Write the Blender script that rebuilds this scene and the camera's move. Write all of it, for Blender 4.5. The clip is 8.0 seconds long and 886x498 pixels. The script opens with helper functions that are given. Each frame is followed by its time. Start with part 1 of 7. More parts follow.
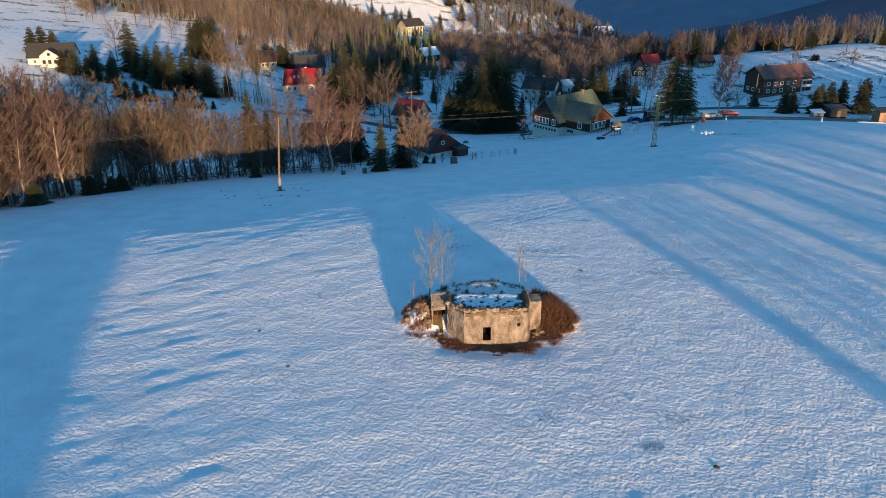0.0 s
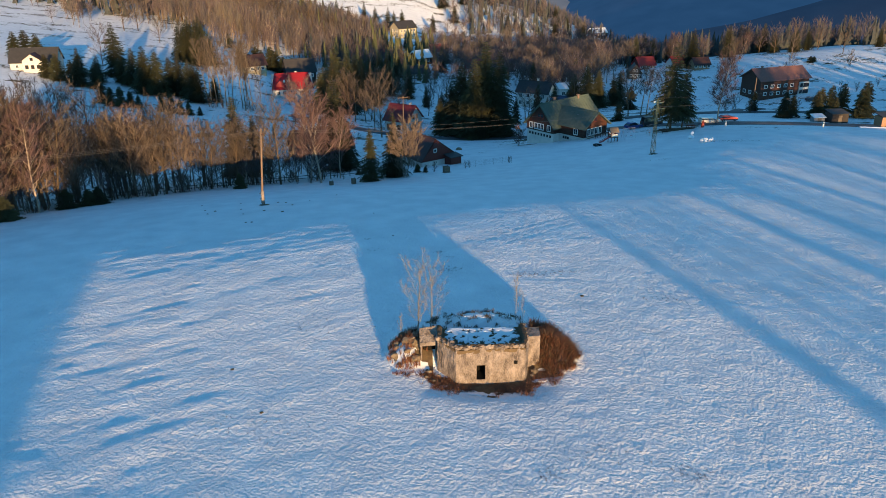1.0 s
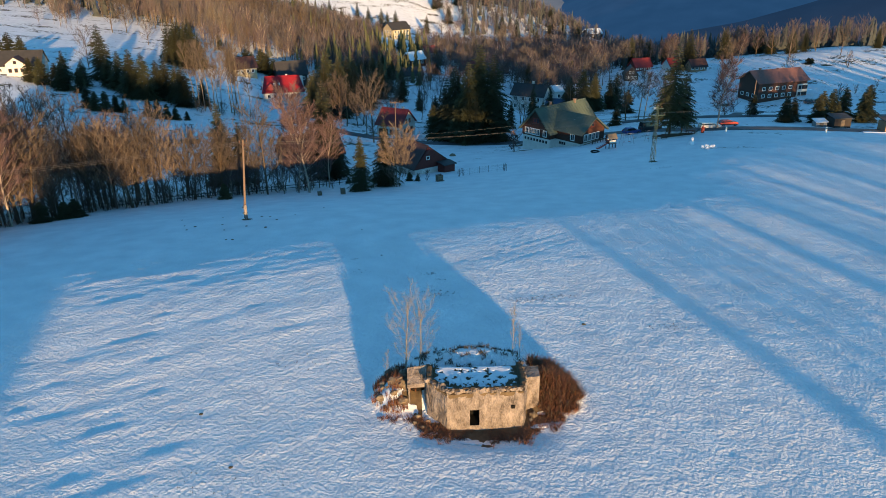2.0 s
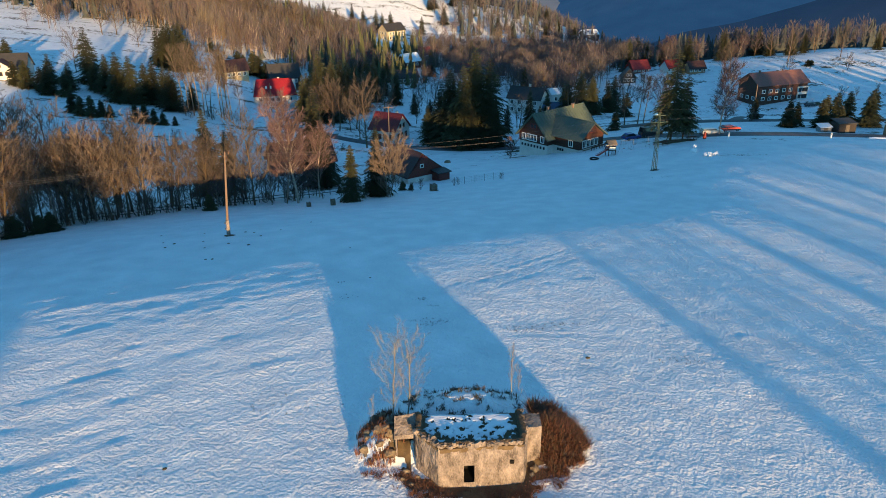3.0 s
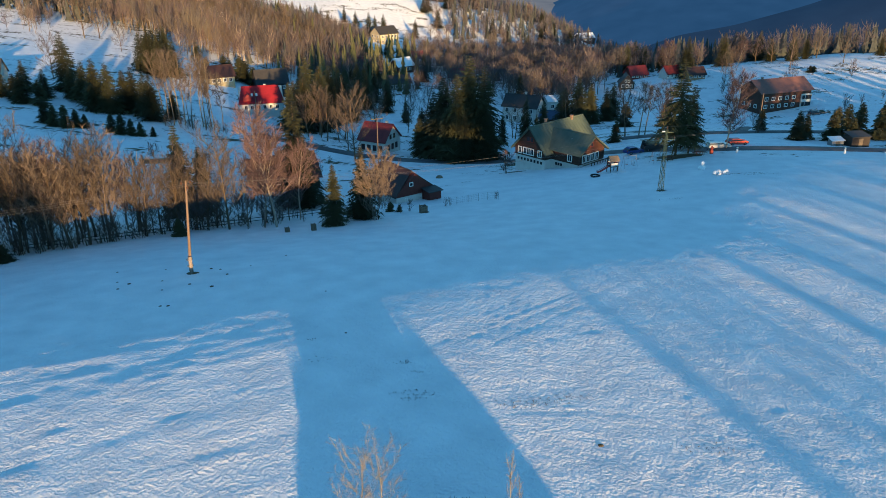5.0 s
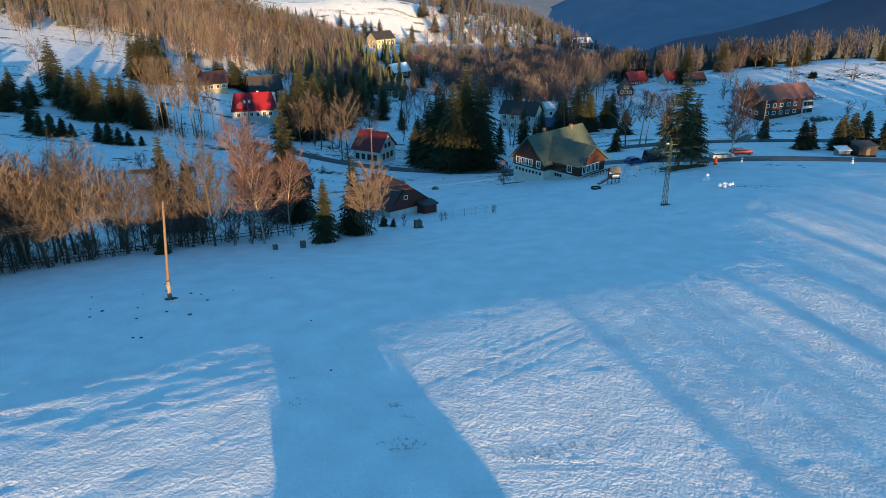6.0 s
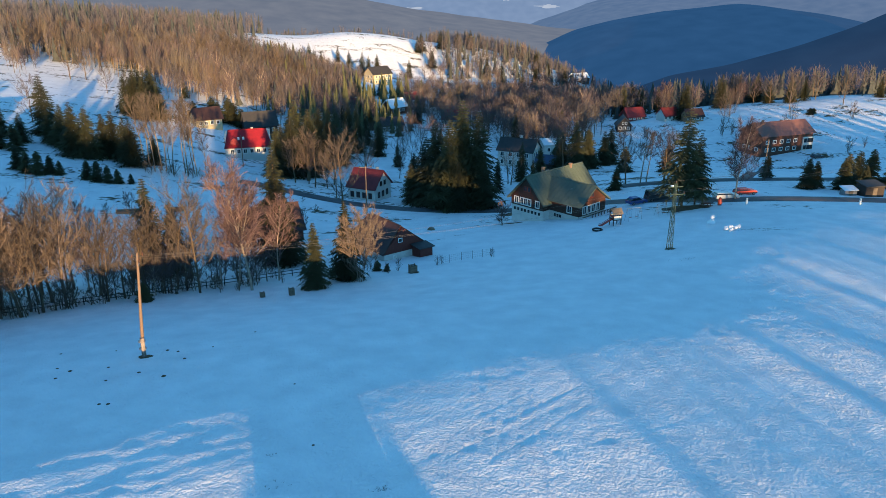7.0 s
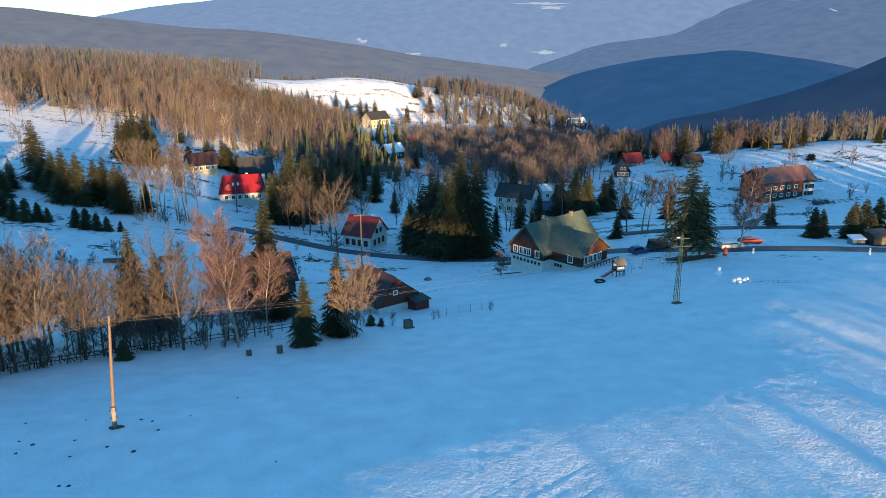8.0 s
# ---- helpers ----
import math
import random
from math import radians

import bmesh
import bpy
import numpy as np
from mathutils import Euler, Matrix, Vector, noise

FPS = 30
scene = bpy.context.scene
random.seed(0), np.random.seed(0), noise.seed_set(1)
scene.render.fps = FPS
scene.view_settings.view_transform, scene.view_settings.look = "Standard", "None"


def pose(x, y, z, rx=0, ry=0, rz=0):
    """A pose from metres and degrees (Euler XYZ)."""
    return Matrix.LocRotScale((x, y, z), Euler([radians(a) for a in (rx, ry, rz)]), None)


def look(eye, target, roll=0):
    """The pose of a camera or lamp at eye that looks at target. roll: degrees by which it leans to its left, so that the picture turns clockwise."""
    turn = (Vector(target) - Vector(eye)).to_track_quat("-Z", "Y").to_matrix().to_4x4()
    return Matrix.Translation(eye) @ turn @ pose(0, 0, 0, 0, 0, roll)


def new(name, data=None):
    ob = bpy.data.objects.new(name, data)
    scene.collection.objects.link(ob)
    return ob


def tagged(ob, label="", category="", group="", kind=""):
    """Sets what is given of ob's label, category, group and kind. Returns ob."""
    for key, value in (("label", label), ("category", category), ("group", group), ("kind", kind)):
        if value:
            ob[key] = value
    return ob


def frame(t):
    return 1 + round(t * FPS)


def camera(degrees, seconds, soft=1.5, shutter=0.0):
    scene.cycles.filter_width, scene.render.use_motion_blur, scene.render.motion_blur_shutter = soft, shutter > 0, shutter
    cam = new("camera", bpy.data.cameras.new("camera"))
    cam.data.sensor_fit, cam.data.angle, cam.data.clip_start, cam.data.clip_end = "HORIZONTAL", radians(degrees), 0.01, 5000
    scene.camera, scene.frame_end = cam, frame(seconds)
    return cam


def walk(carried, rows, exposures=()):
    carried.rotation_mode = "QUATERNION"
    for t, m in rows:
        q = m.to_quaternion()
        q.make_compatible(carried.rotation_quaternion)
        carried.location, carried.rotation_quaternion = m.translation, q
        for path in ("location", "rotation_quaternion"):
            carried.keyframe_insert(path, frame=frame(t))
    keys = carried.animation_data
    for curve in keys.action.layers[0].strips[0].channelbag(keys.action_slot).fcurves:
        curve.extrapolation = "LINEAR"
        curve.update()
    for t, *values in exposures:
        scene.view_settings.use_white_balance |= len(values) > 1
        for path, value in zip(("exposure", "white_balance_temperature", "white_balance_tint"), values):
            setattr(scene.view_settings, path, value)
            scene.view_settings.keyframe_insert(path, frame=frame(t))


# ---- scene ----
cam = camera(60.8, 8.0, 0.75)
PATH = [
    (0, (-4.171, -46.664, 26.648), (-4.127, -44.818, 25.88), -0.3),
    (0.5, (-3.943, -44.19, 26.664), (-3.891, -42.344, 25.899), -0.4),
    (1, (-3.711, -41.661, 26.633), (-3.652, -39.814, 25.868), -0.4),
    (1.5, (-3.461, -39.206, 26.675), (-3.395, -37.359, 25.91), -0.4),
    (3, (-2.694, -31.754, 26.694), (-2.612, -29.908, 25.93), -0.4),
    (3.5, (-2.415, -29.298, 26.751), (-2.329, -27.451, 25.988), -0.4),
    (4, (-2.152, -26.982, 26.837), (-2.063, -25.135, 26.074), -0.4),
    (4.5, (-1.903, -24.515, 26.831), (-1.81, -22.668, 26.069), -0.3),
    (6, (-1.054, -17.228, 26.886), (-0.951, -15.378, 26.134), -0.2),
    (6.5, (-0.817, -14.715, 26.929), (-0.709, -12.851, 26.213), -0.2),
    (7, (-0.563, -12.26, 26.945), (-0.451, -10.38, 26.273), -0.1),
    (7.5, (-0.322, -9.988, 26.972), (-0.207, -8.091, 26.349), -0.1),
    (8, (-0.138, -7.622, 26.967), (-0.018, -5.707, 26.401), -0.0),
]
EXPOSURE = [(0, 0.90, 6930, 12), (1, 0.93, 6950, 11), (3, 1.04, 7060, 9), (4.5, 1.09, 7080, 8), (6.5, 1.23, 6860, 10), (8, 1.42, 6800, 11)]
walk(cam, [(t, look(eye, target, roll)) for t, eye, target, roll in PATH], EXPOSURE)

# ---- light ----
SUN_UP, SUN_AWAY = radians(6.4), radians(13.5)
light_way = Vector((-math.sin(SUN_AWAY) * math.cos(SUN_UP), math.cos(SUN_AWAY) * math.cos(SUN_UP), -math.sin(SUN_UP)))
sun = new("sun", bpy.data.lights.new("sun", "SUN"))
sun.data.energy, sun.data.angle, sun.data.color = 5.0, radians(0.55), (1.0, 0.675, 0.345)
sun.matrix_world = look((0, 0, 0), light_way)
world = bpy.data.worlds.new("world")
scene.world = world
world.use_nodes = True
_wn = world.node_tree
_sky = _wn.nodes.new("ShaderNodeTexSky")
_sky.sky_type, _sky.sun_disc = "NISHITA", False
_sky.sun_elevation, _sky.sun_rotation = SUN_UP, math.pi - SUN_AWAY
_sky.air_density, _sky.dust_density, _sky.ozone_density = 1.0, 0.1, 3.0
_bg = _wn.nodes["Background"]
_bg.inputs[1].default_value = 0.15
_tint = _wn.nodes.new("ShaderNodeMix")
_tint.data_type, _tint.blend_type = "RGBA", "MULTIPLY"
_tint.inputs[0].default_value, _tint.inputs[7].default_value = 1.0, (0.58, 1.10, 1.26, 1)
_wn.links.new(_sky.outputs[0], _tint.inputs[6])
_wn.links.new(_tint.outputs[2], _bg.inputs[0])


# ---- materials ----
def mat(name, color, rough=0.8, second=None, scale=3.0, detail=0.3, bump=0.0, bump_scale=20.0, metal=0.0, vary=0.0, stretch=(1, 1, 1), world_space=False, spec=0.3):
    """A painted or natural surface: two colours mixed by noise at two scales, fine relief, and a shift from piece to piece."""
    m = bpy.data.materials.new(name)
    m.use_nodes = True
    nt = m.node_tree
    b = nt.nodes["Principled BSDF"]
    b.inputs["Roughness"].default_value, b.inputs["Metallic"].default_value = rough, metal
    b.inputs["Specular IOR Level"].default_value = spec
    tc = nt.nodes.new("ShaderNodeTexCoord")
    src = tc.outputs["Object"]
    if world_space:
        src = nt.nodes.new("ShaderNodeNewGeometry").outputs["Position"]
    mp = nt.nodes.new("ShaderNodeMapping")
    mp.inputs["Scale"].default_value = stretch
    nt.links.new(src, mp.inputs[0])
    n1 = nt.nodes.new("ShaderNodeTexNoise")
    n1.inputs["Scale"].default_value, n1.inputs["Detail"].default_value = scale, 6.0
    n2 = nt.nodes.new("ShaderNodeTexNoise")
    n2.inputs["Scale"].default_value, n2.inputs["Detail"].default_value = scale * 7.3, 4.0
    for n in (n1, n2):
        nt.links.new(mp.outputs[0], n.inputs["Vector"])
    add = nt.nodes.new("ShaderNodeMath")
    add.operation = "MULTIPLY_ADD"
    add.inputs[1].default_value = 0.5
    nt.links.new(n2.outputs[0], add.inputs[0])
    nt.links.new(n1.outputs[0], add.inputs[2])
    ramp = nt.nodes.new("ShaderNodeMapRange")
    ramp.inputs[1].default_value, ramp.inputs[2].default_value = 0.75 - detail, 0.75 + detail
    nt.links.new(add.outputs[0], ramp.inputs[0])
    mix = nt.nodes.new("ShaderNodeMix")
    mix.data_type = "RGBA"
    mix.inputs[6].default_value = (*color, 1)
    mix.inputs[7].default_value = (*(second or [c * 0.75 for c in color]), 1)
    nt.links.new(ramp.outputs[0], mix.inputs[0])
    out = mix.outputs[2]
    if vary:
        info = nt.nodes.new("ShaderNodeObjectInfo")
        rng = nt.nodes.new("ShaderNodeMapRange")
        rng.inputs[3].default_value, rng.inputs[4].default_value = 1 - vary, 1 + vary
        nt.links.new(info.outputs["Random"], rng.inputs[0])
        hsv = nt.nodes.new("ShaderNodeHueSaturation")
        nt.links.new(rng.outputs[0], hsv.inputs["Value"])
        nt.links.new(out, hsv.inputs["Color"])
        out = hsv.outputs[0]
    nt.links.new(out, b.inputs["Base Color"])
    if bump:
        n3 = nt.nodes.new("ShaderNodeTexNoise")
        n3.inputs["Scale"].default_value, n3.inputs["Detail"].default_value = bump_scale, 5.0
        nt.links.new(mp.outputs[0], n3.inputs["Vector"])
        bp = nt.nodes.new("ShaderNodeBump")
        bp.inputs["Strength"].default_value, bp.inputs["Distance"].default_value = min(1.0, bump * 10), bump
        nt.links.new(n3.outputs[0], bp.inputs["Height"])
        nt.links.new(bp.outputs[0], b.inputs["Normal"])
    return m


def snow_ground():
    """Snow with thin places where dead grass and earth show, more of them in the valley than on the field."""
    m = bpy.data.materials.new("snow_cover")
    m.use_nodes = True
    nt = m.node_tree
    b = nt.nodes["Principled BSDF"]
    b.inputs["Roughness"].default_value = 0.85
    b.inputs["Specular IOR Level"].default_value = 0.2
    pos = nt.nodes.new("ShaderNodeNewGeometry").outputs["Position"]
    sep = nt.nodes.new("ShaderNodeSeparateXYZ")
    nt.links.new(pos, sep.inputs[0])

    def noise_at(scale, detail, stretch=(1, 1, 1), turn=0.0):
        mp = nt.nodes.new("ShaderNodeMapping")
        mp.inputs["Scale"].default_value, mp.inputs["Rotation"].default_value = stretch, (0, 0, turn)
        n = nt.nodes.new("ShaderNodeTexNoise")
        n.inputs["Scale"].default_value, n.inputs["Detail"].default_value = scale, detail
        nt.links.new(pos, mp.inputs[0])
        nt.links.new(mp.outputs[0], n.inputs["Vector"])
        return n.outputs[0]

    def ranged(x, lo, hi, a=0.0, c=1.0):
        r = nt.nodes.new("ShaderNodeMapRange")
        r.inputs[1].default_value, r.inputs[2].default_value, r.inputs[3].default_value, r.inputs[4].default_value = lo, hi, a, c
        nt.links.new(x, r.inputs[0])
        return r.outputs[0]

    def math_of(op, a, c):
        n = nt.nodes.new("ShaderNodeMath")
        n.operation = op
        for i, v in enumerate((a, c)):
            if isinstance(v, float):
                n.inputs[i].default_value = v
            else:
                nt.links.new(v, n.inputs[i])
        return n.outputs[0]

    # bare patches: a large mask times a fine one
    wide = noise_at(0.06, 4.0, (1, 2.2, 1))
    fine = noise_at(0.9, 6.0, (0.8, 1.5, 1))
    valley = ranged(sep.outputs[1], 95.0, 130.0, -0.16, 0.0)
    patch = math_of("ADD", math_of("ADD", math_of("MULTIPLY", wide, 0.7), math_of("MULTIPLY", fine, 0.5)), valley)
    bare = ranged(patch, 0.685, 0.72)
    grass = nt.nodes.new("ShaderNodeMix")
    grass.data_type = "RGBA"
    grass.inputs[6].default_value, grass.inputs[7].default_value = (0.10, 0.075, 0.035, 1), (0.05, 0.045, 0.022, 1)
    nt.links.new(noise_at(2.3, 4.0), grass.inputs[0])
    snow = nt.nodes.new("ShaderNodeMix")
    snow.data_type = "RGBA"
    snow.inputs[6].default_value, snow.inputs[7].default_value = (0.86, 0.87, 0.88, 1), (0.72, 0.73, 0.75, 1)
    nt.links.new(ranged(noise_at(0.35, 7.0), 0.3, 0.75), snow.inputs[0])
    mix = nt.nodes.new("ShaderNodeMix")
    mix.data_type = "RGBA"
    for a, c in ((bare, 0), (snow.outputs[2], 6), (grass.outputs[2], 7)):
        nt.links.new(a, mix.inputs[c])
    nt.links.new(mix.outputs[2], b.inputs["Base Color"])
    grain = math_of("ADD", math_of("MULTIPLY", noise_at(2.5, 3.5, (1.1, 1.0, 1), 0.5), 0.62), math_of("MULTIPLY", noise_at(5.5, 3.0, (1.1, 1.0, 1)), 0.42))
    h = math_of("ADD", grain, math_of("MULTIPLY", noise_at(0.75, 4.0, (0.6, 1.6, 1), 0.42), 0.22))
    bp = nt.nodes.new("ShaderNodeBump")
    bp.inputs["Strength"].default_value, bp.inputs["Distance"].default_value = 1.0, 0.29
    nt.links.new(h, bp.inputs["Height"])
    nt.links.new(bp.outputs[0], b.inputs["Normal"])
    return m


def glass(name="window_glass", tint=(0.02, 0.025, 0.03)):
    m = bpy.data.materials.new(name)
    m.use_nodes = True
    b = m.node_tree.nodes["Principled BSDF"]
    b.inputs["Base Color"].default_value = (*tint, 1)
    b.inputs["Roughness"].default_value, b.inputs["Specular IOR Level"].default_value = 0.08, 0.5
    return m


SNOW = snow_ground()
SNOWCAP = mat("snow_cap", (0.86, 0.87, 0.89), 0.85, (0.74, 0.75, 0.78), 2.0, 0.4, 0.04, 9.0)
CONCRETE = mat("old_concrete", (0.325, 0.262, 0.222), 0.92, (0.078, 0.060, 0.050), 2.1, 0.21, 0.16, 7.0, stretch=(1, 1, 0.5))
DIRT = mat("dark_earth", (0.075, 0.05, 0.03), 0.95, (0.16, 0.11, 0.06), 3.0, 0.3, 0.05, 8.0)
RIM_EARTH = mat("mossy_earth", (0.13, 0.085, 0.05), 0.95, (0.055, 0.036, 0.022), 4.0, 0.25, 0.06, 9.0)
DRYGRASS = mat("dry_grass", (0.23, 0.098, 0.055), 0.9, (0.10, 0.046, 0.028), 1.5, 0.3, world_space=True)
DARKBRUSH = mat("dark_brush", (0.06, 0.05, 0.035), 0.9, (0.11, 0.08, 0.05), 2.0, 0.3)
STONE = mat("field_stone", (0.27, 0.205, 0.14), 0.9, (0.12, 0.09, 0.06), 2.0, 0.3, 0.04, 8.0, vary=0.2)
BARK = mat("brown_bark", (0.14, 0.095, 0.058), 0.9, (0.075, 0.05, 0.03), 4.0, 0.3, 0.02, 14.0, stretch=(1, 1, 0.25), vary=0.15)
BIRCH = mat("birch_bark", (0.42, 0.34, 0.27), 0.8, (0.18, 0.14, 0.11), 3.0, 0.25, stretch=(1, 1, 2.0), vary=0.1)
TWIG = mat("brown_twigs", (0.112, 0.084, 0.066), 0.9, (0.070, 0.053, 0.042), 0.7, 0.3, vary=0.3)
TWIG_PINK = mat("reddish_twigs", (0.135, 0.082, 0.078), 0.9, (0.088, 0.054, 0.052), 0.7, 0.3, vary=0.25)
TWIG_TAN = mat("tan_twigs", (0.19, 0.138, 0.104), 0.9, (0.125, 0.092, 0.070), 0.7, 0.3, vary=0.2)
TWIG_PALE = mat("pale_twigs", (0.21, 0.19, 0.172), 0.9, (0.145, 0.13, 0.118), 0.7, 0.3, vary=0.1)
# far twigs: blue raised in the base colour to mute the warm sunlight
VEIL_BROWN = mat("grey_brown_twigs", (0.112, 0.093, 0.093), 0.9, (0.076, 0.064, 0.066), 0.05, 0.3, world_space=True)
VEIL_PINK = mat("mauve_twigs", (0.130, 0.094, 0.098), 0.9, (0.092, 0.068, 0.072), 0.05, 0.3, world_space=True)
VEIL_TAN = mat("straw_twigs", (0.142, 0.118, 0.100), 0.9, (0.100, 0.084, 0.074), 0.05, 0.3, world_space=True)
NEEDLE = mat("spruce_needles", (0.074, 0.070, 0.030), 0.9, (0.036, 0.044, 0.022), 1.1, 0.3, vary=0.35)
WOOD_BROWN = mat("brown_boards", (0.085, 0.032, 0.020), 0.7, (0.048, 0.020, 0.013), 2.5, 0.3, 0.01, 6.0, stretch=(0.3, 0.3, 6.0), vary=0.15)
WOOD_RED = mat("red_brown_boards", (0.16, 0.035, 0.025), 0.7, (0.09, 0.022, 0.018), 2.5, 0.3, 0.01, 6.0, stretch=(5.0, 5.0, 0.4))
WOOD_DARK = mat("dark_boards", (0.04, 0.03, 0.025), 0.75, (0.025, 0.02, 0.018), 2.5, 0.3, stretch=(5, 5, 0.4))
WOOD_GREY = mat("weathered_wood", (0.22, 0.17, 0.12), 0.85, (0.12, 0.09, 0.065), 3.0, 0.3, 0.01, 20.0, stretch=(4, 4, 0.4), vary=0.2)
POLEWOOD = mat("pole_wood", (0.21, 0.135, 0.092), 0.8, (0.13, 0.085, 0.058), 3.0, 0.3, 0.01, 20.0, stretch=(5, 5, 0.3))
PLASTER = mat("white_plaster", (0.62, 0.59, 0.54), 0.85, (0.48, 0.45, 0.41), 0.9, 0.35, 0.01, 20.0, vary=0.06)
YELLOW = mat("yellow_plaster", (0.44, 0.37, 0.24), 0.85, (0.36, 0.30, 0.19), 0.9, 0.35)
ORANGE = mat("orange_plaster", (0.36, 0.19, 0.11), 0.85, (0.28, 0.15, 0.09), 0.9, 0.35)
WHITE = mat("white_paint", (0.72, 0.70, 0.66), 0.5, (0.7, 0.69, 0.66), 2.0, 0.4)
ROOF_GREEN = mat("green_tin_roof", (0.098, 0.125, 0.096), 0.6, (0.070, 0.092, 0.072), 0.8, 0.3, 0.01, 3.0, stretch=(1, 1, 1))
ROOF_RED = mat("red_roof", (0.30, 0.016, 0.024), 0.55, (0.19, 0.012, 0.018), 0.9, 0.3, 0.01, 6.0)
ROOF_WINE = mat("wine_red_roof", (0.22, 0.03, 0.03), 0.6, (0.14, 0.022, 0.024), 0.9, 0.3, 0.01, 6.0)
ROOF_BROWN = mat("brown_roof", (0.068, 0.032, 0.029), 0.65, (0.045, 0.023, 0.021), 0.9, 0.3, 0.01, 6.0)
ROOF_RUST = mat("rust_brown_roof", (0.23, 0.105, 0.085), 0.6, (0.16, 0.075, 0.06), 0.9, 0.3, 0.01, 6.0)
ROOF_DARK = mat("dark_roof", (0.05, 0.045, 0.045), 0.65, (0.03, 0.03, 0.03), 0.9, 0.3, 0.01, 6.0)
ROOF_BLUE = mat("blue_roof", (0.05, 0.09, 0.16), 0.5, (0.035, 0.065, 0.12), 0.9, 0.3)
BRICK = mat("brick_chimney", (0.24, 0.16, 0.12), 0.9, (0.16, 0.105, 0.08), 4.0, 0.3, 0.01, 15.0)
ASPHALT = mat("wet_asphalt", (0.055, 0.055, 0.058), 0.7, (0.10, 0.10, 0.105), 0.6, 0.25, world_space=True)
STEEL_GREEN = mat("green_painted_steel", (0.095, 0.125, 0.075), 0.5, (0.06, 0.08, 0.05), 4.0, 0.3, metal=0.2)
STEEL = mat("galvanised_steel", (0.30, 0.30, 0.31), 0.45, (0.2, 0.2, 0.2), 4.0, 0.3, metal=0.7)
CERAMIC = mat("brown_ceramic", (0.12, 0.05, 0.03), 0.25, (0.08, 0.035, 0.02), 4.0, 0.3)
WIRE = mat("aluminium_wire", (0.28, 0.23, 0.19), 0.4, (0.22, 0.18, 0.15), 4.0, 0.3, metal=0.4)
RED_PAINT = mat("red_paint", (0.48, 0.05, 0.03), 0.4, (0.36, 0.04, 0.025), 3.0, 0.3)
ORANGE_PAINT = mat("orange_paint", (0.62, 0.075, 0.03), 0.4, (0.5, 0.06, 0.03), 3.0, 0.3)
BLUE_PAINT = mat("blue_paint", (0.03, 0.07, 0.24), 0.3, (0.025, 0.055, 0.18), 2.0, 0.4)
GREY_PAINT = mat("silver_paint", (0.62, 0.60, 0.56), 0.3, (0.52, 0.50, 0.47), 2.0, 0.4, metal=0.2)
DARK_PAINT = mat("dark_paint", (0.035, 0.04, 0.045), 0.3, (0.05, 0.05, 0.055), 2.0, 0.4)
RUBBER = mat("black_rubber", (0.02, 0.02, 0.02), 0.8, (0.03, 0.03, 0.03), 4.0, 0.3)
GLASS = glass()
# near-black colour stands in for the shade inside the bunker's openings
SHADE_BLACK = mat("painted_shade", (0.004, 0.0035, 0.003), 0.95, (0.006, 0.005, 0.004), 2.0, 0.3)


# ---- lie of the land ----
# heights of the land at nine lines from west to east, one row for each distance
EAST = (-300, -130, -75, -40, -10, 20, 55, 110, 200)
FIELD = {
    -60: (12, 10, 8, 6.2, 2.9, 1.6, 0.8, -1, -3),
    0: (0, -1, -0.7, -0.4, 0.05, -0.6, -2.2, -5, -9),
    25: (-2, -3.0, -2.4, -1.7, -1.1, -2.1, -3.5, -6, -10),
    34.2: (-3.4, -4.4, -3.9, -2.9, -1.9, -2.8, -4.3, -6.8, -11),
    50: (-6, -8, -7.4, -5.5, -4.2, -4.2, -5.5, -8, -12),
    85: (-8, -13, -13.6, -12.9, -12.2, -10.4, -7.8, -9.8, -14),
    115: (-5, -12, -15, -17, -16.8, -15.5, -11.4, -12.8, -15),
}
VALLEY = {
    160: (0, -10, -15, -19, -23, -23.0, -18.6, -18, -19),
    220: (6, -9, -18, -25.5, -27, -27.5, -27.8, -30.5, -25),
    300: (8, -11, -18.5, -28, -31, -32, -33, -27.5, -20.5),
    345: (7.6, -9.8, -17.9, -28.4, -32.7, -34.7, -36, -33, -27),
    450: (5, -6, -18, -29, -35, -40, -42, -46, -62),
    520: (3, -9, -26, -32, -34, -40, -44, -52, -80),
    600: (0, -11, -14, -12, -14, -19, -23, -36, -75),
}
LAND = {**FIELD, **VALLEY}


def _cubic(k, v, q):
    """Smooth curve through heights v (last axis) at places k, read at q."""
    k = np.asarray(k, float)
    d = np.diff(v, axis=-1) / np.diff(k)
    m = np.concatenate([d[..., :1], (d[..., :-1] + d[..., 1:]) / 2, d[..., -1:]], -1)
    i = np.clip(np.searchsorted(k, q) - 1, 0, len(k) - 2)
    h = k[i + 1] - k[i]
    u = (q - k[i]) / h
    return ((2*u**3 - 3*u**2 + 1) * v[..., i] + (u**3 - 2*u**2 + u) * h * m[..., i]
            + (3*u**2 - 2*u**3) * v[..., i + 1] + (u**3 - u**2) * h * m[..., i + 1])


def land(xs, ys):
    """Broad heights on the grid of xs by ys: rows are ys."""
    xs, ys = np.atleast_1d(np.asarray(xs, float)), np.atleast_1d(np.asarray(ys, float))
    rows = np.array(list(LAND.values()), float)
    across = _cubic(EAST, rows, np.clip(xs, EAST[0], EAST[-1]))
    return _cubic(list(LAND), across.T, np.clip(ys, -60, 600)).T



_lattice = np.random.RandomState(7).rand(256, 256)


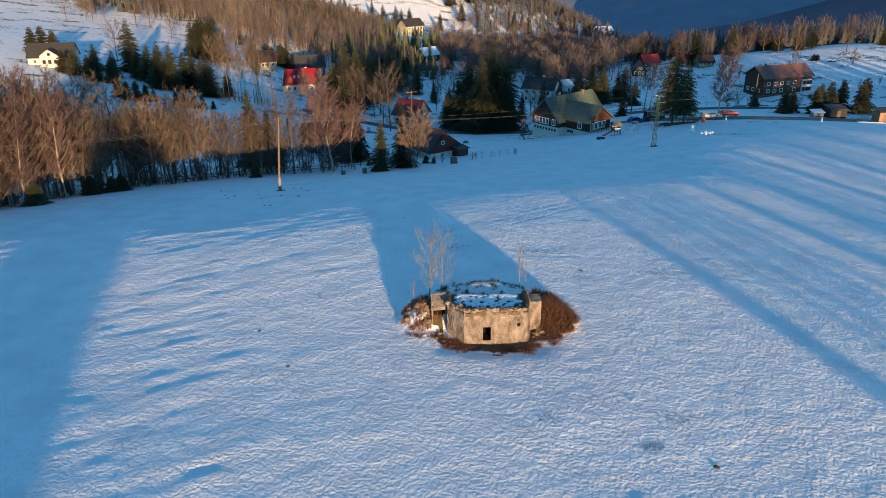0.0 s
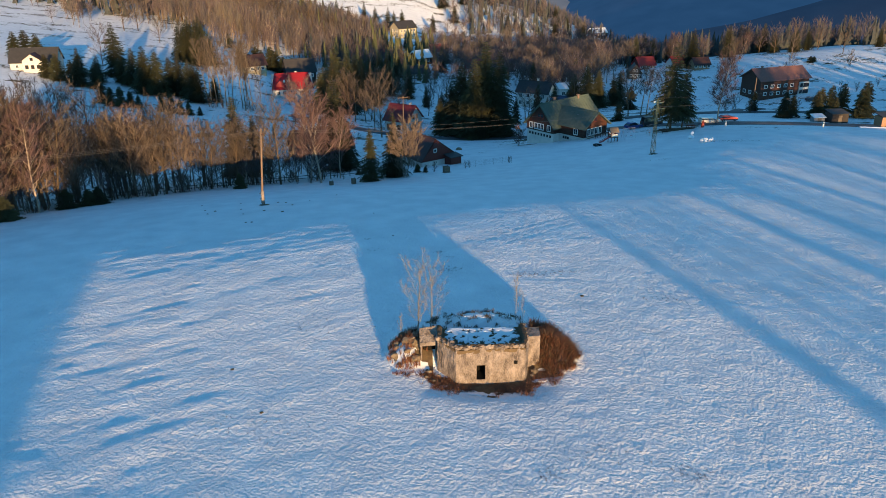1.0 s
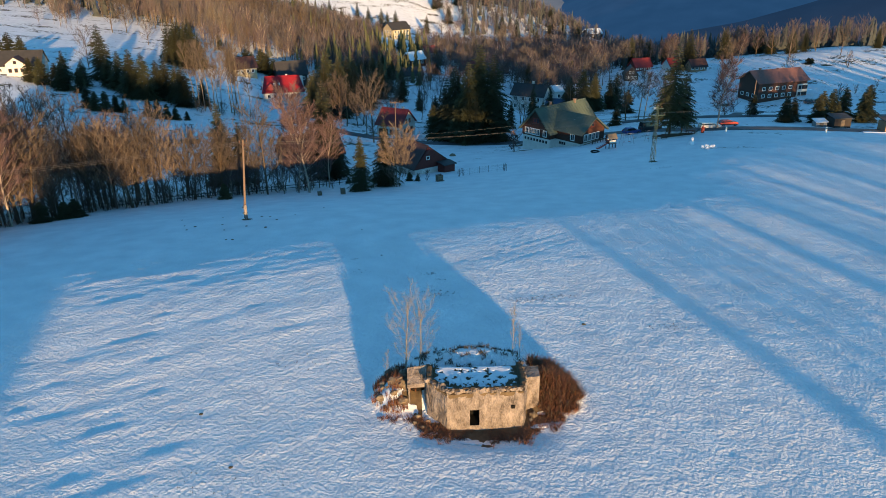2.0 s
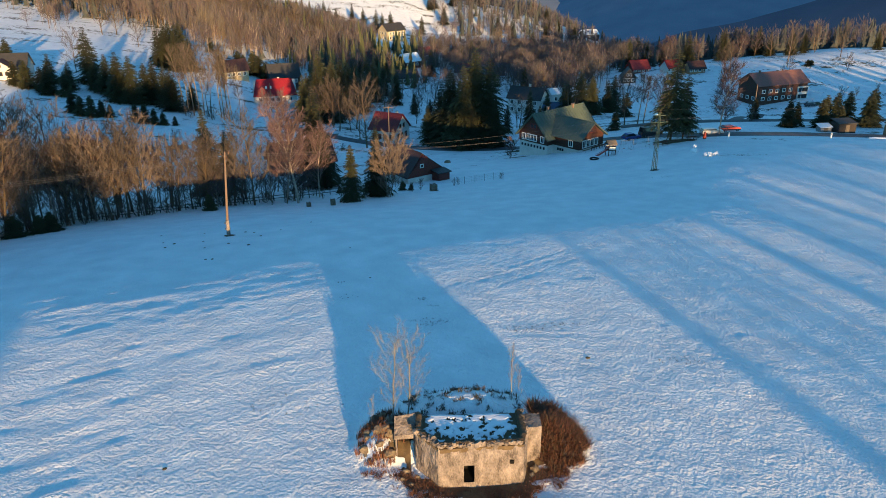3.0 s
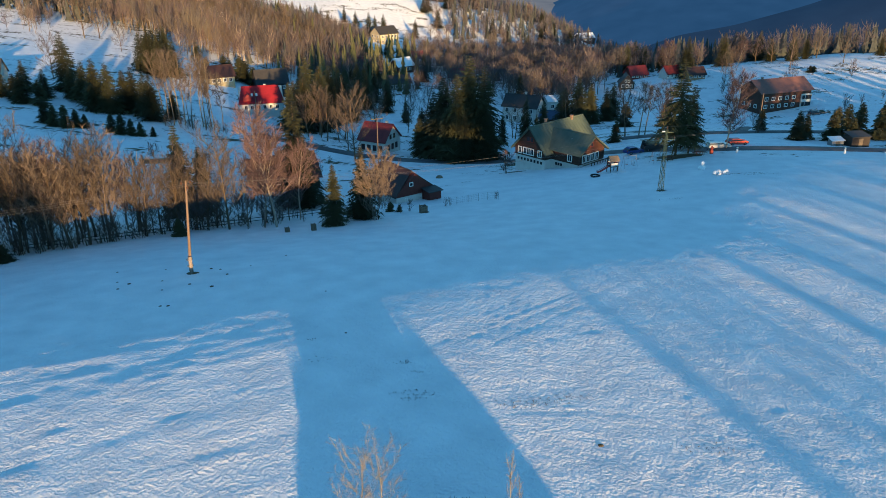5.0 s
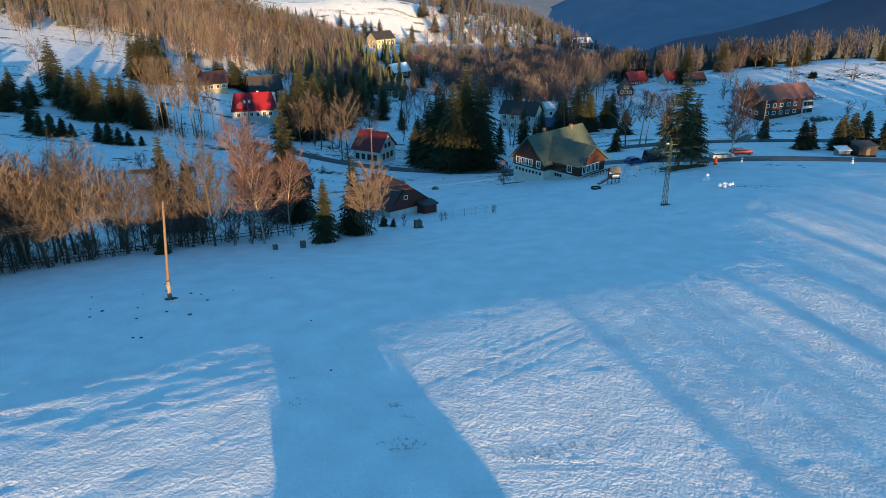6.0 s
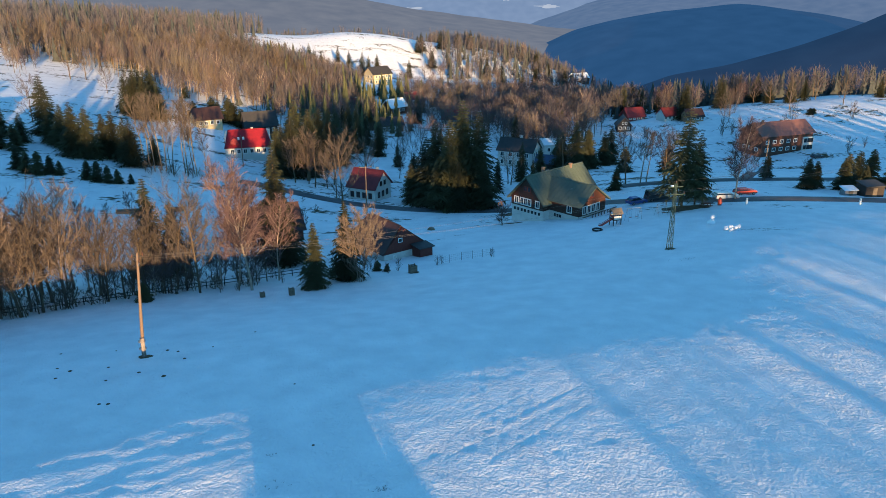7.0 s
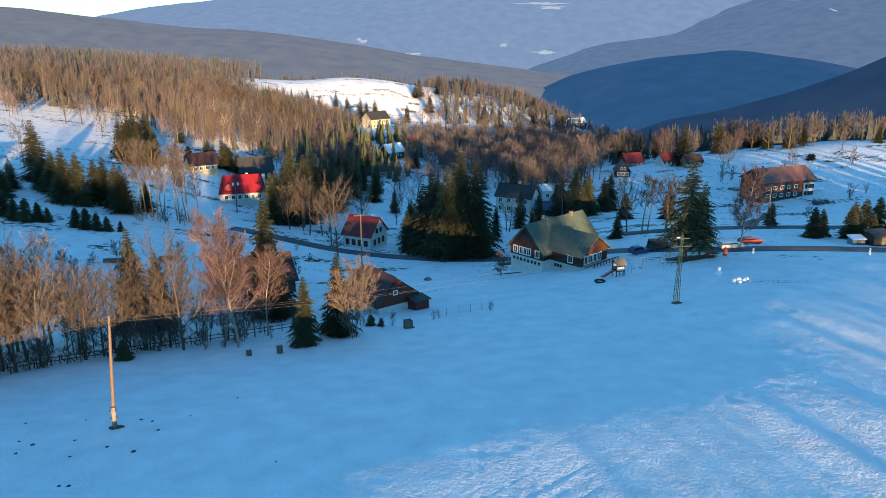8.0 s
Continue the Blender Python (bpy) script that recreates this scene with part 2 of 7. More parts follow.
def lumps(x, y):
    """Smooth random heights from 0 to 1, one lump to a metre."""
    i, j = np.floor(x).astype(int), np.floor(y).astype(int)
    u, v = x - i, y - j
    u, v = u * u * (3 - 2 * u), v * v * (3 - 2 * v)
    g = lambda a, b: _lattice[(i + a) % 256, (j + b) % 256]
    return (g(0, 0) * (1 - u) + g(1, 0) * u) * (1 - v) + (g(0, 1) * (1 - u) + g(1, 1) * u) * v


def rut(x, y, a, b, width, depth):
    """A wheel track or trodden line from a to b, with raised edges."""
    (ax, ay), (bx, by) = a, b
    dx, dy = bx - ax, by - ay
    n = math.hypot(dx, dy)
    along = ((x - ax) * dx + (y - ay) * dy) / n
    bend = 0.6 * np.sin(along / 11.0 + ax)
    off = ((x - ax) * -dy + (y - ay) * dx) / n + bend
    ends = np.clip(along / 3, 0, 1) * np.clip((n - along) / 3, 0, 1)
    q = (off / width) ** 2
    return ends * depth * (-np.exp(-q) + 0.7 * np.exp(-((np.abs(off) - 1.6 * width) / (0.7 * width)) ** 2))


TRACKS = (((20, 36), (9, 62), 0.03), ((21.2, 36), (10.5, 62), 0.03), ((60, 20), (28, 66), 0.045), ((62, 21), (30, 67), 0.045), ((4.8, 29.2), (20, 43), 0.02),
          ((4.8, 30.6), (18.5, 43.5), 0.02), ((4, 18), (14, 17), 0.045), ((14, 17), (26, 12), 0.045), ((4.8, 22), (5.6, 48), 0.03), ((72, 30), (40, 78), 0.045),
          ((-34, 6), (-16, 14), 0.018), ((-36, 1), (-14, 6), 0.014), ((-34, 22), (-14, 27), 0.02), ((7, 24), (9.5, 40), 0.025), ((7.9, 24), (10.3, 40), 0.025),
          ((-0.3, 26), (14.5, 39.9), 0.022), ((0.6, 24.7), (15.5, 38.6), 0.022), ((-2.8, 32.1), (-1.6, 38.5), 0.022), ((4.9, 25.3), (8.6, 41), 0.018), ((5.7, 25.1), (9.5, 41), 0.018),
          ((-1.5, 29.5), (9, 40.5), 0.014), ((0.5, 30.5), (12, 41.5), 0.014), ((2.5, 31), (13.5, 41), 0.014), ((7.0, 28.5), (19, 33.5), 0.022), ((9.5, 20), (11.5, 34), 0.014), ((13, 12), (19, 27), 0.018), ((11, 7), (21, 19), 0.016), ((-26, 12), (-8, 24), 0.018), ((-30, 16), (-12, 27), 0.016), ((-22, 4), (-9, 15), 0.016),
          ((20.5, 23.9), (26.9, 36.9), 0.03), ((1.1, 21.2), (8.8, 23.1), 0.03))


def heap(x, y):
    """The earth bank that is thrown up behind and beside the old fort."""
    r = np.sqrt(((x - 0.4) / 5.6) ** 2 + ((y - 5.6) / 3.4) ** 2)
    bank = 2.3 * np.clip(1.18 - r, 0, 1) ** 0.8
    r2 = np.sqrt(((x - 4.8) / 2.2) ** 2 + ((y - 3.8) / 2.4) ** 2)
    bank = np.maximum(bank, 1.5 * np.clip(1.1 - r2, 0, 1))
    r3 = np.sqrt(((x + 4.5) / 1.8) ** 2 + ((y - 3.9) / 2.1) ** 2)
    bank = np.maximum(bank, 1.3 * np.clip(1.1 - r3, 0, 1))
    hollow = 0.44 * np.exp(-(((x - 0.6) / 3.2) ** 2) - ((y + 0.1) / 1.3) ** 2)
    return bank * np.clip((y - 1.3) / 1.5, 0, 1) - hollow


def relief(x, y):
    """Fine shape of the snow: drifts, tussocks and tracks, fading out far away."""
    near = np.clip((150 - y) / 50, 0, 1) * np.clip((120 - np.abs(x)) / 40, 0, 1)
    c, s = math.cos(0.35), math.sin(0.35)
    u, v = x * c + y * s, y * c - x * s
    z = 0.008 * (lumps(x / 3.1, y / 1.7) - 0.5) + 0.012 * (lumps(u / 1.1 + 40, v / 0.9 + 9) - 0.5)
    z += 0.026 * (lumps(x / 0.7 + 7, y / 0.8) - 0.5) + 0.024 * (lumps(u / 0.55 + 70, v / 0.6) - 0.5)
    z += 0.044 * (lumps(u / 0.6 + 20, v / 0.6 + 50) - 0.5) * np.clip((x + 6) / 14, 0, 1) * np.clip((34 - y) / 24, 0, 1)
    calm = np.clip((y - 34) / 14 + 1.2 * (lumps(x / 9, y / 9) - 0.5), 0, 1) * np.clip((30 - x) / 25, 0, 1) * 0.7
    z = z * (1 - calm) + 0.10 * (lumps(x / 17 + 3, y / 13) - 0.5) + 0.045 * (lumps(u / 14 + 5, v / 3.4) - 0.5)
    c, s = math.cos(0.47), math.sin(0.47)
    u, v = x * c + y * s, y * c - x * s
    west = np.clip((-3 - x) / 16, 0, 1) * np.clip((42 - y) / 10, 0, 1)
    z = z + west * (0.045 * (lumps(u / 17 + 11, v / 3.6 + 2) - 0.5) + 0.062 * (lumps(u / 5.2 + 31, v / 1.05) - 0.5) + 0.05 * (lumps(u / 2.1 + 3, v / 0.75 + 60) - 0.5))
    for a, b, depth in TRACKS:
        z = z + rut(x, y, a, b, 0.20, depth)
    return z * near


GRID = []


def ground_z(x, y):
    """Height of the ground sheet at a place."""
    xs, ys, z = GRID
    i = min(max(int(np.searchsorted(xs, x)) - 1, 0), len(xs) - 2)
    j = min(max(int(np.searchsorted(ys, y)) - 1, 0), len(ys) - 2)
    u, v = (x - xs[i]) / (xs[i + 1] - xs[i]), (y - ys[j]) / (ys[j + 1] - ys[j])
    return float((z[j, i] * (1 - u) + z[j, i + 1] * u) * (1 - v) + (z[j + 1, i] * (1 - u) + z[j + 1, i + 1] * u) * v)


def spaced(lo, hi, fine_lo, fine_hi, step, grow):
    """Places that are close together between fine_lo and fine_hi and spread out beyond."""
    mid = list(np.arange(fine_lo, fine_hi, step))
    up, d = [fine_hi], step
    while up[-1] < hi:
        d *= grow
        up.append(up[-1] + d)
    down, d = [fine_lo], step
    while down[-1] > lo:
        d *= grow
        down.append(down[-1] - d)
    return np.array(down[:0:-1] + mid + up)


def build_ground():
    xs, ys = spaced(-4500, 4500, -40, 56, 0.345, 1.045), spaced(-500, 4800, -24, 66, 0.345, 1.032)
    gx, gy = np.meshgrid(xs, ys)
    z = land(xs, ys) + heap(gx, gy) + relief(gx, gy)
    far = np.clip((gy - 620) / 400, 0, 1)
    z -= far * 150
    GRID[:] = xs, ys, z
    nx, ny = len(xs), len(ys)
    co = np.stack([gx, gy, z], -1).reshape(-1, 3)
    idx = np.arange(nx * ny).reshape(ny, nx)
    quads = np.stack([idx[:-1, :-1], idx[:-1, 1:], idx[1:, 1:], idx[1:, :-1]], -1).reshape(-1, 4)
    me = bpy.data.meshes.new("ground")
    me.vertices.add(len(co))
    me.vertices.foreach_set("co", co.ravel())
    me.loops.add(quads.size)
    me.loops.foreach_set("vertex_index", quads.ravel())
    me.polygons.add(len(quads))
    me.polygons.foreach_set("loop_start", np.arange(0, quads.size, 4))
    me.polygons.foreach_set("use_smooth", np.ones(len(quads), bool))
    me.update(calc_edges=True)
    me.materials.append(SNOW)
    return tagged(new("ground", me), "snow-covered hillside meadow falling to a village valley", "ground", kind="structure")


ground = build_ground()


# ---- mesh tools ----
class Shape:
    """Corners and faces that become one mesh."""

    def __init__(self):
        self.v, self.f = [], []

    def add(self, verts, faces):
        n = len(self.v)
        self.v += [tuple(p) for p in verts]
        self.f += [tuple(n + i for i in f) for f in faces]
        return self

    def box(self, x0, x1, y0, y1, z0, z1, m=None, cut=0.0):
        """A block with its upright edges cut back."""
        c = min(cut, (x1 - x0) / 3, (y1 - y0) / 3)
        if c > 0:
            ring = [(x0 + c, y0), (x1 - c, y0), (x1, y0 + c), (x1, y1 - c), (x1 - c, y1), (x0 + c, y1), (x0, y1 - c), (x0, y0 + c)]
        else:
            ring = [(x0, y0), (x1, y0), (x1, y1), (x0, y1)]
        return self.prism(ring, z0, z1, m)

    def prism(self, ring, z0, z1, m=None):
        n = len(ring)
        v = [Vector((x, y, z0)) for x, y in ring] + [Vector((x, y, z1)) for x, y in ring]
        if m is not None:
            v = [m @ p for p in v]
        return self.add(v, [tuple(range(n))[::-1], tuple(range(n, 2 * n))] + [(i, (i + 1) % n, n + (i + 1) % n, n + i) for i in range(n)])

    def tube(self, p, q, r0, r1, n=6, cap=True):
        p, q = Vector(p), Vector(q)
        a = (q - p).normalized()
        b = a.orthogonal().normalized()
        c = a.cross(b)
        ring = [(math.cos(2 * math.pi * i / n), math.sin(2 * math.pi * i / n)) for i in range(n)]
        v = [p + (b * x + c * y) * r0 for x, y in ring] + [q + (b * x + c * y) * r1 for x, y in ring]
        f = [(i, (i + 1) % n, n + (i + 1) % n, n + i) for i in range(n)]
        if cap:
            f += [tuple(range(n))[::-1], tuple(range(n, 2 * n))]
        return self.add(v, f)

    def path(self, points, radii, n=5):
        """A bent tube through points."""
        points = [Vector(p) for p in points]
        rings = []
        for i, p in enumerate(points):
            a = (points[min(i + 1, len(points) - 1)] - points[max(i - 1, 0)]).normalized()
            b = Vector((a.y, -a.x, 0.001)) if abs(a.z) < 0.9 else Vector((1, 0, 0)) - a * a.x
            b.normalize()
            c = a.cross(b)
            rings.append([p + (b * math.cos(2 * math.pi * k / n) + c * math.sin(2 * math.pi * k / n)) * radii[i] for k in range(n)])
        f = []
        for i in range(len(points) - 1):
            f += [(i * n + k, i * n + (k + 1) % n, (i + 1) * n + (k + 1) % n, (i + 1) * n + k) for k in range(n)]
        return self.add([p for r in rings for p in r], f)

    def sliver(self, p, q, w, side):
        """A thin pointed twig or blade."""
        return self.add((p - side * w, p + side * w, q), ((0, 1, 2),))

    def mesh(self, name, material, smooth=False, more=None, more_material=None):
        """The mesh; more: a second shape joined to it, of another material."""
        me = bpy.data.meshes.new(name)
        n = len(self.v)
        extra_v, extra_f = (more.v, [tuple(n + i for i in f) for f in more.f]) if more else ([], [])
        me.from_pydata(self.v + extra_v, [], self.f + extra_f)
        me.materials.append(material)
        if more:
            me.materials.append(more_material)
            me.polygons.foreach_set("material_index", [0] * len(self.f) + [1] * len(extra_f))
        if smooth:
            me.polygons.foreach_set("use_smooth", [True] * len(me.polygons))
        me.update()
        return me


def part(name, shape, material, parent=None, label="", smooth=False):
    ob = new(name, shape if isinstance(shape, bpy.types.Mesh) else shape.mesh(name, material, smooth))
    if parent is not None:
        ob.parent = parent
    if label:
        ob["label"] = label
    return ob


def thing(name, m, label, category, group="", kind=""):
    ob = new(name)
    ob.empty_display_size = 0.3
    ob.matrix_basis = m
    return tagged(ob, label, category, group, kind)


def on_ground(x, y, rz=0.0, sink=0.0):
    return pose(x, y, ground_z(x, y) - sink, 0, 0, rz)


# ---- trees ----
def spruce_meshes(seed, height=15.0, reach=2.7, bare=0.06, thin=1.0):
    """Trunk and needles of a spruce: whorls of drooping boughs, each a rib with side sprays."""
    rnd = random.Random(seed)
    trunk, crown = Shape(), Shape()
    trunk.path([(0, 0, -0.4), (0.02, 0, height * 0.4), (0, 0.03, height * 0.97)], [0.22, 0.14, 0.02], 6)
    z = height * bare
    while z < height * 0.985:
        k = z / height
        out = reach * (1 - k) ** 0.85 * (0.86 + 0.28 * rnd.random()) + 0.12
        n = 9 if k < 0.8 else 6
        turn = rnd.random() * 6.28
        for i in range(n):
            a = turn + 6.283 * i / n + rnd.uniform(-0.25, 0.25)
            length = out * rnd.uniform(0.5, 1.18)
            if rnd.random() < 0.07 * thin:
                continue
            d, s = Vector((math.cos(a), math.sin(a), 0)), Vector((-math.sin(a), math.cos(a), 0))
            droop = rnd.uniform(0.25, 0.5) if k < 0.6 else rnd.uniform(-0.1, 0.25)
            at = lambda u: Vector((0, 0, z)) + d * length * u + Vector((0, 0, -droop * length * u * u + 0.1 * length * max(0, u - 0.7)))
            crown.sliver(at(0.05), at(1.08), 0.10 + 0.05 * length, s)
            m = 5 if length > 1.2 else 4
            for j in range(m):
                u = 0.2 + 0.74 * j / m + rnd.uniform(0, 0.1)
                spray = (length * (0.42 - 0.24 * u) + 0.12) * rnd.uniform(0.75, 1.2)
                for sign in (-1, 1):
                    tip = at(u) + s * sign * spray + d * spray * rnd.uniform(0.45, 0.85) + Vector((0, 0, -spray * rnd.uniform(0.1, 0.75)))
                    crown.sliver(at(u) - d * 0.05, tip, 0.12 + 0.09 * spray, d)
        z += height * 0.017 + 0.09 + 0.12 * (1 - k) * rnd.random()
    return trunk, crown, None


def bare_meshes(seed, height=12.0, spread=0.33, limbs=16, low=0.22, rise=0.8, stems=1, twigs=1.0, thick=0.013, fineness=1.0, wobble=1.0):
    """Wood and twigs of a leafless tree."""
    rnd = random.Random(seed)
    wood, fine, limbwood = Shape(), Shape(), Shape()

    def bend(p, d, length, steps, up, wob):
        pts = [p.copy()]
        for _ in range(steps):
            d = (d + Vector((rnd.uniform(-wob, wob), rnd.uniform(-wob, wob), up))).normalized()
            pts.append(pts[-1] + d * length / steps)
        return pts

    def twig_out(p, d, length, n):
        for _ in range(int(n * twigs + rnd.random())):
            q = (d * 0.8 + Vector((rnd.gauss(0, 0.40), rnd.gauss(0, 0.40), rnd.gauss(0.35, 0.35)))).normalized()
            tip = p + q * length * rnd.uniform(0.5, 1.2)
            side = q.cross(Vector((rnd.uniform(-1, 1), rnd.uniform(-1, 1), rnd.uniform(-1, 1)))).normalized()
            fine.sliver(p, tip, fineness * rnd.uniform(0.017, 0.031), side)
            mid = p.lerp(tip, rnd.uniform(0.3, 0.7))
            q2 = (q + Vector((rnd.gauss(0, 0.6), rnd.gauss(0, 0.6), rnd.gauss(0.1, 0.5)))).normalized()
            fine.sliver(mid, mid + q2 * length * rnd.uniform(0.3, 0.6), fineness * rnd.uniform(0.016, 0.030), side)

    for st in range(stems):
        lean = Vector((rnd.uniform(-0.25, 0.25), rnd.uniform(-0.25, 0.25), 1)).normalized() if stems > 1 else Vector((rnd.uniform(-0.05, 0.05), rnd.uniform(-0.05, 0.05), 1))
        tall = height * (1 if stems == 1 else rnd.uniform(0.7, 1.0))
        base = Vector((rnd.uniform(-0.4, 0.4), rnd.uniform(-0.4, 0.4), -0.3)) if stems > 1 else Vector((0, 0, -0.3))
        trunk = bend(base, lean, tall * 0.95, 7, 0.04, 0.07)
        r = height * thick / (stems ** 0.5)
        (limbwood if st else wood).path(trunk, [r * (1 - i / 8) + 0.012 for i in range(8)], 6)
        n = max(5, limbs // stems)
        for i in range(n):
            k = low + (0.95 - low) * (i + rnd.random() * 0.7) / n
            seg = min(6, int(k * 7))
            p = trunk[seg].lerp(trunk[seg + 1], k * 7 - seg)
            a = 2.4 * i + rnd.uniform(-0.5, 0.5) + st
            full = math.sin(math.pi * min(1.0, 0.25 + 0.75 * (k - low) / (1 - low))) ** 0.6
            length = height * spread * (0.35 + 0.75 * full) * rnd.uniform(0.75, 1.15)
            d = Vector((math.cos(a), math.sin(a), rnd.uniform(0.5, 1.0) * rise + 0.25 * k)).normalized()
            limb = bend(p, d, length, 4, 0.15 * rise, 0.12 * wobble)
            limbwood.path(limb, [r * 0.34 * (1 - k * 0.5), r * 0.25 * (1 - k * 0.5), r * 0.17 * (1 - k * 0.5), r * 0.09, 0.010], 4)
            for j in range(5):
                u = 0.2 + 0.8 * (j + rnd.random() * 0.6) / 5
                s = min(3, int(u * 4))
                q = limb[s].lerp(limb[s + 1], min(1.0, u * 4 - s))
                e = (limb[s + 1] - limb[s]).normalized()
                e = (e + Vector((rnd.gauss(0, 0.52 * wobble), rnd.gauss(0, 0.52 * wobble), rnd.gauss(0.28, 0.35)))).normalized()
                sub = length * rnd.uniform(0.25, 0.45)
                side = e.cross(Vector((rnd.uniform(-1, 1), rnd.uniform(-1, 1), 0.3))).normalized()
                fine.sliver(q, q + e * sub, 0.028 * fineness, side)
                for w in (0.35, 0.65, 0.95):
                    twig_out(q + e * sub * w, e, height * 0.085, 3.4)
    return wood, fine, limbwood


KINDS = {}


def grove_kind(name, wood, fine, limbwood, wood_mat, fine_mat, height, parts=("trunk", "crown")):
    KINDS[name] = (wood.mesh(name + "_wood", wood_mat), fine.mesh(name + "_crown", fine_mat, False, limbwood, wood_mat), height, parts)


for i in range(5):
    grove_kind(f"spruce{i}", *spruce_meshes(20 + i, 15.0, (3.8, 4.4, 3.4, 4.1, 3.7)[i], (0.05, 0.03, 0.08, 0.04, 0.02)[i]), BARK, NEEDLE, 15.0)
grove_kind("tall_spruce", *spruce_meshes(31, 18.0, 5.2, 0.15, 3.0), BARK, NEEDLE, 18.0)
grove_kind("high_spruce", *spruce_meshes(33, 34.0, 6.4, 0.53, 0.5), BARK, NEEDLE, 34.0)
grove_kind("round_tan", *bare_meshes(64, 11.0, 0.37, 46, 0.12, 1.0, 3, 1.7, 0.011), TWIG_TAN, TWIG_TAN, 11.0)
for i in range(4):
    grove_kind(f"bare{i}", *bare_meshes(50 + i, 12.0, (0.38, 0.33, 0.40, 0.32)[i], 24, (0.16, 0.2, 0.12, 0.22)[i], (0.8, 1.1, 0.7, 1.2)[i]), BARK, TWIG, 12.0)
grove_kind("tan0", *bare_meshes(60, 12.0, 0.36, 26, 0.14, 0.9), TWIG_TAN, TWIG_TAN, 12.0)
for i in range(3):
    grove_kind(f"birch{i}", *bare_meshes(70 + i, 14.0, (0.22, 0.25, 0.2)[i], 28, 0.22, 1.1, twigs=1.25, thick=0.008), BIRCH, TWIG_PINK, 14.0)
for i in range(3):
    grove_kind(f"slim{i}", *bare_meshes(80 + i, 16.0, 0.13, 12, 0.42, 1.5, twigs=0.9, thick=0.007), WOOD_GREY, TWIG, 16.0)
for i in range(3):
    grove_kind(f"bush{i}", *bare_meshes(90 + i, 4.0, 0.36, 15, 0.08, 1.0, 3, 0.62, 0.016), BARK, TWIG, 4.0, ("stem", "crown"))
for i in range(4):
    grove_kind(f"far{i}", *bare_meshes(120 + i, 12.0, (0.34, 0.30, 0.24, 0.38)[i], 13, (0.2, 0.25, 0.3, 0.15)[i], (0.8, 1.0, 1.3, 0.8)[i], twigs=0.55, thick=0.014), BARK, (TWIG, TWIG, TWIG_TAN, TWIG_PINK)[i], 12.0)
for i in range(2):
    grove_kind(f"sapling{i}", *bare_meshes(101 + i, (7.0, 5.0)[i], (0.30, 0.2)[i], (17, 10)[i], 0.2, (1.5, 1.9)[i], twigs=(0.6, 0.4)[i], thick=0.0052, fineness=0.30, wobble=0.45), TWIG_PALE, TWIG_PALE, (7.0, 5.0)[i])
for i in range(3):
    grove_kind(f"young{i}", *spruce_meshes(40 + i, 5.0, (1.5, 1.8, 1.3)[i], 0.0, 2.5), BARK, NEEDLE, 5.0)


def veil_meshes(seed, height, girth, low, broom=0.9, twigs=250, stout=0.012):
    """A leafless tree as seen from afar: slim trunk, rising limbs, and an airy round crown of fine twigs."""
    rnd = random.Random(seed)
    wood, fine, limbwood = Shape(), Shape(), Shape()
    lean = Vector((rnd.uniform(-0.05, 0.05), rnd.uniform(-0.05, 0.05), 1))
    wood.path([Vector((0, 0, -0.4)), lean * height * 0.5, lean * height * 0.93], [height * stout, height * stout * 0.7, 0.02], 5)
    mid, half = height * (1 + low) / 2, height * (1 - low) / 2
    for i in range(11):
        a, k = 2.4 * i + rnd.uniform(-0.4, 0.4), low * 0.8 + (0.8 - low * 0.8) * i / 11
        p = lean * height * k
        out = Vector((math.cos(a), math.sin(a), 0)) * girth * rnd.uniform(0.5, 0.85)
        q = p + out * 0.55 + Vector((0, 0, height * 0.12))
        limbwood.path([p, q, q + out * 0.4 + Vector((0, 0, height * 0.15))], [height * 0.006, height * 0.004, 0.015], 3)
    for _ in range(twigs):
        a, u, r = rnd.random() * 6.283, rnd.uniform(-1, 1), rnd.random() ** 0.42
        w = math.sqrt(1 - u * u)
        p = Vector((math.cos(a) * w * girth, math.sin(a) * w * girth, u * half)) * r * rnd.uniform(0.85, 1.1) + Vector((0, 0, mid))
        d = (Vector((p.x, p.y, (p.z - height * low * 0.7) * 0.9)).normalized() * broom + Vector((rnd.gauss(0, 0.3), rnd.gauss(0, 0.3), rnd.gauss(0.25, 0.3)))).normalized()
        n = height * rnd.uniform(0.07, 0.15)
        side = d.cross(Vector((rnd.uniform(-1, 1), rnd.uniform(-1, 1), rnd.uniform(-1, 1)))).normalized()
        fine.sliver(p - d * n * 0.5, p + d * n * 0.5, rnd.uniform(0.045, 0.085), side)
    return wood, fine, limbwood


VEIL = ("veil0", "veil1", "veil2", "veil3", "veil4")
for i in range(5):
    grove_kind(VEIL[i], *veil_meshes(140 + i, 12.0, (3.6, 3.0, 2.3, 4.0, 2.6)[i], (0.22, 0.3, 0.4, 0.18, 0.3)[i]), (BARK, BARK, BARK, BARK, BIRCH)[i], (VEIL_BROWN, VEIL_TAN, VEIL_BROWN, VEIL_PINK, VEIL_PINK)[i], 12.0)
for i in range(3):
    grove_kind(f"stem{i}", *veil_meshes(150 + i, 16.0, (1.7, 2.1, 1.5)[i], (0.5, 0.42, 0.55)[i], 1.0, 190, 0.0062), WOOD_GREY, (VEIL_BROWN, VEIL_PINK, VEIL_TAN)[i], 16.0)
grove_kind("pinkbush", *bare_meshes(97, 5.0, 0.34, 20, 0.1, 0.9, 3, 1.2, 0.014), BARK, TWIG_PINK, 5.0, ("stem", "crown"))


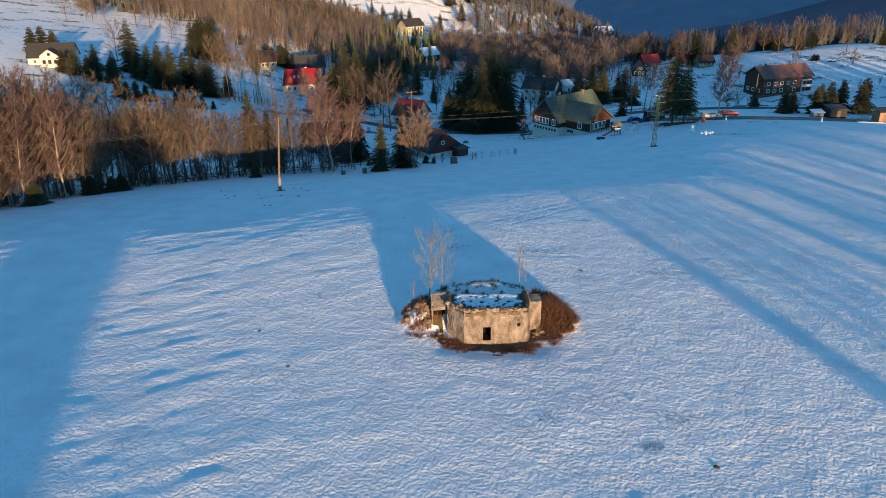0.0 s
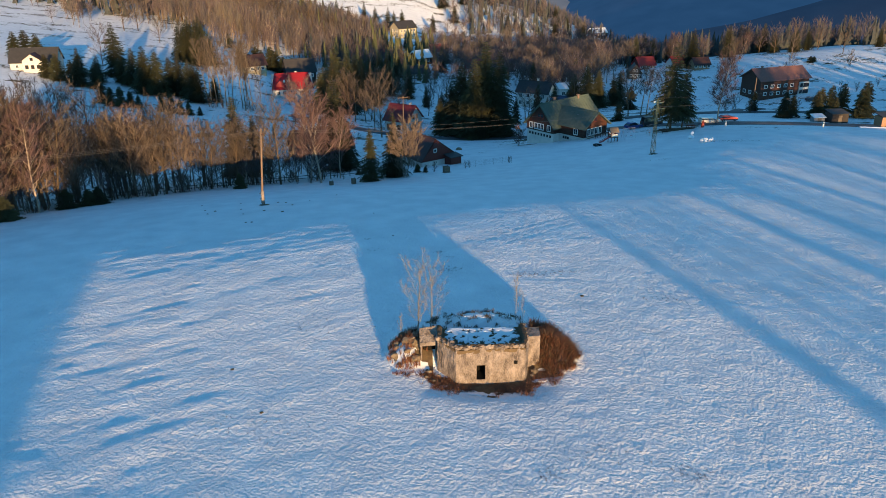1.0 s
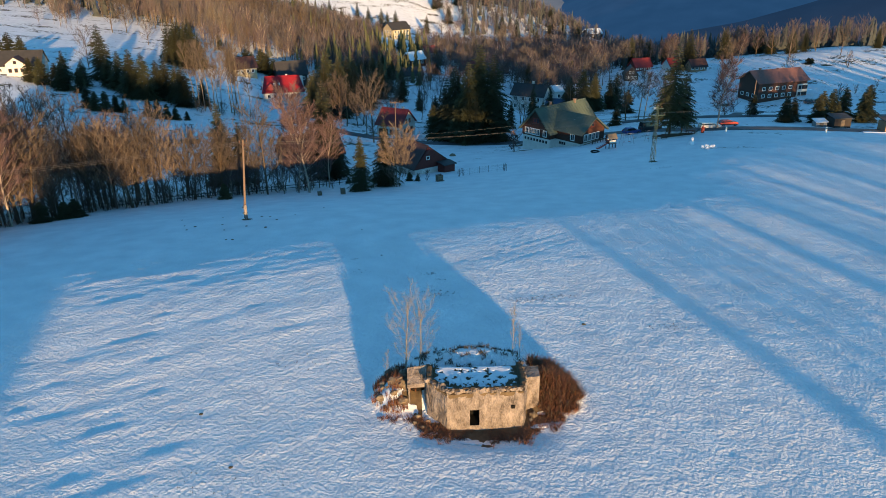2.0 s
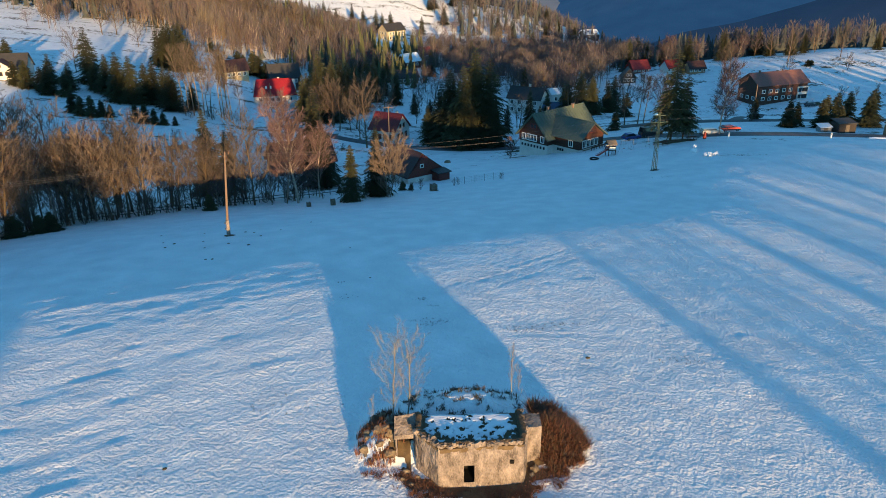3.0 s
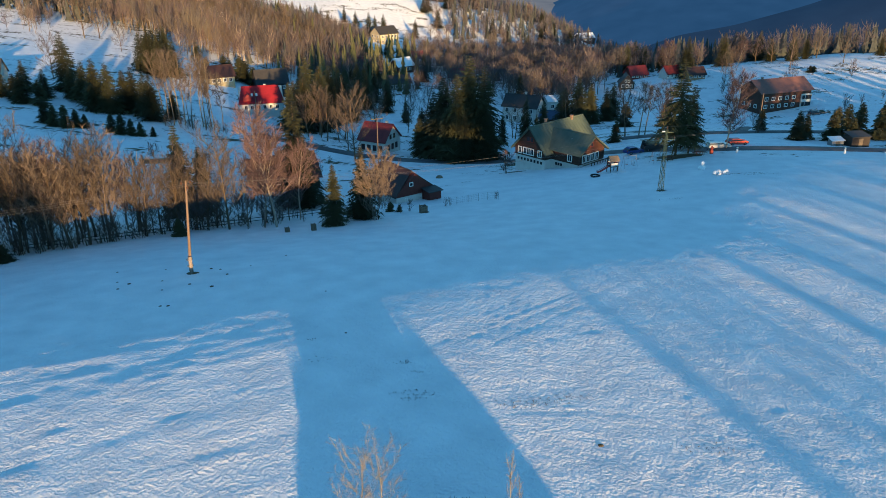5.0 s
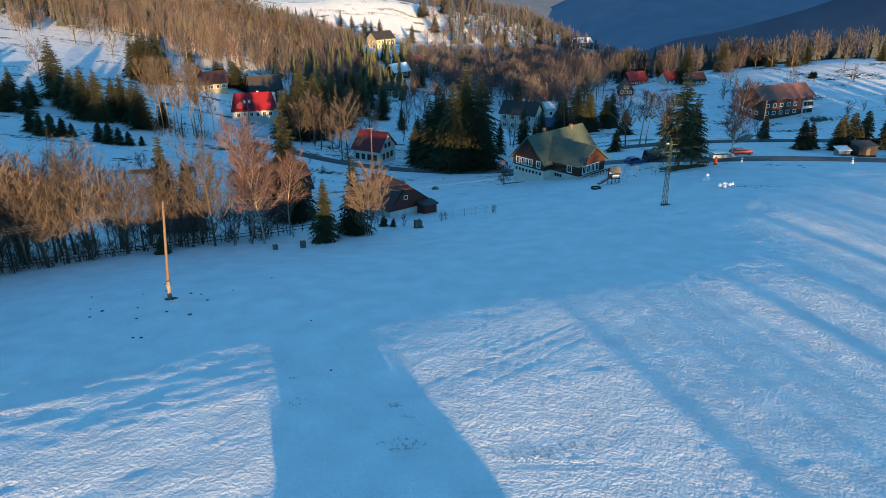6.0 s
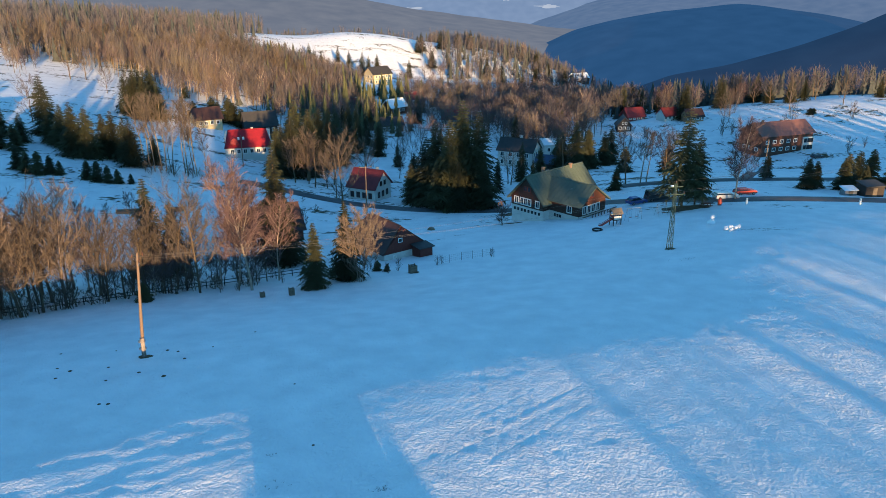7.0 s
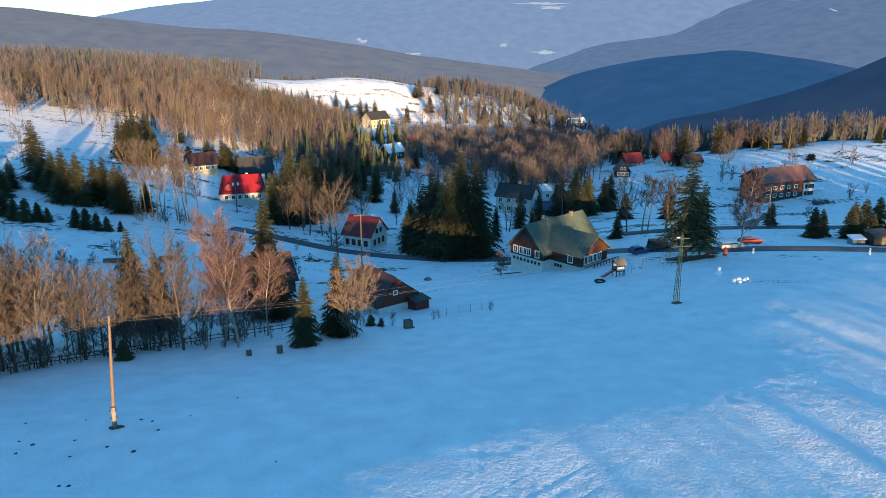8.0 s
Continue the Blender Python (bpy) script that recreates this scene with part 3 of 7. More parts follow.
def plant(kind, x, y, h, name, label, category="tree", group="", wide=1.0, sink=0.05):
    """One tree of a kind, scaled to height h."""
    wood, crown, full, names = KINDS[kind]
    s = h / full
    root = thing(name, on_ground(x, y, (x * 37.7 + y * 91.3) % 360, sink) @ Matrix.Diagonal((s * wide, s * wide, s, 1)), label, category, group)
    part(names[0], wood, None, root)
    part(names[1], crown, None, root)
    return root


def joined_wood(kinds, count, seed, x_of, lo, hi, name, label, wide=(0.9, 1.3), keep=None):
    """A far wood of many trees as one sheet for each kind."""
    rnd = random.Random(seed)
    spots = {k: [] for k in kinds}
    done = 0
    while done < count:
        x, y = x_of(rnd)
        if keep and not keep(x, y):
            continue
        spots[rnd.choice(kinds)].append((x, y, rnd.uniform(lo, hi), rnd.uniform(*wide), rnd.random() * 6.283))
        done += 1
    for kind, rows in spots.items():
        for mesh in KINDS[kind][:2]:
            if not rows:
                continue
            n = len(mesh.vertices)
            co = np.empty(n * 3)
            mesh.vertices.foreach_get("co", co)
            co = co.reshape(-1, 3)
            faces = [tuple(p.vertices) for p in mesh.polygons]
            slots = [p.material_index for p in mesh.polygons]
            v, f, mi = [], [], []
            for i, (x, y, h, w, a) in enumerate(rows):
                s, c, q = h / KINDS[kind][2], math.cos(a), math.sin(a)
                v.append(np.stack([(co[:, 0] * c - co[:, 1] * q) * s * w + x, (co[:, 0] * q + co[:, 1] * c) * s * w + y, co[:, 2] * s + ground_z(x, y)], -1))
                f += [tuple(k + i * n for k in t) for t in faces]
                mi += slots
            me = bpy.data.meshes.new(name)
            me.from_pydata(np.concatenate(v).tolist(), [], f)
            for m in mesh.materials:
                me.materials.append(m)
            me.polygons.foreach_set("material_index", mi)
            tagged(new(name, me), label, "forest", kind="stuff")


# ---- the old fort on the meadow ----
FORT = [(-1.6, 0.40), (2.95, 0.55), (3.2, 1.2), (3.2, 3.5), (-2.75, 3.5), (-2.75, 1.85)]
FORT_TOP = 2.46


def rough_wall(shape, a, b, z0, z1, hole=None, cell=0.16, bite=0.10, seed=1):
    """One face of cast concrete, uneven, crumbled along its top, with an opening left out."""
    (ax, ay), (bx, by) = a, b
    length = math.hypot(bx - ax, by - ay)
    nx, nz = max(2, int(length / cell)), max(2, int((z1 - z0) / cell))
    us, zs = [i / nx * length for i in range(nx + 1)], [z0 + (z1 - z0) * j / nz for j in range(nz + 1)]
    if hole:
        for edge in hole[:2]:
            us[min(range(len(us)), key=lambda i: abs(us[i] - edge))] = edge
        for edge in hole[2:]:
            zs[min(range(len(zs)), key=lambda i: abs(zs[i] - edge))] = edge
    ox, oy = (by - ay) / length, -(bx - ax) / length
    v, f = [], []
    for j, z in enumerate(zs):
        for i, u in enumerate(us):
            x, y = ax + (bx - ax) * u / length, ay + (by - ay) * u / length
            d = 0.05 * noise.fractal((x * 1.7, y * 1.7, z * 1.7 + seed), 1.0, 2.0, 3)
            if z > z1 - 0.55:
                d -= bite * min(1.0, (z - z1 + 0.55) / 0.3) * max(0.0, 0.35 + noise.fractal((x * 2.6, y * 2.6, z * 3.4), 0.9, 2.0, 3))
            if 0 < i < nx:
                x, y = x + ox * d, y + oy * d
            top = 0.10 * noise.noise((x * 1.9, y * 1.9, seed)) - 0.05 if j == nz else 0
            v.append((x, y, z + top))
    for j in range(nz):
        for i in range(nx):
            if hole and hole[0] - 1e-6 <= us[i] and us[i + 1] <= hole[1] + 1e-6 and hole[2] - 1e-6 <= zs[j] and zs[j + 1] <= hole[3] + 1e-6:
                continue
            k = j * (nx + 1) + i
            f.append((k, k + 1, k + nx + 2, k + nx + 1))
    shape.add(v, f)


fort = thing("bunker", pose(0, 0, 0), "weathered concrete bunker with snow on its roof in the meadow", "bunker")
body = Shape()
for i, a in enumerate(FORT):
    b = FORT[(i + 1) % len(FORT)]
    rough_wall(body, a, b, -0.5, FORT_TOP - (0.4 if i == 3 else 0), (1.36, 1.92, -0.06, 0.98) if i == 0 else None, cell=0.12, bite=0.24, seed=i)
part("wall", body, CONCRETE, fort, smooth=False)
slab = Shape()
inner = [(x * 0.985 + 0.01, y * 0.985 + 0.03) for x, y in FORT]
slab.prism(inner, FORT_TOP - 0.6, FORT_TOP - 0.34)
part("roof_slab", slab, DIRT, fort, "earth-stained concrete roof")
# low crumbled parapet along the front and both flanks
rim_out = [(-2.72, 3.4), (-2.72, 1.86), (-1.58, 0.44), (2.92, 0.59), (3.16, 1.22), (3.16, 3.4)]
rim_in = [(-2.36, 3.4), (-2.36, 1.98), (-1.42, 0.80), (2.70, 0.93), (2.82, 1.30), (2.82, 3.4)]
rim = Shape()
for (a, b), (c, d) in zip(zip(rim_out, rim_out[1:]), zip(rim_in, rim_in[1:])):
    n = max(2, int(math.dist(a, b) / 0.14))
    rows = []
    for i in range(n + 1):
        k = i / n
        o, q = (a[0] + (b[0] - a[0]) * k, a[1] + (b[1] - a[1]) * k), (c[0] + (d[0] - c[0]) * k, c[1] + (d[1] - c[1]) * k)
        for j, (u, z) in enumerate(((0.0, -0.03), (0.35, 0.0), (0.7, -0.03), (1.0, -0.14), (1.12, -0.36))):
            x, y = o[0] + (q[0] - o[0]) * u, o[1] + (q[1] - o[1]) * u
            w = 0.07 * noise.fractal((x * 3, y * 3, 1), 0.9, 2, 3) if j < 4 else 0
            rows.append((x, y, FORT_TOP + z - 0.02 + w))
    rim.add(rows, [(i * 5 + j, i * 5 + j + 1, i * 5 + j + 6, i * 5 + j + 5) for i in range(n) for j in range(4)])
part("parapet", rim, RIM_EARTH, fort, "earth-covered crumbled parapet")
# broken lumps along the upper edge
_c = random.Random(8)
for (a, b), count in (((rim_out[2], rim_out[3]), 30), ((rim_out[1], rim_out[2]), 10), ((rim_out[4], rim_out[5]), 8)):
    for i in range(count):
        k = (i + _c.random()) / count
        r = _c.uniform(0.05, 0.15) * _c.choice((0.7, 1.0, 1.5))
        x, y = a[0] + (b[0] - a[0]) * k + _c.uniform(-0.03, 0.03), a[1] + (b[1] - a[1]) * k + _c.uniform(-0.05, 0.12)
        m = pose(x, y, FORT_TOP - _c.uniform(0.06, 0.22), _c.uniform(-25, 25), _c.uniform(-25, 25), _c.uniform(0, 90))
        part("broken_lump", Shape().box(-r, r, -r * 0.8, r * 0.8, -r * 0.6, r * 0.6, m, cut=r * 0.5), CONCRETE, fort)
niche = Shape()
niche.add([(x, y, z) for z in (-0.08, 1.0) for x, y in ((-0.26, 0.46), (0.34, 0.48), (0.34, 1.6), (-0.26, 1.6))],
          [(0, 1, 2, 3), (7, 6, 5, 4), (0, 3, 7, 4), (2, 1, 5, 6), (3, 2, 6, 7)])
part("doorway", niche, SHADE_BLACK, fort, "dark open doorway")
# solid near-black block, coloured as the shade of a small opening
loop = Shape().box(2.2, 2.4, 0.44, 0.56, 1.05, 1.25)
part("loophole", loop, SHADE_BLACK, fort)
for name, ring, top in (("wing_wall", [(3.22, 1.95), (4.1, 2.1), (4.15, 3.3), (3.22, 3.3)], 2.2),):
    wing = Shape()
    for i, a in enumerate(ring):
        rough_wall(wing, a, ring[(i + 1) % 4], -0.5, top, seed=9 + i, bite=0.05)
    wing.prism([(x, y) for x, y in ring], top - 0.4, top - 0.04)
    part(name, wing, CONCRETE, fort)


side = Shape()
for x0, x1 in ((-3.85, -3.75), (-2.86, -2.78)):
    rough_wall(side, (x0, 2.55), (x1, 2.5), -0.4, 1.4, seed=21, bite=0.03, cell=0.09)
    rough_wall(side, (x0, 4.6), (x0, 2.55), -0.4, 1.5, seed=22, bite=0.03)
    rough_wall(side, (x1, 2.5), (x1, 4.6), -0.4, 1.5, seed=23, bite=0.03)
side.add([(-3.9, 2.42, 1.36), (-2.78, 2.3, 1.5), (-2.78, 3.35, 2.1), (-3.9, 3.35, 1.95), (-3.9, 2.42, 1.60), (-2.78, 2.3, 1.78), (-2.78, 3.35, 2.42), (-3.9, 3.35, 2.22)],
         [(0, 3, 2, 1), (4, 5, 6, 7), (0, 1, 5, 4), (3, 7, 6, 2), (0, 4, 7, 3), (1, 2, 6, 5)])
part("side_entrance", side, CONCRETE, fort, "sloping concrete lintel over a sunken side entrance")
dark = Shape().add([(-3.74, 2.6, -0.3), (-2.87, 2.6, -0.3), (-2.87, 3.3, -0.3), (-3.74, 3.3, -0.3), (-3.74, 2.6, 1.45), (-2.87, 2.6, 1.45), (-2.87, 3.3, 1.9), (-3.74, 3.3, 1.9)],
                   [(0, 1, 2, 3), (0, 3, 7, 4), (2, 1, 5, 6), (3, 2, 6, 7)])
part("entrance_recess", dark, SHADE_BLACK, fort, "dark entrance recess")


def draped(inside, x0, x1, y0, y1, step, lift, height):
    """A layer that lies on a surface where inside() is positive."""
    s, index = Shape(), {}
    xs, ys = np.arange(x0, x1, step), np.arange(y0, y1, step)
    for i, x in enumerate(xs):
        for j, y in enumerate(ys):
            if inside(x, y) > 0:
                index[i, j] = len(s.v)
                edge = min(1.0, inside(x, y) * 4)
                s.v.append((x, y, height(x, y) + lift * edge - 0.04 * (1 - edge)))
    for i, j in index:
        if (i + 1, j) in index and (i, j + 1) in index and (i + 1, j + 1) in index:
            s.f.append((index[i, j], index[i + 1, j], index[i + 1, j + 1], index[i, j + 1]))
    return s


def roof_snow(x, y):
    front = y - 1.05 - 0.85 * noise.fractal((x * 1.5, y * 1.6, 2), 0.7, 2, 6) - 0.22 * (x - 0.4) ** 2 * 0.35
    left, right = (x + 2.2 - max(0, 1.9 - y) * 0.5 + 0.3 * noise.fractal((y * 2.5, x, 3), 0.8, 2, 3)), 2.6 - x + 0.5 * noise.fractal((y * 2.2, x, 0), 0.8, 2, 4)
    holes = 0.5 - noise.fractal((x * 2.6, y * 2.6, 5), 0.7, 2, 6)
    return min(front, left, right, 3.55 - y, holes)


part("roof_snow", draped(roof_snow, -2.8, 3.6, 0.4, 3.6, 0.045, 0.08, lambda x, y: FORT_TOP - 0.33 + 0.05 * noise.noise((x * 1.3, y * 1.3, 0))), SNOWCAP, fort, "patchy snow on the roof", smooth=True)


# ---- growth and rubble round the fort ----
def earth_rim(x, y):
    r = math.hypot((x - 0.65) / 5.6, (y - 2.7) / 3.95) + 0.13 * noise.fractal((x * 0.6, y * 0.6, 8), 1, 2, 3)
    under = x > 3.0 or y < 1.0 or x < -3.0
    front = 1.0 - r
    back = 3.5 + 0.9 * (x > 3.4) - y
    return min(front, back, 0.3 if under else -1) + 0.25 * noise.fractal((x * 1.1, y * 1.1, 3), 1, 2, 3) - 0.02


for cx, cy, rx, ry, seed in ((-4.3, 1.9, 1.25, 0.75, 1), (-0.1, -0.95, 0.85, 0.34, 2), (-5.2, 3.0, 0.7, 0.5, 3), (3.95, 0.5, 0.7, 0.3, 4), (5.9, 2.3, 0.5, 0.25, 5)):
    tagged(part("snow_patch", draped(lambda x, y: 1 - math.hypot((x - cx) / rx, (y - cy) / ry) + 0.5 * noise.fractal((x * 1.9, y * 1.9, seed), 0.8, 2, 4), cx - 1.6 * rx, cx + 1.6 * rx, cy - 1.6 * ry, cy + 1.6 * ry, 0.07, 0.06, ground_z), SNOWCAP, None, smooth=True),
           "patch of snow lying on the earth by the bunker", "snow patch", kind="stuff")
tagged(part("bare_earth", draped(earth_rim, -6, 7.5, -2, 6, 0.08, 0.05, ground_z), DIRT, None, smooth=True),
       "bare earth and flattened dead grass round the bunker", "earth", kind="stuff")


def tufts(name, label, material, count, where, seed, low, high, lean=0.6, width=0.016, blades=7):
    """Many clumps of blades where where() says so."""
    rnd, s = random.Random(seed), Shape()
    placed = 0
    while placed < count:
        x, y = rnd.uniform(-7, 8.5), rnd.uniform(-2.5, 9)
        if where(x, y) < rnd.random():
            continue
        placed += 1
        z = ground_z(x, y) - 0.02
        for _ in range(blades):
            h = rnd.uniform(low, high)
            a = rnd.random() * 6.283
            d = Vector((math.cos(a), math.sin(a), 0))
            p = Vector((x + rnd.uniform(-0.12, 0.12), y + rnd.uniform(-0.12, 0.12), z))
            s.sliver(p, p + Vector((0, 0, h)) + d * h * lean * rnd.random(), width * rnd.uniform(0.6, 1.6), Vector((-d.y, d.x, 0)))
    return tagged(part(name, s, material), label, "dry grass", kind="stuff")


def right_bank(x, y):
    return 1.0 if ((x - 5.2) / 1.75) ** 2 + ((y - 3.9) / 2.6) ** 2 < 1 + 0.5 * noise.noise((x, y, 1)) and x > 3.9 else 0.0


def front_fringe(x, y):
    return 0.9 if earth_rim(x, y) > 0.02 and y < 1.6 and not (-1.6 < x < 3.4 and y > 0.35) and not (-0.5 < x < 0.9 and y < 0.2) else 0.0


def left_bank(x, y):
    return 0.8 if ((x + 4.7) / 1.5) ** 2 + ((y - 4.0) / 2.2) ** 2 < 1 and noise.noise((x * 1.2, y * 1.2, 4)) > -0.15 else 0.0


def top_bank(x, y):
    return 0.9 if -3.4 < x < 3.4 and 4.2 < y < 7.8 and noise.noise((x * 1.6, y * 2.2, 6)) > 0.2 else 0.0


tufts("dry_grass", "rust-brown dead grass and brambles on the bank", DRYGRASS, 1700, right_bank, 1, 0.15, 0.55, 1.7)
tufts("bramble", "tangled dark brambles on the bank", DARKBRUSH, 420, right_bank, 6, 0.2, 0.6, 1.8, 0.02)
tufts("dry_grass", "flattened brown grass in front of the bunker", DRYGRASS, 1000, front_fringe, 2, 0.08, 0.24, 1.8)
tufts("dry_grass", "brown dead stalks among the rubble", DRYGRASS, 420, left_bank, 3, 0.2, 0.6)
tufts("weed_clump", "dark weeds poking out of the snowy bank", DARKBRUSH, 260, top_bank, 4, 0.08, 0.26, 1.4, 0.022)


def boulder(x, y, size, seed, name="boulder", label="lichen-stained boulder in the bank beside the bunker", lift=0.25):
    bm = bmesh.new()
    bmesh.ops.create_icosphere(bm, subdivisions=2, radius=size)
    for v in bm.verts:
        v.co *= 1 + 0.5 * noise.noise(v.co * 1.3 / size + Vector((seed, 0, 0)))
        v.co.z *= 0.75
    me = bpy.data.meshes.new(name)
    bm.to_mesh(me)
    bm.free()
    me.materials.append(STONE)
    ob = new(name, me)
    ob.matrix_basis = on_ground(x, y, seed * 40, -size * lift)
    return tagged(ob, label, "boulder", "boulders by the bunker")


_r = random.Random(5)
for i in range(34):
    a = _r.random() * 6.28
    q = _r.random() ** 0.5
    boulder(-4.9 + 1.1 * q * math.cos(a), 4.0 + 1.8 * q * math.sin(a), _r.uniform(0.10, 0.34), i)
for x, y, size in ((-3.3, 1.5, 0.2), (-3.0, 0.5, 0.16), (3.7, 1.5, 0.26), (-4.2, 2.5, 0.34), (-2.7, 1.1, 0.14), (3.5, 1.1, 0.16), (-3.5, 0.9, 0.15)):
    boulder(x, y, size, x + 7)
for kind, x, y, h in (("sapling0", -4.1, 4.9, 5.7), ("sapling0", -3.2, 5.0, 5.3), ("sapling1", 2.95, 5.9, 3.9), ("sapling1", 3.45, 6.0, 2.6), ("sapling1", -5.3, 4.9, 2.4)):
    plant(kind, x, y, h, "sapling", "slender leafless sapling growing on the snowy bank", group="saplings on the bank", sink=0.1, wide=1.45 if kind == "sapling0" else 1)
for i in range(13):
    x = _r.uniform(-5.2, 3.2)
    plant(f"bush{i % 3}", x, 6.4 + _r.uniform(-0.9, 0.5) - (1.6 if x < -4 else 0), _r.uniform(0.2, 0.55), "weed_bush", "small dark leafless weed bush in the snow", "bush", "weeds on the bank", _r.uniform(1.0, 2.0))


# ---- houses ----
_panes = {}


def window(parent, m, w, h, frame_mat, bars=1):
    """A window with its frame standing a little proud of the wall and a glass pane set back in it; it faces -y."""
    key = (w, h, frame_mat.name, bars)
    if key not in _panes:
        t = min(0.16, w * 0.2)
        s = Shape()
        s.box(-w / 2 - t, -w / 2, -0.06, 0.03, -h / 2 - t, h / 2 + t).box(w / 2, w / 2 + t, -0.06, 0.03, -h / 2 - t, h / 2 + t)
        s.box(-w / 2, w / 2, -0.06, 0.03, h / 2, h / 2 + t).box(-w / 2, w / 2, -0.09, 0.03, -h / 2 - t, -h / 2)
        for i in range(bars):
            x = -w / 2 + w * (i + 1) / (bars + 1)
            s.box(x - 0.025, x + 0.025, -0.045, 0.0, -h / 2, h / 2)
        p = Shape().box(-w / 2, w / 2, -0.02, 0.0, -h / 2, h / 2)
        _panes[key] = (s.mesh("window_frame", frame_mat), p.mesh("pane", GLASS))
    root = part("window", _panes[key][0], None, parent)
    root.matrix_basis = m
    part("pane", _panes[key][1], None, root)
    return root


def door(parent, m, w, h, material):
    s = Shape().box(-w / 2, w / 2, -0.05, 0.02, 0, h, cut=0.02)
    s.box(-w / 2 - 0.1, -w / 2, -0.08, 0.02, 0, h + 0.1).box(w / 2, w / 2 + 0.1, -0.08, 0.02, 0, h + 0.1).box(-w / 2, w / 2, -0.08, 0.02, h, h + 0.1)
    root = part("door", s, material, parent)
    root.matrix_basis = m
    return root


def face(side, length, width, u, z):
    """The pose of a thing on a wall: f and b are the long walls, l and r the gable ends."""
    return {"f": pose(u, -width / 2, z), "b": pose(-u, width / 2, z, 0, 0, 180), "l": pose(-length / 2, -u, z, 0, 0, -90), "r": pose(length / 2, u, z, 0, 0, 90)}[side]


def gable_block(s, length, width, z0, wall, rise, hip=0.0):
    """Walls with pointed ends; hip cuts the points back."""
    l, w = length / 2, width / 2
    ring = [(-w, z0), (w, z0), (w, wall), (0, wall + rise), (-w, wall)]
    v = [(-l, y, z) for y, z in ring] + [(l, y, z) for y, z in ring]
    s.add(v, [(0, 4, 3, 2, 1), (5, 6, 7, 8, 9)] + [(i, (i + 1) % 5, 5 + (i + 1) % 5, 5 + i) for i in range(5)])


def roof_side(length, width, wall, rise, over, sign, thick=0.16, hip=0.0):
    """One slope of a roof, with thickness and eaves."""
    l, w = length / 2 + over, width / 2
    k = rise / w
    y1, z1 = w + over, wall - k * over
    up = thick * math.hypot(1, k)
    l2 = l - hip
    v = [(-l, -y1, z1), (l, -y1, z1), (l2, 0, wall + rise), (-l2, 0, wall + rise)]
    v = [(x, -y * sign, z + 0.02) for x, y, z in v] + [(x, -y * sign, z + 0.02 + up) for x, y, z in v]
    f = [(0, 3, 2, 1), (4, 5, 6, 7), (0, 1, 5, 4), (1, 2, 6, 5), (2, 3, 7, 6), (3, 0, 4, 7)]
    if sign > 0:
        f = [t[::-1] for t in f]
    return Shape().add(v, f)


def seams(length, width, wall, rise, over, sign, step):
    """Raised joints down a sheet-metal roof."""
    s, w = Shape(), width / 2
    k = rise / w
    n = int((length + 2 * over) / step)
    lift = 0.18 * math.hypot(1, k) + 0.03
    for i in range(n + 1):
        x = -length / 2 - over + i * (length + 2 * over) / n
        s.tube((x, -sign * -(w + over), wall - k * over + lift), (x, 0, wall + rise + lift), 0.035, 0.035, 4, False)
    return s


def house(x, y, rz, length, width, wall, rise, wall_mat, roof_mat, label, name="house", over=0.5, plinth=0.0, plinth_mat=None, windows=(), frame_mat=None, chimneys=(), upper=None, doors=(), drop=1.8, z=None, hip=0.0, snow=0.0, category="house"):
    root = thing(name, pose(x, y, ground_z(x, y) if z is None else z, 0, 0, rz), label, category, "houses of the village")
    s = Shape()
    gable_block(s, length, width, plinth if plinth else -drop, wall, rise - 0.02)
    part("wall", s, wall_mat, root)
    if plinth:
        part("plinth", Shape().box(-length / 2 - 0.08, length / 2 + 0.08, -width / 2 - 0.08, width / 2 + 0.08, -drop, plinth), plinth_mat, root)
    for sign in (-1, 1):
        part("roof", roof_side(length, width, wall, rise, over, sign, hip=hip), roof_mat, root)
    part("ridge_cap", Shape().tube((-length / 2 - over + hip, 0, wall + rise + 0.2), (length / 2 + over - hip, 0, wall + rise + 0.2), 0.11, 0.11, 6), roof_mat, root)
    if upper is not None:
        for sgn in (-1, 1):
            g = Shape()
            xx = sgn * (length / 2 + 0.03)
            g.add([(xx, -width / 2, wall), (xx, width / 2, wall), (xx, 0, wall + rise - 0.05), (xx - sgn * 0.03, -width / 2, wall), (xx - sgn * 0.03, width / 2, wall), (xx - sgn * 0.03, 0, wall + rise - 0.05)],
                  [(0, 1, 2), (5, 4, 3), (0, 3, 4, 1), (1, 4, 5, 2), (2, 5, 3, 0)])
            part("gable_boards", g, upper, root)
    for side, u, zc, w, h in windows:
        window(root, face(side, length, width, u, zc) @ pose(0, -0.03, 0), w, h, frame_mat or WHITE, 1 if w > 0.6 else 0)
    for side, u, zc, w, h in doors:
        door(root, face(side, length, width, u, zc) @ pose(0, -0.05, 0), w, h, WOOD_BROWN)
    for u, v in chimneys:
        top = wall + rise * (1 - abs(v) / (width / 2)) + 1.2
        c = Shape().box(u - 0.3, u + 0.3, v - 0.3, v + 0.3, wall + rise * 0.4, top, cut=0.03)
        c.box(u - 0.38, u + 0.38, v - 0.38, v + 0.38, top, top + 0.12)
        part("chimney", c, BRICK if wall_mat is not PLASTER else PLASTER, root)
    return root


def row_of(side, first, step, n, z, w, h):
    return [(side, first + step * i, z, w, h) for i in range(n)]


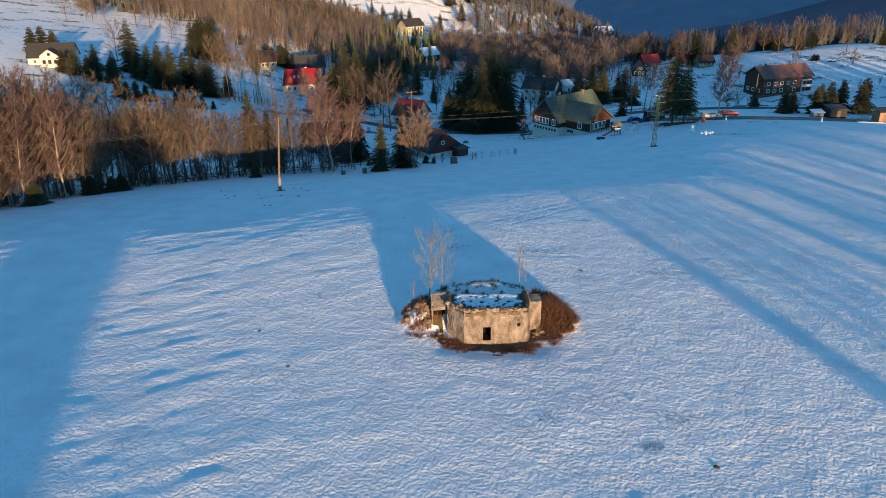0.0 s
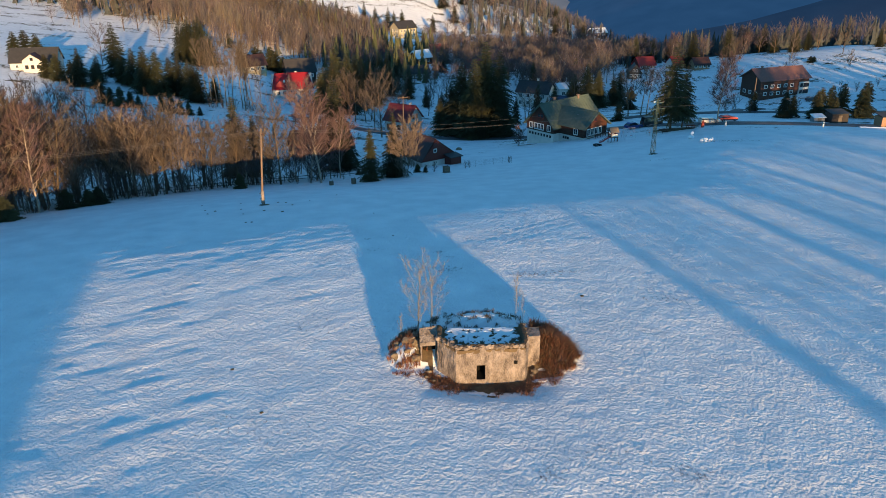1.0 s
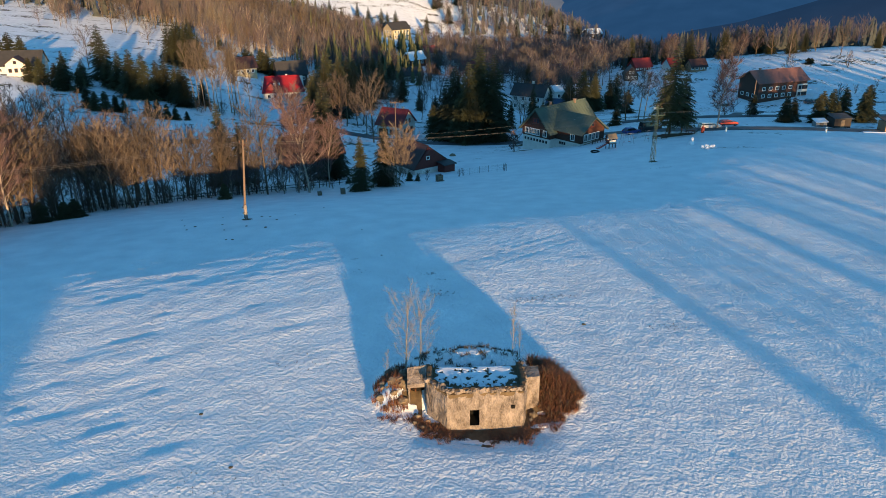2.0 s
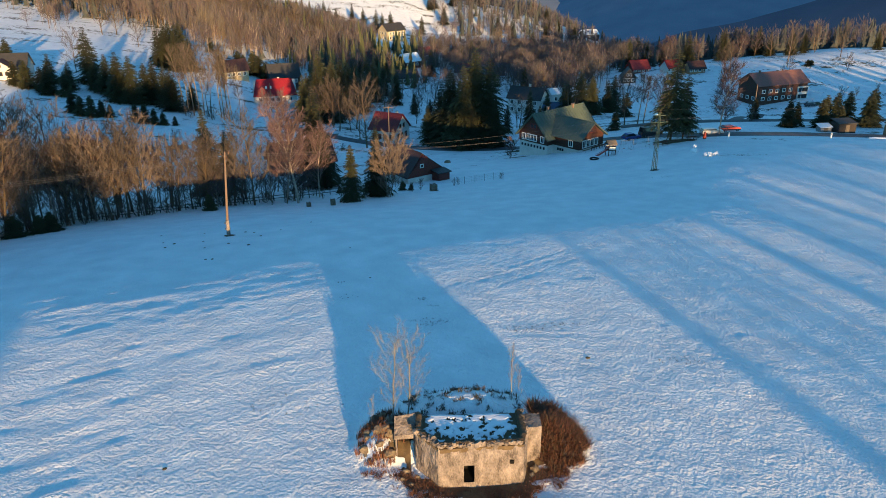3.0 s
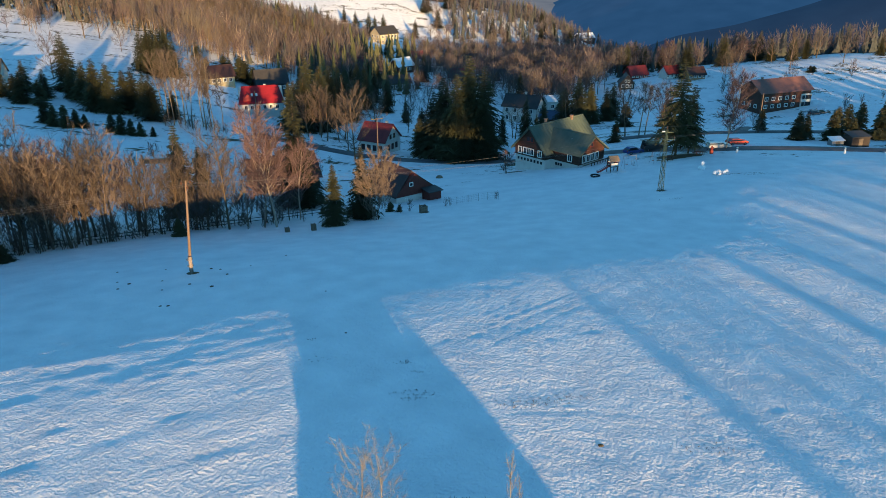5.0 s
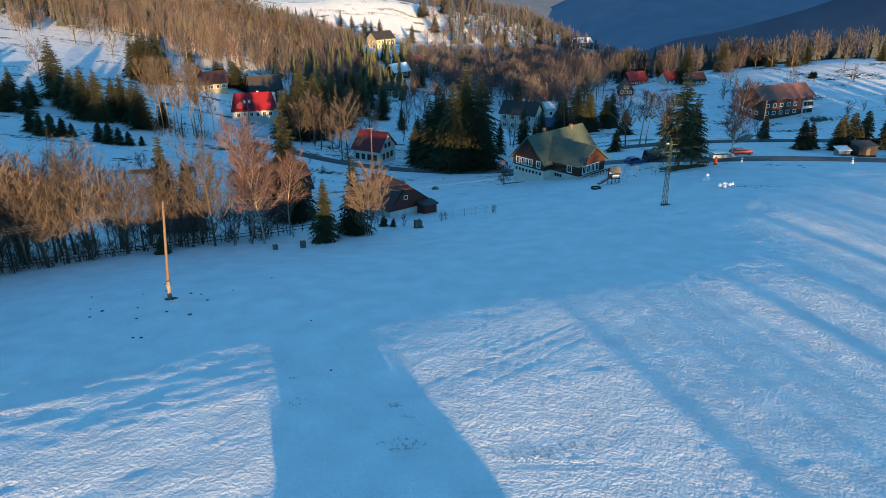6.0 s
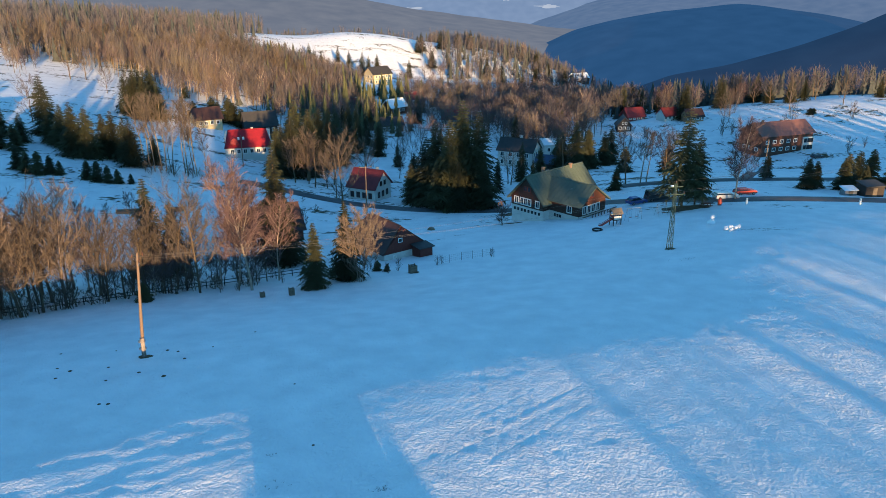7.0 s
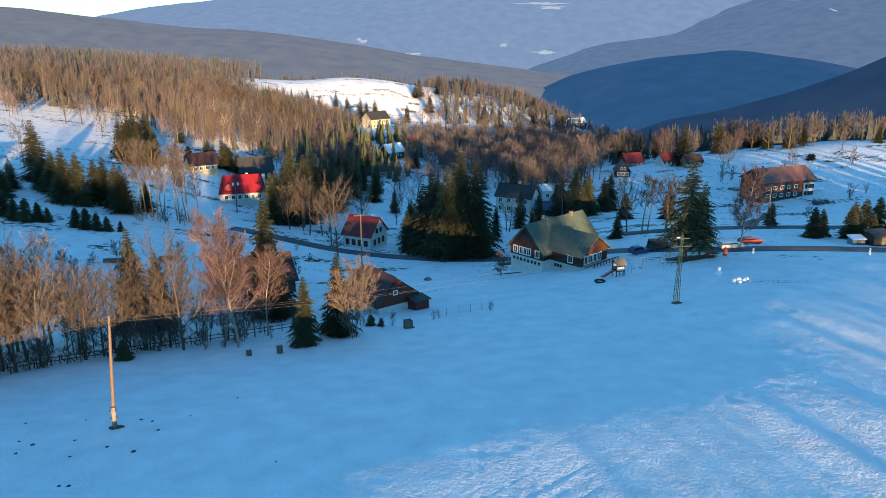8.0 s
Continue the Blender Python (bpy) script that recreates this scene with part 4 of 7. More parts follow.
# the timber guest house with the green roof: a long wing and a cross wing
def guest_house():
    u, v = Vector((0.77, 0.635, 0)), Vector((0.635, -0.77, 0))
    floor = -14.3
    angle = math.degrees(math.atan2(u.y, u.x))
    root = thing("guest_house", pose(21.3, 129.0, floor, 0, 0, angle), "two-storey brown timber house with white base and green metal roof", "house", "houses of the village")
    # local x runs along the main ridge, local -y towards the cross wing
    def block(x0, x1, y0, y1, z0, z1, name, material, cut=0.0):
        return part(name, Shape().box(x0, x1, y0, y1, z0, z1, cut=cut), material, root)

    block(0.08, 15.9, -7.9, -0.1, -4.2, 0.0, "plinth", PLASTER)
    block(2.0, 9.8, -14.8, -7.9, -4.2, 0.0, "plinth", PLASTER)
    g = Shape()
    gable_block(g, 16, 8, 0.0, 1.75, 4.25)
    g.v = [(x + 8, y - 4, z) for x, y, z in g.v]
    part("wall", g, WOOD_BROWN, root)
    g = Shape()
    gable_block(g, 11, 8, 0.0, 2.35, 2.75)
    g.v = [(y + 5.9, -9.6 + x + 0.2, z) for x, y, z in g.v]
    g.f = [t[::-1] for t in g.f]
    part("wall", g, WOOD_BROWN, root)
    for length, width, wall, rise, m, step in ((16, 8, 1.75, 4.25, pose(8, -4, 0), 0.9), (11.2, 8, 2.35, 2.75, pose(5.9, -9.4, 0, 0, 0, 90), 0.9)):
        for sign in (-1, 1):
            a = part("roof", roof_side(length, width, wall, rise, 0.65, sign, 0.14), ROOF_GREEN, root)
            a.matrix_basis = m
            b = part("roof_seams", seams(length, width, wall, rise, 0.65, sign, step), ROOF_GREEN, a)
        c = part("ridge_cap", Shape().tube((-length / 2 - 0.65, 0, wall + rise + 0.2), (length / 2 + 0.65, 0, wall + rise + 0.2), 0.13, 0.13, 6), ROOF_GREEN, root)
        c.matrix_basis = m
        # white barge boards under both ends
        for e in (-1, 1):
            for sign in (-1, 1):
                k = rise / (width / 2)
                x = e * (length / 2 + 0.66)
                bb = Shape()
                p, q = Vector((x, sign * (width / 2 + 0.65), wall - k * 0.65 - 0.05)), Vector((x, 0, wall + rise - 0.05))
                bb.add([p, q, q + Vector((0, 0, 0.2)), p + Vector((0, 0, 0.2)), p + Vector((e * 0.04, 0, 0)), q + Vector((e * 0.04, 0, 0)), q + Vector((e * 0.04, 0, 0.2)), p + Vector((e * 0.04, 0, 0.2))],
                       [(0, 1, 2, 3), (7, 6, 5, 4), (0, 4, 5, 1), (1, 5, 6, 2), (2, 6, 7, 3), (3, 7, 4, 0)])
                d = part("barge_board", bb, ROOF_GREEN, root)
                d.matrix_basis = m
    # boarded courses of the timber walls
    for i in range(6):
        z = 0.3 + 0.32 * i
        part("log_course", Shape().box(-0.05, 0.0, -7.98, -0.02, z - 0.14, z + 0.14), WOOD_BROWN, root)
        part("log_course", Shape().box(1.85, 1.9, -15.0, -8.0, z - 0.14, z + 0.14), WOOD_BROWN, root)
        part("log_course", Shape().box(1.9, 9.9, -14.96, -14.91, z - 0.14, z + 0.14), WOOD_BROWN, root)
    left = lambda y, z: pose(-0.06, y, z, 0, 0, -90)
    for y in (-1.35, -2.75, -3.65, -4.55, -6.6):
        window(root, left(y, 1.05), 0.78, 1.15, WHITE)
    for y in (-3.55, -4.45):
        window(root, left(y, 3.55), 0.62, 0.8, WOOD_RED)
    for i in range(8):
        window(root, pose(0.07, -0.9 - 0.87 * i, -0.75, 0, 0, -90), 0.32, 0.42, WOOD_DARK, 0)
    window(root, pose(1.84, -12.7, 1.1, 0, 0, -90), 0.85, 1.15, WHITE)
    for i in range(3):
        window(root, pose(1.98, -9.3 - 0.62 * i, -0.7, 0, 0, -90), 0.32, 0.42, WOOD_DARK, 0)
    for x in (3.4, 4.75, 6.1, 7.45):
        window(root, pose(x, -14.98, 1.05), 0.85, 1.3, WHITE)
    window(root, pose(5.6, -14.98, 3.55), 0.8, 0.6, WOOD_RED)
    for x, y, zt in ((5.6, -3.0, 6.7), (12.6, -4.2, 6.6)):
        c = Shape().box(x - 0.25, x + 0.25, y - 0.25, y + 0.25, 3.5, zt, cut=0.04)
        c.box(x - 0.31, x + 0.31, y - 0.31, y + 0.31, zt, zt + 0.12)
        part("chimney", c, BRICK, root)
    s = Shape().box(3.4, 3.9, -11.6, -11.5, 4.4, 4.5)
    part("snow_guard", s, STEEL, root)
    # terrace and balustrade before the cross wing
    part("terrace", Shape().box(3.0, 10.6, -17.2, -14.9, -2.4, -0.25), STONE, root)
    for i in range(9):
        part("rail_post", Shape().box(3.1 + 0.9 * i, 3.2 + 0.9 * i, -17.15, -17.05, -0.25, 0.75), WOOD_BROWN, root)
    part("handrail", Shape().box(3.0, 10.5, -17.18, -17.02, 0.75, 0.85), WOOD_BROWN, root)
    return root


guest_house()

# red-roofed cottage in the valley
redhouse = house(-46.5, 219.5, 12, 13.5, 9, 2.9, 4.3, PLASTER, ROOF_RED, "white cottage with a bright red roof among trees", hip=1.4,
                 windows=row_of("f", -4.8, 1.9, 6, 1.6, 0.9, 1.1) + row_of("l", -2.4, 2.4, 3, 1.6, 0.9, 1.1), chimneys=((1.5, 0.8),), frame_mat=WHITE, z=ground_z(-46.5, 219.5) + 1.2, over=0.3)
dormer = Shape()
gable_block(dormer, 3.0, 2.6, 0, 1.0, 1.2)
dormer.v = [(y - 4.0, x - 3.0, z + 3.6) for x, y, z in dormer.v]
dormer.f = [t[::-1] for t in dormer.f]
part("dormer", dormer, ROOF_RED, redhouse)
for u in (-1.2, 0.2):
    sky_light = Shape().box(-0.3, 0.3, -0.5, 0.5, 0, 0.08)
    d = part("skylight", sky_light, WHITE, redhouse)
    d.matrix_basis = pose(u - 1.5, -2.6, 5.15, 43, 0, 0)
# white house with a dark-red roof by the road
house(-7.9, 169.5, -30, 7.6, 7.6, 3.6, 3.5, PLASTER, ROOF_WINE, "white plastered house with a dark-red roof by the road",
      windows=row_of("r", -1.9, 1.9, 3, 1.6, 0.75, 1.15) + row_of("r", -0.9, 1.8, 2, 4.2, 0.65, 0.9) + row_of("f", -2.6, 1.7, 4, 1.6, 0.75, 1.15), frame_mat=WOOD_BROWN, chimneys=((2.0, 0.6),))
# red-brown barn at the edge of the meadow
barn = house(-2.8, 103.8, -56, 10.5, 7.8, 1.4, 3.1, WOOD_RED, ROOF_BROWN, "old red-brown boarded barn with a low stone base", name="barn", plinth=0.9, plinth_mat=PLASTER, hip=1.6,
             windows=[("r", -0.9, 2.8, 0.55, 0.5), ("r", -2.0, 0.35, 0.4, 0.4), ("r", 1.4, 0.35, 0.5, 0.5)], z=-14.0, category="barn")
annex = Shape().box(5.5, 7.6, 1.2, 3.6, -1.2, 1.5)
part("annex", annex, WOOD_RED, barn)
part("annex_roof", Shape().add([(5.4, 0.9, 1.75), (7.9, 0.9, 1.5), (7.9, 3.9, 1.5), (5.4, 3.9, 1.75), (5.4, 0.9, 1.87), (7.9, 0.9, 1.62), (7.9, 3.9, 1.62), (5.4, 3.9, 1.87)],
                               [(3, 2, 1, 0), (4, 5, 6, 7), (0, 1, 5, 4), (1, 2, 6, 5), (2, 3, 7, 6), (3, 0, 4, 7)]), ROOF_DARK, barn)
# brown house behind the birches
house(-25, 119, 25, 12, 7.5, 2.6, 3.6, WOOD_BROWN, ROOF_BROWN, "brown timber house half hidden by birches", windows=row_of("f", -4.0, 2.0, 5, 1.3, 0.8, 0.9) + row_of("r", -1.6, 1.6, 3, 1.3, 0.8, 0.9), chimneys=((0, 0.5),), upper=WOOD_RED)
# white two-storey house and outbuildings beyond the spruces
house(36.5, 215.0, -28, 11, 8, 5.2, 2.9, PLASTER, ROOF_DARK, "white two-storey house with a dark roof", windows=row_of("f", -4, 2.6, 4, 1.6, 0.9, 1.2) + row_of("f", -4, 2.6, 4, 4.0, 0.9, 1.2) + row_of("r", -2, 2, 3, 1.6, 0.9, 1.2) + row_of("r", -2, 2, 3, 4.0, 0.9, 1.2), chimneys=((0.5, 0.5),))
house(44.5, 205, -20, 8, 6, 2.2, 1.6, WOOD_DARK, ROOF_BLUE, "low outbuilding with a blue sheet roof", name="outbuilding", category="outbuilding")
house(53, 240, 8, 10, 7, 4.2, 1.2, PLASTER, SNOWCAP, "flat pale building with snow on its roof", windows=row_of("f", -3.5, 2.3, 4, 2.4, 1.0, 1.2))
# long brown lodge on the far slope
lodge = house(131.7, 242.6, 17, 22, 10.5, 6.6, 3.3, WOOD_BROWN, ROOF_RUST, "long dark timber lodge with a brown roof and white end", name="lodge", over=0.8,
              windows=row_of("f", -8.6, 3.0, 5, 4.1, 1.2, 1.0) + row_of("f", -8.6, 3.0, 5, 1.5, 1.2, 1.0) + row_of("l", -3, 3, 3, 1.5, 1.2, 1.0), chimneys=((3, 2), (-6, 1)))
part("white_bay", Shape().box(6.6, 11.1, -5.7, -5.2, -1.8, 5.0), PLASTER, lodge)
for u in (7.5, 9.0, 10.3):
    for zc in (1.4, 3.8):
        window(lodge, pose(u, -5.73, zc), 0.9, 1.1, WOOD_DARK)
part("porch_roof", Shape().box(11.2, 14.5, -5.2, -1.5, 2.4, 2.6), SNOWCAP, lodge)
# half-timbered gable house and its neighbours
house(89.0, 282.5, 80, 7, 5.6, 2.2, 3.2, WOOD_DARK, ROOF_DARK, "small dark house with white-trimmed gable windows", windows=row_of("l", -1.6, 1.6, 3, 1.2, 0.8, 1.0) + row_of("l", -0.6, 1.2, 2, 3.2, 0.6, 0.8))
house(98, 300, 15, 8, 6, 2.0, 3.0, WOOD_RED, ROOF_WINE, "cottage with a red roof among trees", windows=row_of("f", -3, 2, 4, 1.3, 0.9, 1.0))
house(110, 292, 20, 7, 5.5, 2.2, 2.6, PLASTER, ROOF_WINE, "small house with a rust-red roof", windows=row_of("f", -3, 2, 4, 1.3, 0.9, 1.0))
house(118, 286, 10, 7, 5.5, 2.2, 2.4, ORANGE, ROOF_BROWN, "small orange house with a brown roof", windows=row_of("f", -3, 2, 4, 1.4, 0.9, 1.0))
# the yellow house, the orange one and others up the valley
house(-12.5, 478, 35, 14, 11, 6.2, 4.0, YELLOW, ROOF_DARK, "yellow two-storey house below the snowy hill", windows=row_of("f", -5, 2.5, 5, 1.8, 1.1, 1.4) + row_of("f", -5, 2.5, 5, 4.6, 1.1, 1.4) + row_of("l", -3, 3, 3, 1.8, 1.1, 1.4) + row_of("l", -3, 3, 3, 4.6, 1.1, 1.4), chimneys=((2, 1),))
house(-56, 395, 5, 14, 9, 4.4, 3.6, ORANGE, ROOF_BROWN, "orange house among bare trees on the slope", windows=row_of("f", -5, 2.5, 5, 2.4, 1.1, 1.3), upper=PLASTER)
house(-49.5, 258, 20, 11, 8, 4.2, 4.2, WOOD_DARK, ROOF_DARK, "dark timber house with small white windows", windows=row_of("f", -4, 2.0, 5, 2.6, 0.8, 1.0) + row_of("r", -2.0, 2.0, 3, 2.6, 0.8, 1.0))
house(-4.0, 296, 15, 10, 7, 2.8, 2.6, WOOD_GREY, ROOF_DARK, "grey cottage in the village", windows=row_of("f", -3, 2, 4, 1.4, 0.9, 1.0))
house(-66.5, 252, 30, 9, 7, 3.0, 3.2, YELLOW, ROOF_BROWN, "pale cottage with a brown roof behind bare trees", windows=row_of("f", -3, 2, 4, 1.6, 0.9, 1.0))
for x, y, rz, l, w, wall_mat, roof_mat, label in (
        (34, 452, 12, 12, 8, PLASTER, SNOWCAP, "small white house with a snowy roof up the valley"),
        (47, 470, -20, 10, 8, ORANGE, ROOF_BROWN, "small house with a brown roof up the valley"),
        (8, 400, 25, 10, 8, PLASTER, ROOF_WINE, "white house with a red roof in the valley"),
        (22, 372, -10, 11, 8, PLASTER, ROOF_DARK, "white house with a grey roof in the valley"),
        (64, 430, 10, 10, 8, WOOD_DARK, SNOWCAP, "dark cottage with snow on its roof"),
        (-2, 355, 40, 10, 7, WOOD_BROWN, SNOWCAP, "brown cottage with a snowy roof"),
        (24, 316, -15, 9, 7, PLASTER, ROOF_WINE, "white cottage with a wine-red roof"),
        (146, 601, 20, 14, 9, WOOD_BROWN, SNOWCAP, "far barn with a white snowy roof"),
        (88, 392, 10, 11, 8, WOOD_DARK, SNOWCAP, "dark barn with a snowy roof"),
        (-23, 340, 10, 10, 8, ORANGE, ROOF_BROWN, "orange-brown cottage in the valley")):
    house(x, y, rz, l, w, 3.4, 3.2, wall_mat, roof_mat, label, windows=row_of("f", -l / 2 + 1.6, 2.0, int(l / 2 - 1), 1.7, 0.9, 1.1) + row_of("l", -1.5, 3.0, 2, 1.7, 0.9, 1.1))

lh = house(-120, 198, 8, 17, 9, 3.6, 4.6, PLASTER, ROOF_DARK, "white chalet with a dark roof on the slope", windows=row_of("f", -6, 2.4, 6, 1.9, 0.9, 1.1), chimneys=((-2, 1),))
bay = Shape()
gable_block(bay, 4.0, 7.0, -1.5, 4.4, 2.4)
bay.v = [(y + 0.5, -5.4 + x, z) for x, y, z in bay.v]
bay.f = [t[::-1] for t in bay.f]
part("bay", bay, PLASTER, lh)
for sign in (-1, 1):
    rb = part("bay_roof", roof_side(4.6, 7.0, 4.4, 2.4, 0.5, sign), ROOF_BROWN, lh)
    rb.matrix_basis = pose(0.5, -5.4, 0, 0, 0, 90)
for u in (-1.6, 0.5, 2.6):
    window(lh, pose(u, -7.45, 2.0), 0.9, 1.2, WOOD_BROWN)
window(lh, pose(0.5, -7.45, 4.9), 0.8, 0.9, WOOD_BROWN)
lh.matrix_basis = lh.matrix_basis @ Matrix.Scale(0.78, 4)


# ---- power line ----
POLE = (-23.4, 48.9)
MAST = (37.5, 86.6)


def power_pole():
    x, y = POLE
    root = thing("power_pole", on_ground(x, y, 31), "wooden power pole on a concrete stub in the snow", "power pole")
    part("stub", Shape().box(-0.16, 0.16, -0.34, -0.02, -0.6, 1.9, cut=0.05), CONCRETE, root, "pale concrete stub")
    part("pole", Shape().path([(0, 0.12, 0.2), (0.30, -0.04, 5), (0.62, -0.22, 9.7)], [0.16, 0.13, 0.1], 10), POLEWOOD, root, smooth=True)
    for i, z in enumerate((0.8, 1.5)):
        part("strap", Shape().tube((0, 0, z), (0, 0, z + 0.08), 0.32, 0.32, 10), STEEL, root)
    part("crossarm", Shape().box(-0.05, 0.05, -0.55, 0.55, 8.95, 9.05), WOOD_DARK, root).matrix_basis = pose(0.60, -0.21, 0)
    part("crossarm", Shape().box(-0.5, 0.5, -0.05, 0.05, 9.3, 9.4), WOOD_DARK, root).matrix_basis = pose(0.60, -0.21, 0)
    for u in (-0.58, 0.28):
        part("insulator", Shape().tube((u + 0.75, -0.21, 9.4), (u + 0.75, -0.21, 9.68), 0.08, 0.05, 8), CERAMIC, root)
    part("brace", Shape().tube((0.60, -0.66, 8.98), (0.55, -0.20, 8.5), 0.03, 0.03, 5), STEEL, root)
    part("brace", Shape().tube((0.60, 0.24, 8.98), (0.55, -0.20, 8.5), 0.03, 0.03, 5), STEEL, root)
    for v in (-0.33, 0.66):
        ins = Shape()
        for k in range(4):
            ins.tube((0.60, v - 0.37, 9.05 + 0.08 * k), (0.60, v - 0.37, 9.11 + 0.08 * k), 0.09 - 0.01 * k, 0.07 - 0.01 * k, 8)
        part("insulator", ins, CERAMIC, root, smooth=True)
    return root


def lattice_mast():
    x, y = MAST
    root = thing("lattice_mast", on_ground(x, y, 8), "green-painted steel lattice power mast in the snow", "power mast")
    h, w0, w1 = 9.6, 0.30, 0.11
    at = lambda sx, sy, z: Vector((sx * (w0 + (w1 - w0) * z / h), sy * (w0 + (w1 - w0) * z / h), z))
    for sx in (-1, 1):
        for sy in (-1, 1):
            part("leg", Shape().tube(at(sx, sy, -0.5), at(sx, sy, h), 0.05, 0.04, 4), STEEL_GREEN, root)
    n = 11
    for i in range(n):
        z0, z1 = h * i / n, h * (i + 1) / n
        for a, b in (((-1, -1), (1, -1)), ((1, -1), (1, 1)), ((1, 1), (-1, 1)), ((-1, 1), (-1, -1))):
            if i % 2:
                a, b = b, a
            part("lattice_bar", Shape().tube(at(*a, z0), at(*b, z1), 0.022, 0.022, 4), STEEL_GREEN, root)
    part("crossarm", Shape().box(-1.5, 1.5, -0.06, 0.06, 7.95, 8.07), STEEL_GREEN, root)
    part("crossarm", Shape().box(-1.1, 1.1, -0.06, 0.06, 9.05, 9.15), STEEL_GREEN, root)
    part("brace", Shape().tube((-1.3, 0, 7.98), (-0.18, 0, 7.3), 0.03, 0.03, 4), STEEL_GREEN, root)
    part("brace", Shape().tube((1.3, 0, 7.98), (0.18, 0, 7.3), 0.03, 0.03, 4), STEEL_GREEN, root)
    for u in (-1.35, 0.0, 1.35):
        ins = Shape()
        z = 8.08 if u else 9.62
        for k in range(4):
            ins.tube((u, 0, z + 0.08 * k), (u, 0, z + 0.06 + 0.08 * k), 0.1 - 0.012 * k, 0.075 - 0.012 * k, 8)
        part("insulator", ins, CERAMIC, root, smooth=True)
    part("lamp_head", Shape().box(-0.75, -0.3, -0.12, 0.12, 9.2, 9.35, cut=0.04), WHITE, root)
    return root


power_pole()
lattice_mast()
tagged(part("bare_patch", draped(lambda x, y: 0.75 - math.hypot(x - POLE[0] - 0.1, (y - POLE[1]) * 1.2) + 0.3 * noise.noise((x * 2, y * 2, 0)), POLE[0] - 1.5, POLE[0] + 1.5, POLE[1] - 1.3, POLE[1] + 1.3, 0.12, 0.05, ground_z), DIRT, smooth=True), "bare earth round the foot of the pole", "earth", kind="stuff")
tagged(part("bare_patch", draped(lambda x, y: 0.9 - math.hypot(x - MAST[0] - 0.1, (y - MAST[1]) * 1.2) + 0.5 * noise.noise((x * 2, y * 2, 0)), MAST[0] - 1.6, MAST[0] + 1.6, MAST[1] - 1.5, MAST[1] + 1.5, 0.12, 0.05, ground_z), DIRT, smooth=True), "bare earth round the foot of the mast", "earth", kind="stuff")


def wire(a, b, sag, r=0.007):
    a, b = Vector(a), Vector(b)
    n = 24
    pts = [a.lerp(b, i / n) - Vector((0, 0, 4 * sag * (i / n) * (1 - i / n))) for i in range(n + 1)]
    ob = part("power_cable", Shape().path(pts, [r] * (n + 1), 4), WIRE)
    return tagged(ob, "thin sagging overhead power cable between poles", "power cable", "overhead cables")


pz, mz = ground_z(*POLE) + 9.66, ground_z(*MAST)
far_left, far_right = Vector((-82, 12.5, 9.5)), Vector((128, 150, -7))
for k, (dv, du, dz) in enumerate(((-0.95, -1.35, 8.4), (0.16, 0.0, 9.95), (1.2, 1.35, 8.4))):
    p = Vector((POLE[0] + 0.72 - 0.3 * (dv - 0.16), POLE[1] + 0.1 + 0.42 * (dv - 0.16), pz - 0.3))
    q = Vector((MAST[0] + du, MAST[1], mz + dz))
    wire(p, q, 1.3)
    wire(p, far_left + Vector((-0.5 * dv, dv, 0)), 1.1)
    wire(q, far_right + Vector((du, 0, dz - 9)), 1.4)


def plain_pole(x, y, h, arm, label="weathered wooden power pole"):
    root = thing("power_pole", on_ground(x, y, 20), label, "power pole", "village power poles")
    part("pole", Shape().path([(0, 0, -0.5), (0, 0, h * 0.5), (0.03, 0, h)], [0.15, 0.13, 0.1], 8), POLEWOOD, root, smooth=True)
    if arm:
        part("crossarm", Shape().box(-arm, arm, -0.06, 0.06, h - 0.35, h - 0.22), POLEWOOD, root)
        for u in (-arm + 0.1, 0, arm - 0.1):
            part("insulator", Shape().tube((u, 0, h - 0.22), (u, 0, h + 0.05), 0.06, 0.04, 6), CERAMIC, root)
    return root


plain_pole(-7.2, 135.0, 12.0, 1.3)
plain_pole(-15.8, 166.0, 8.5, 0)
plain_pole(88.6, 163.0, 9.0, 0)
plain_pole(-57.0, 196.0, 9.5, 0.8)
plain_pole(-44.5, 200.0, 9.0, 0)

# ---- the road past the guest house ----
def strip(name, a, b, width, material, label, lift=0.06, kerb=0.0, cat="road"):
    """A band of road on the ground from a to b."""
    (ax, ay), (bx, by) = a, b
    n = int(math.hypot(bx - ax, by - ay) / 1.0)
    dx, dy = (by - ay), -(bx - ax)
    q = math.hypot(dx, dy)
    dx, dy = dx / q, dy / q
    s = Shape()
    for i in range(n + 1):
        x, y = ax + (bx - ax) * i / n, ay + (by - ay) * i / n
        z = max(ground_z(x + dx * width * k, y + dy * width * k) for k in (-0.5, 0, 0.5)) + lift
        for k in (-0.5, -0.25, 0.0, 0.25, 0.5):
            wob = 0.12 * noise.noise((x * 0.4, y * 0.4, k * 9))
            s.v.append((x + dx * (width * k + wob), y + dy * (width * k + wob), z - (0.1 if abs(k) == 0.5 else 0) + 0.03 * (0.5 - abs(k))))
    for i in range(n):
        for k in range(4):
            s.f.append((i * 5 + k, i * 5 + k + 1, i * 5 + k + 6, i * 5 + k + 5))
    return tagged(part(name, s, material, smooth=True), label, cat, kind="structure")


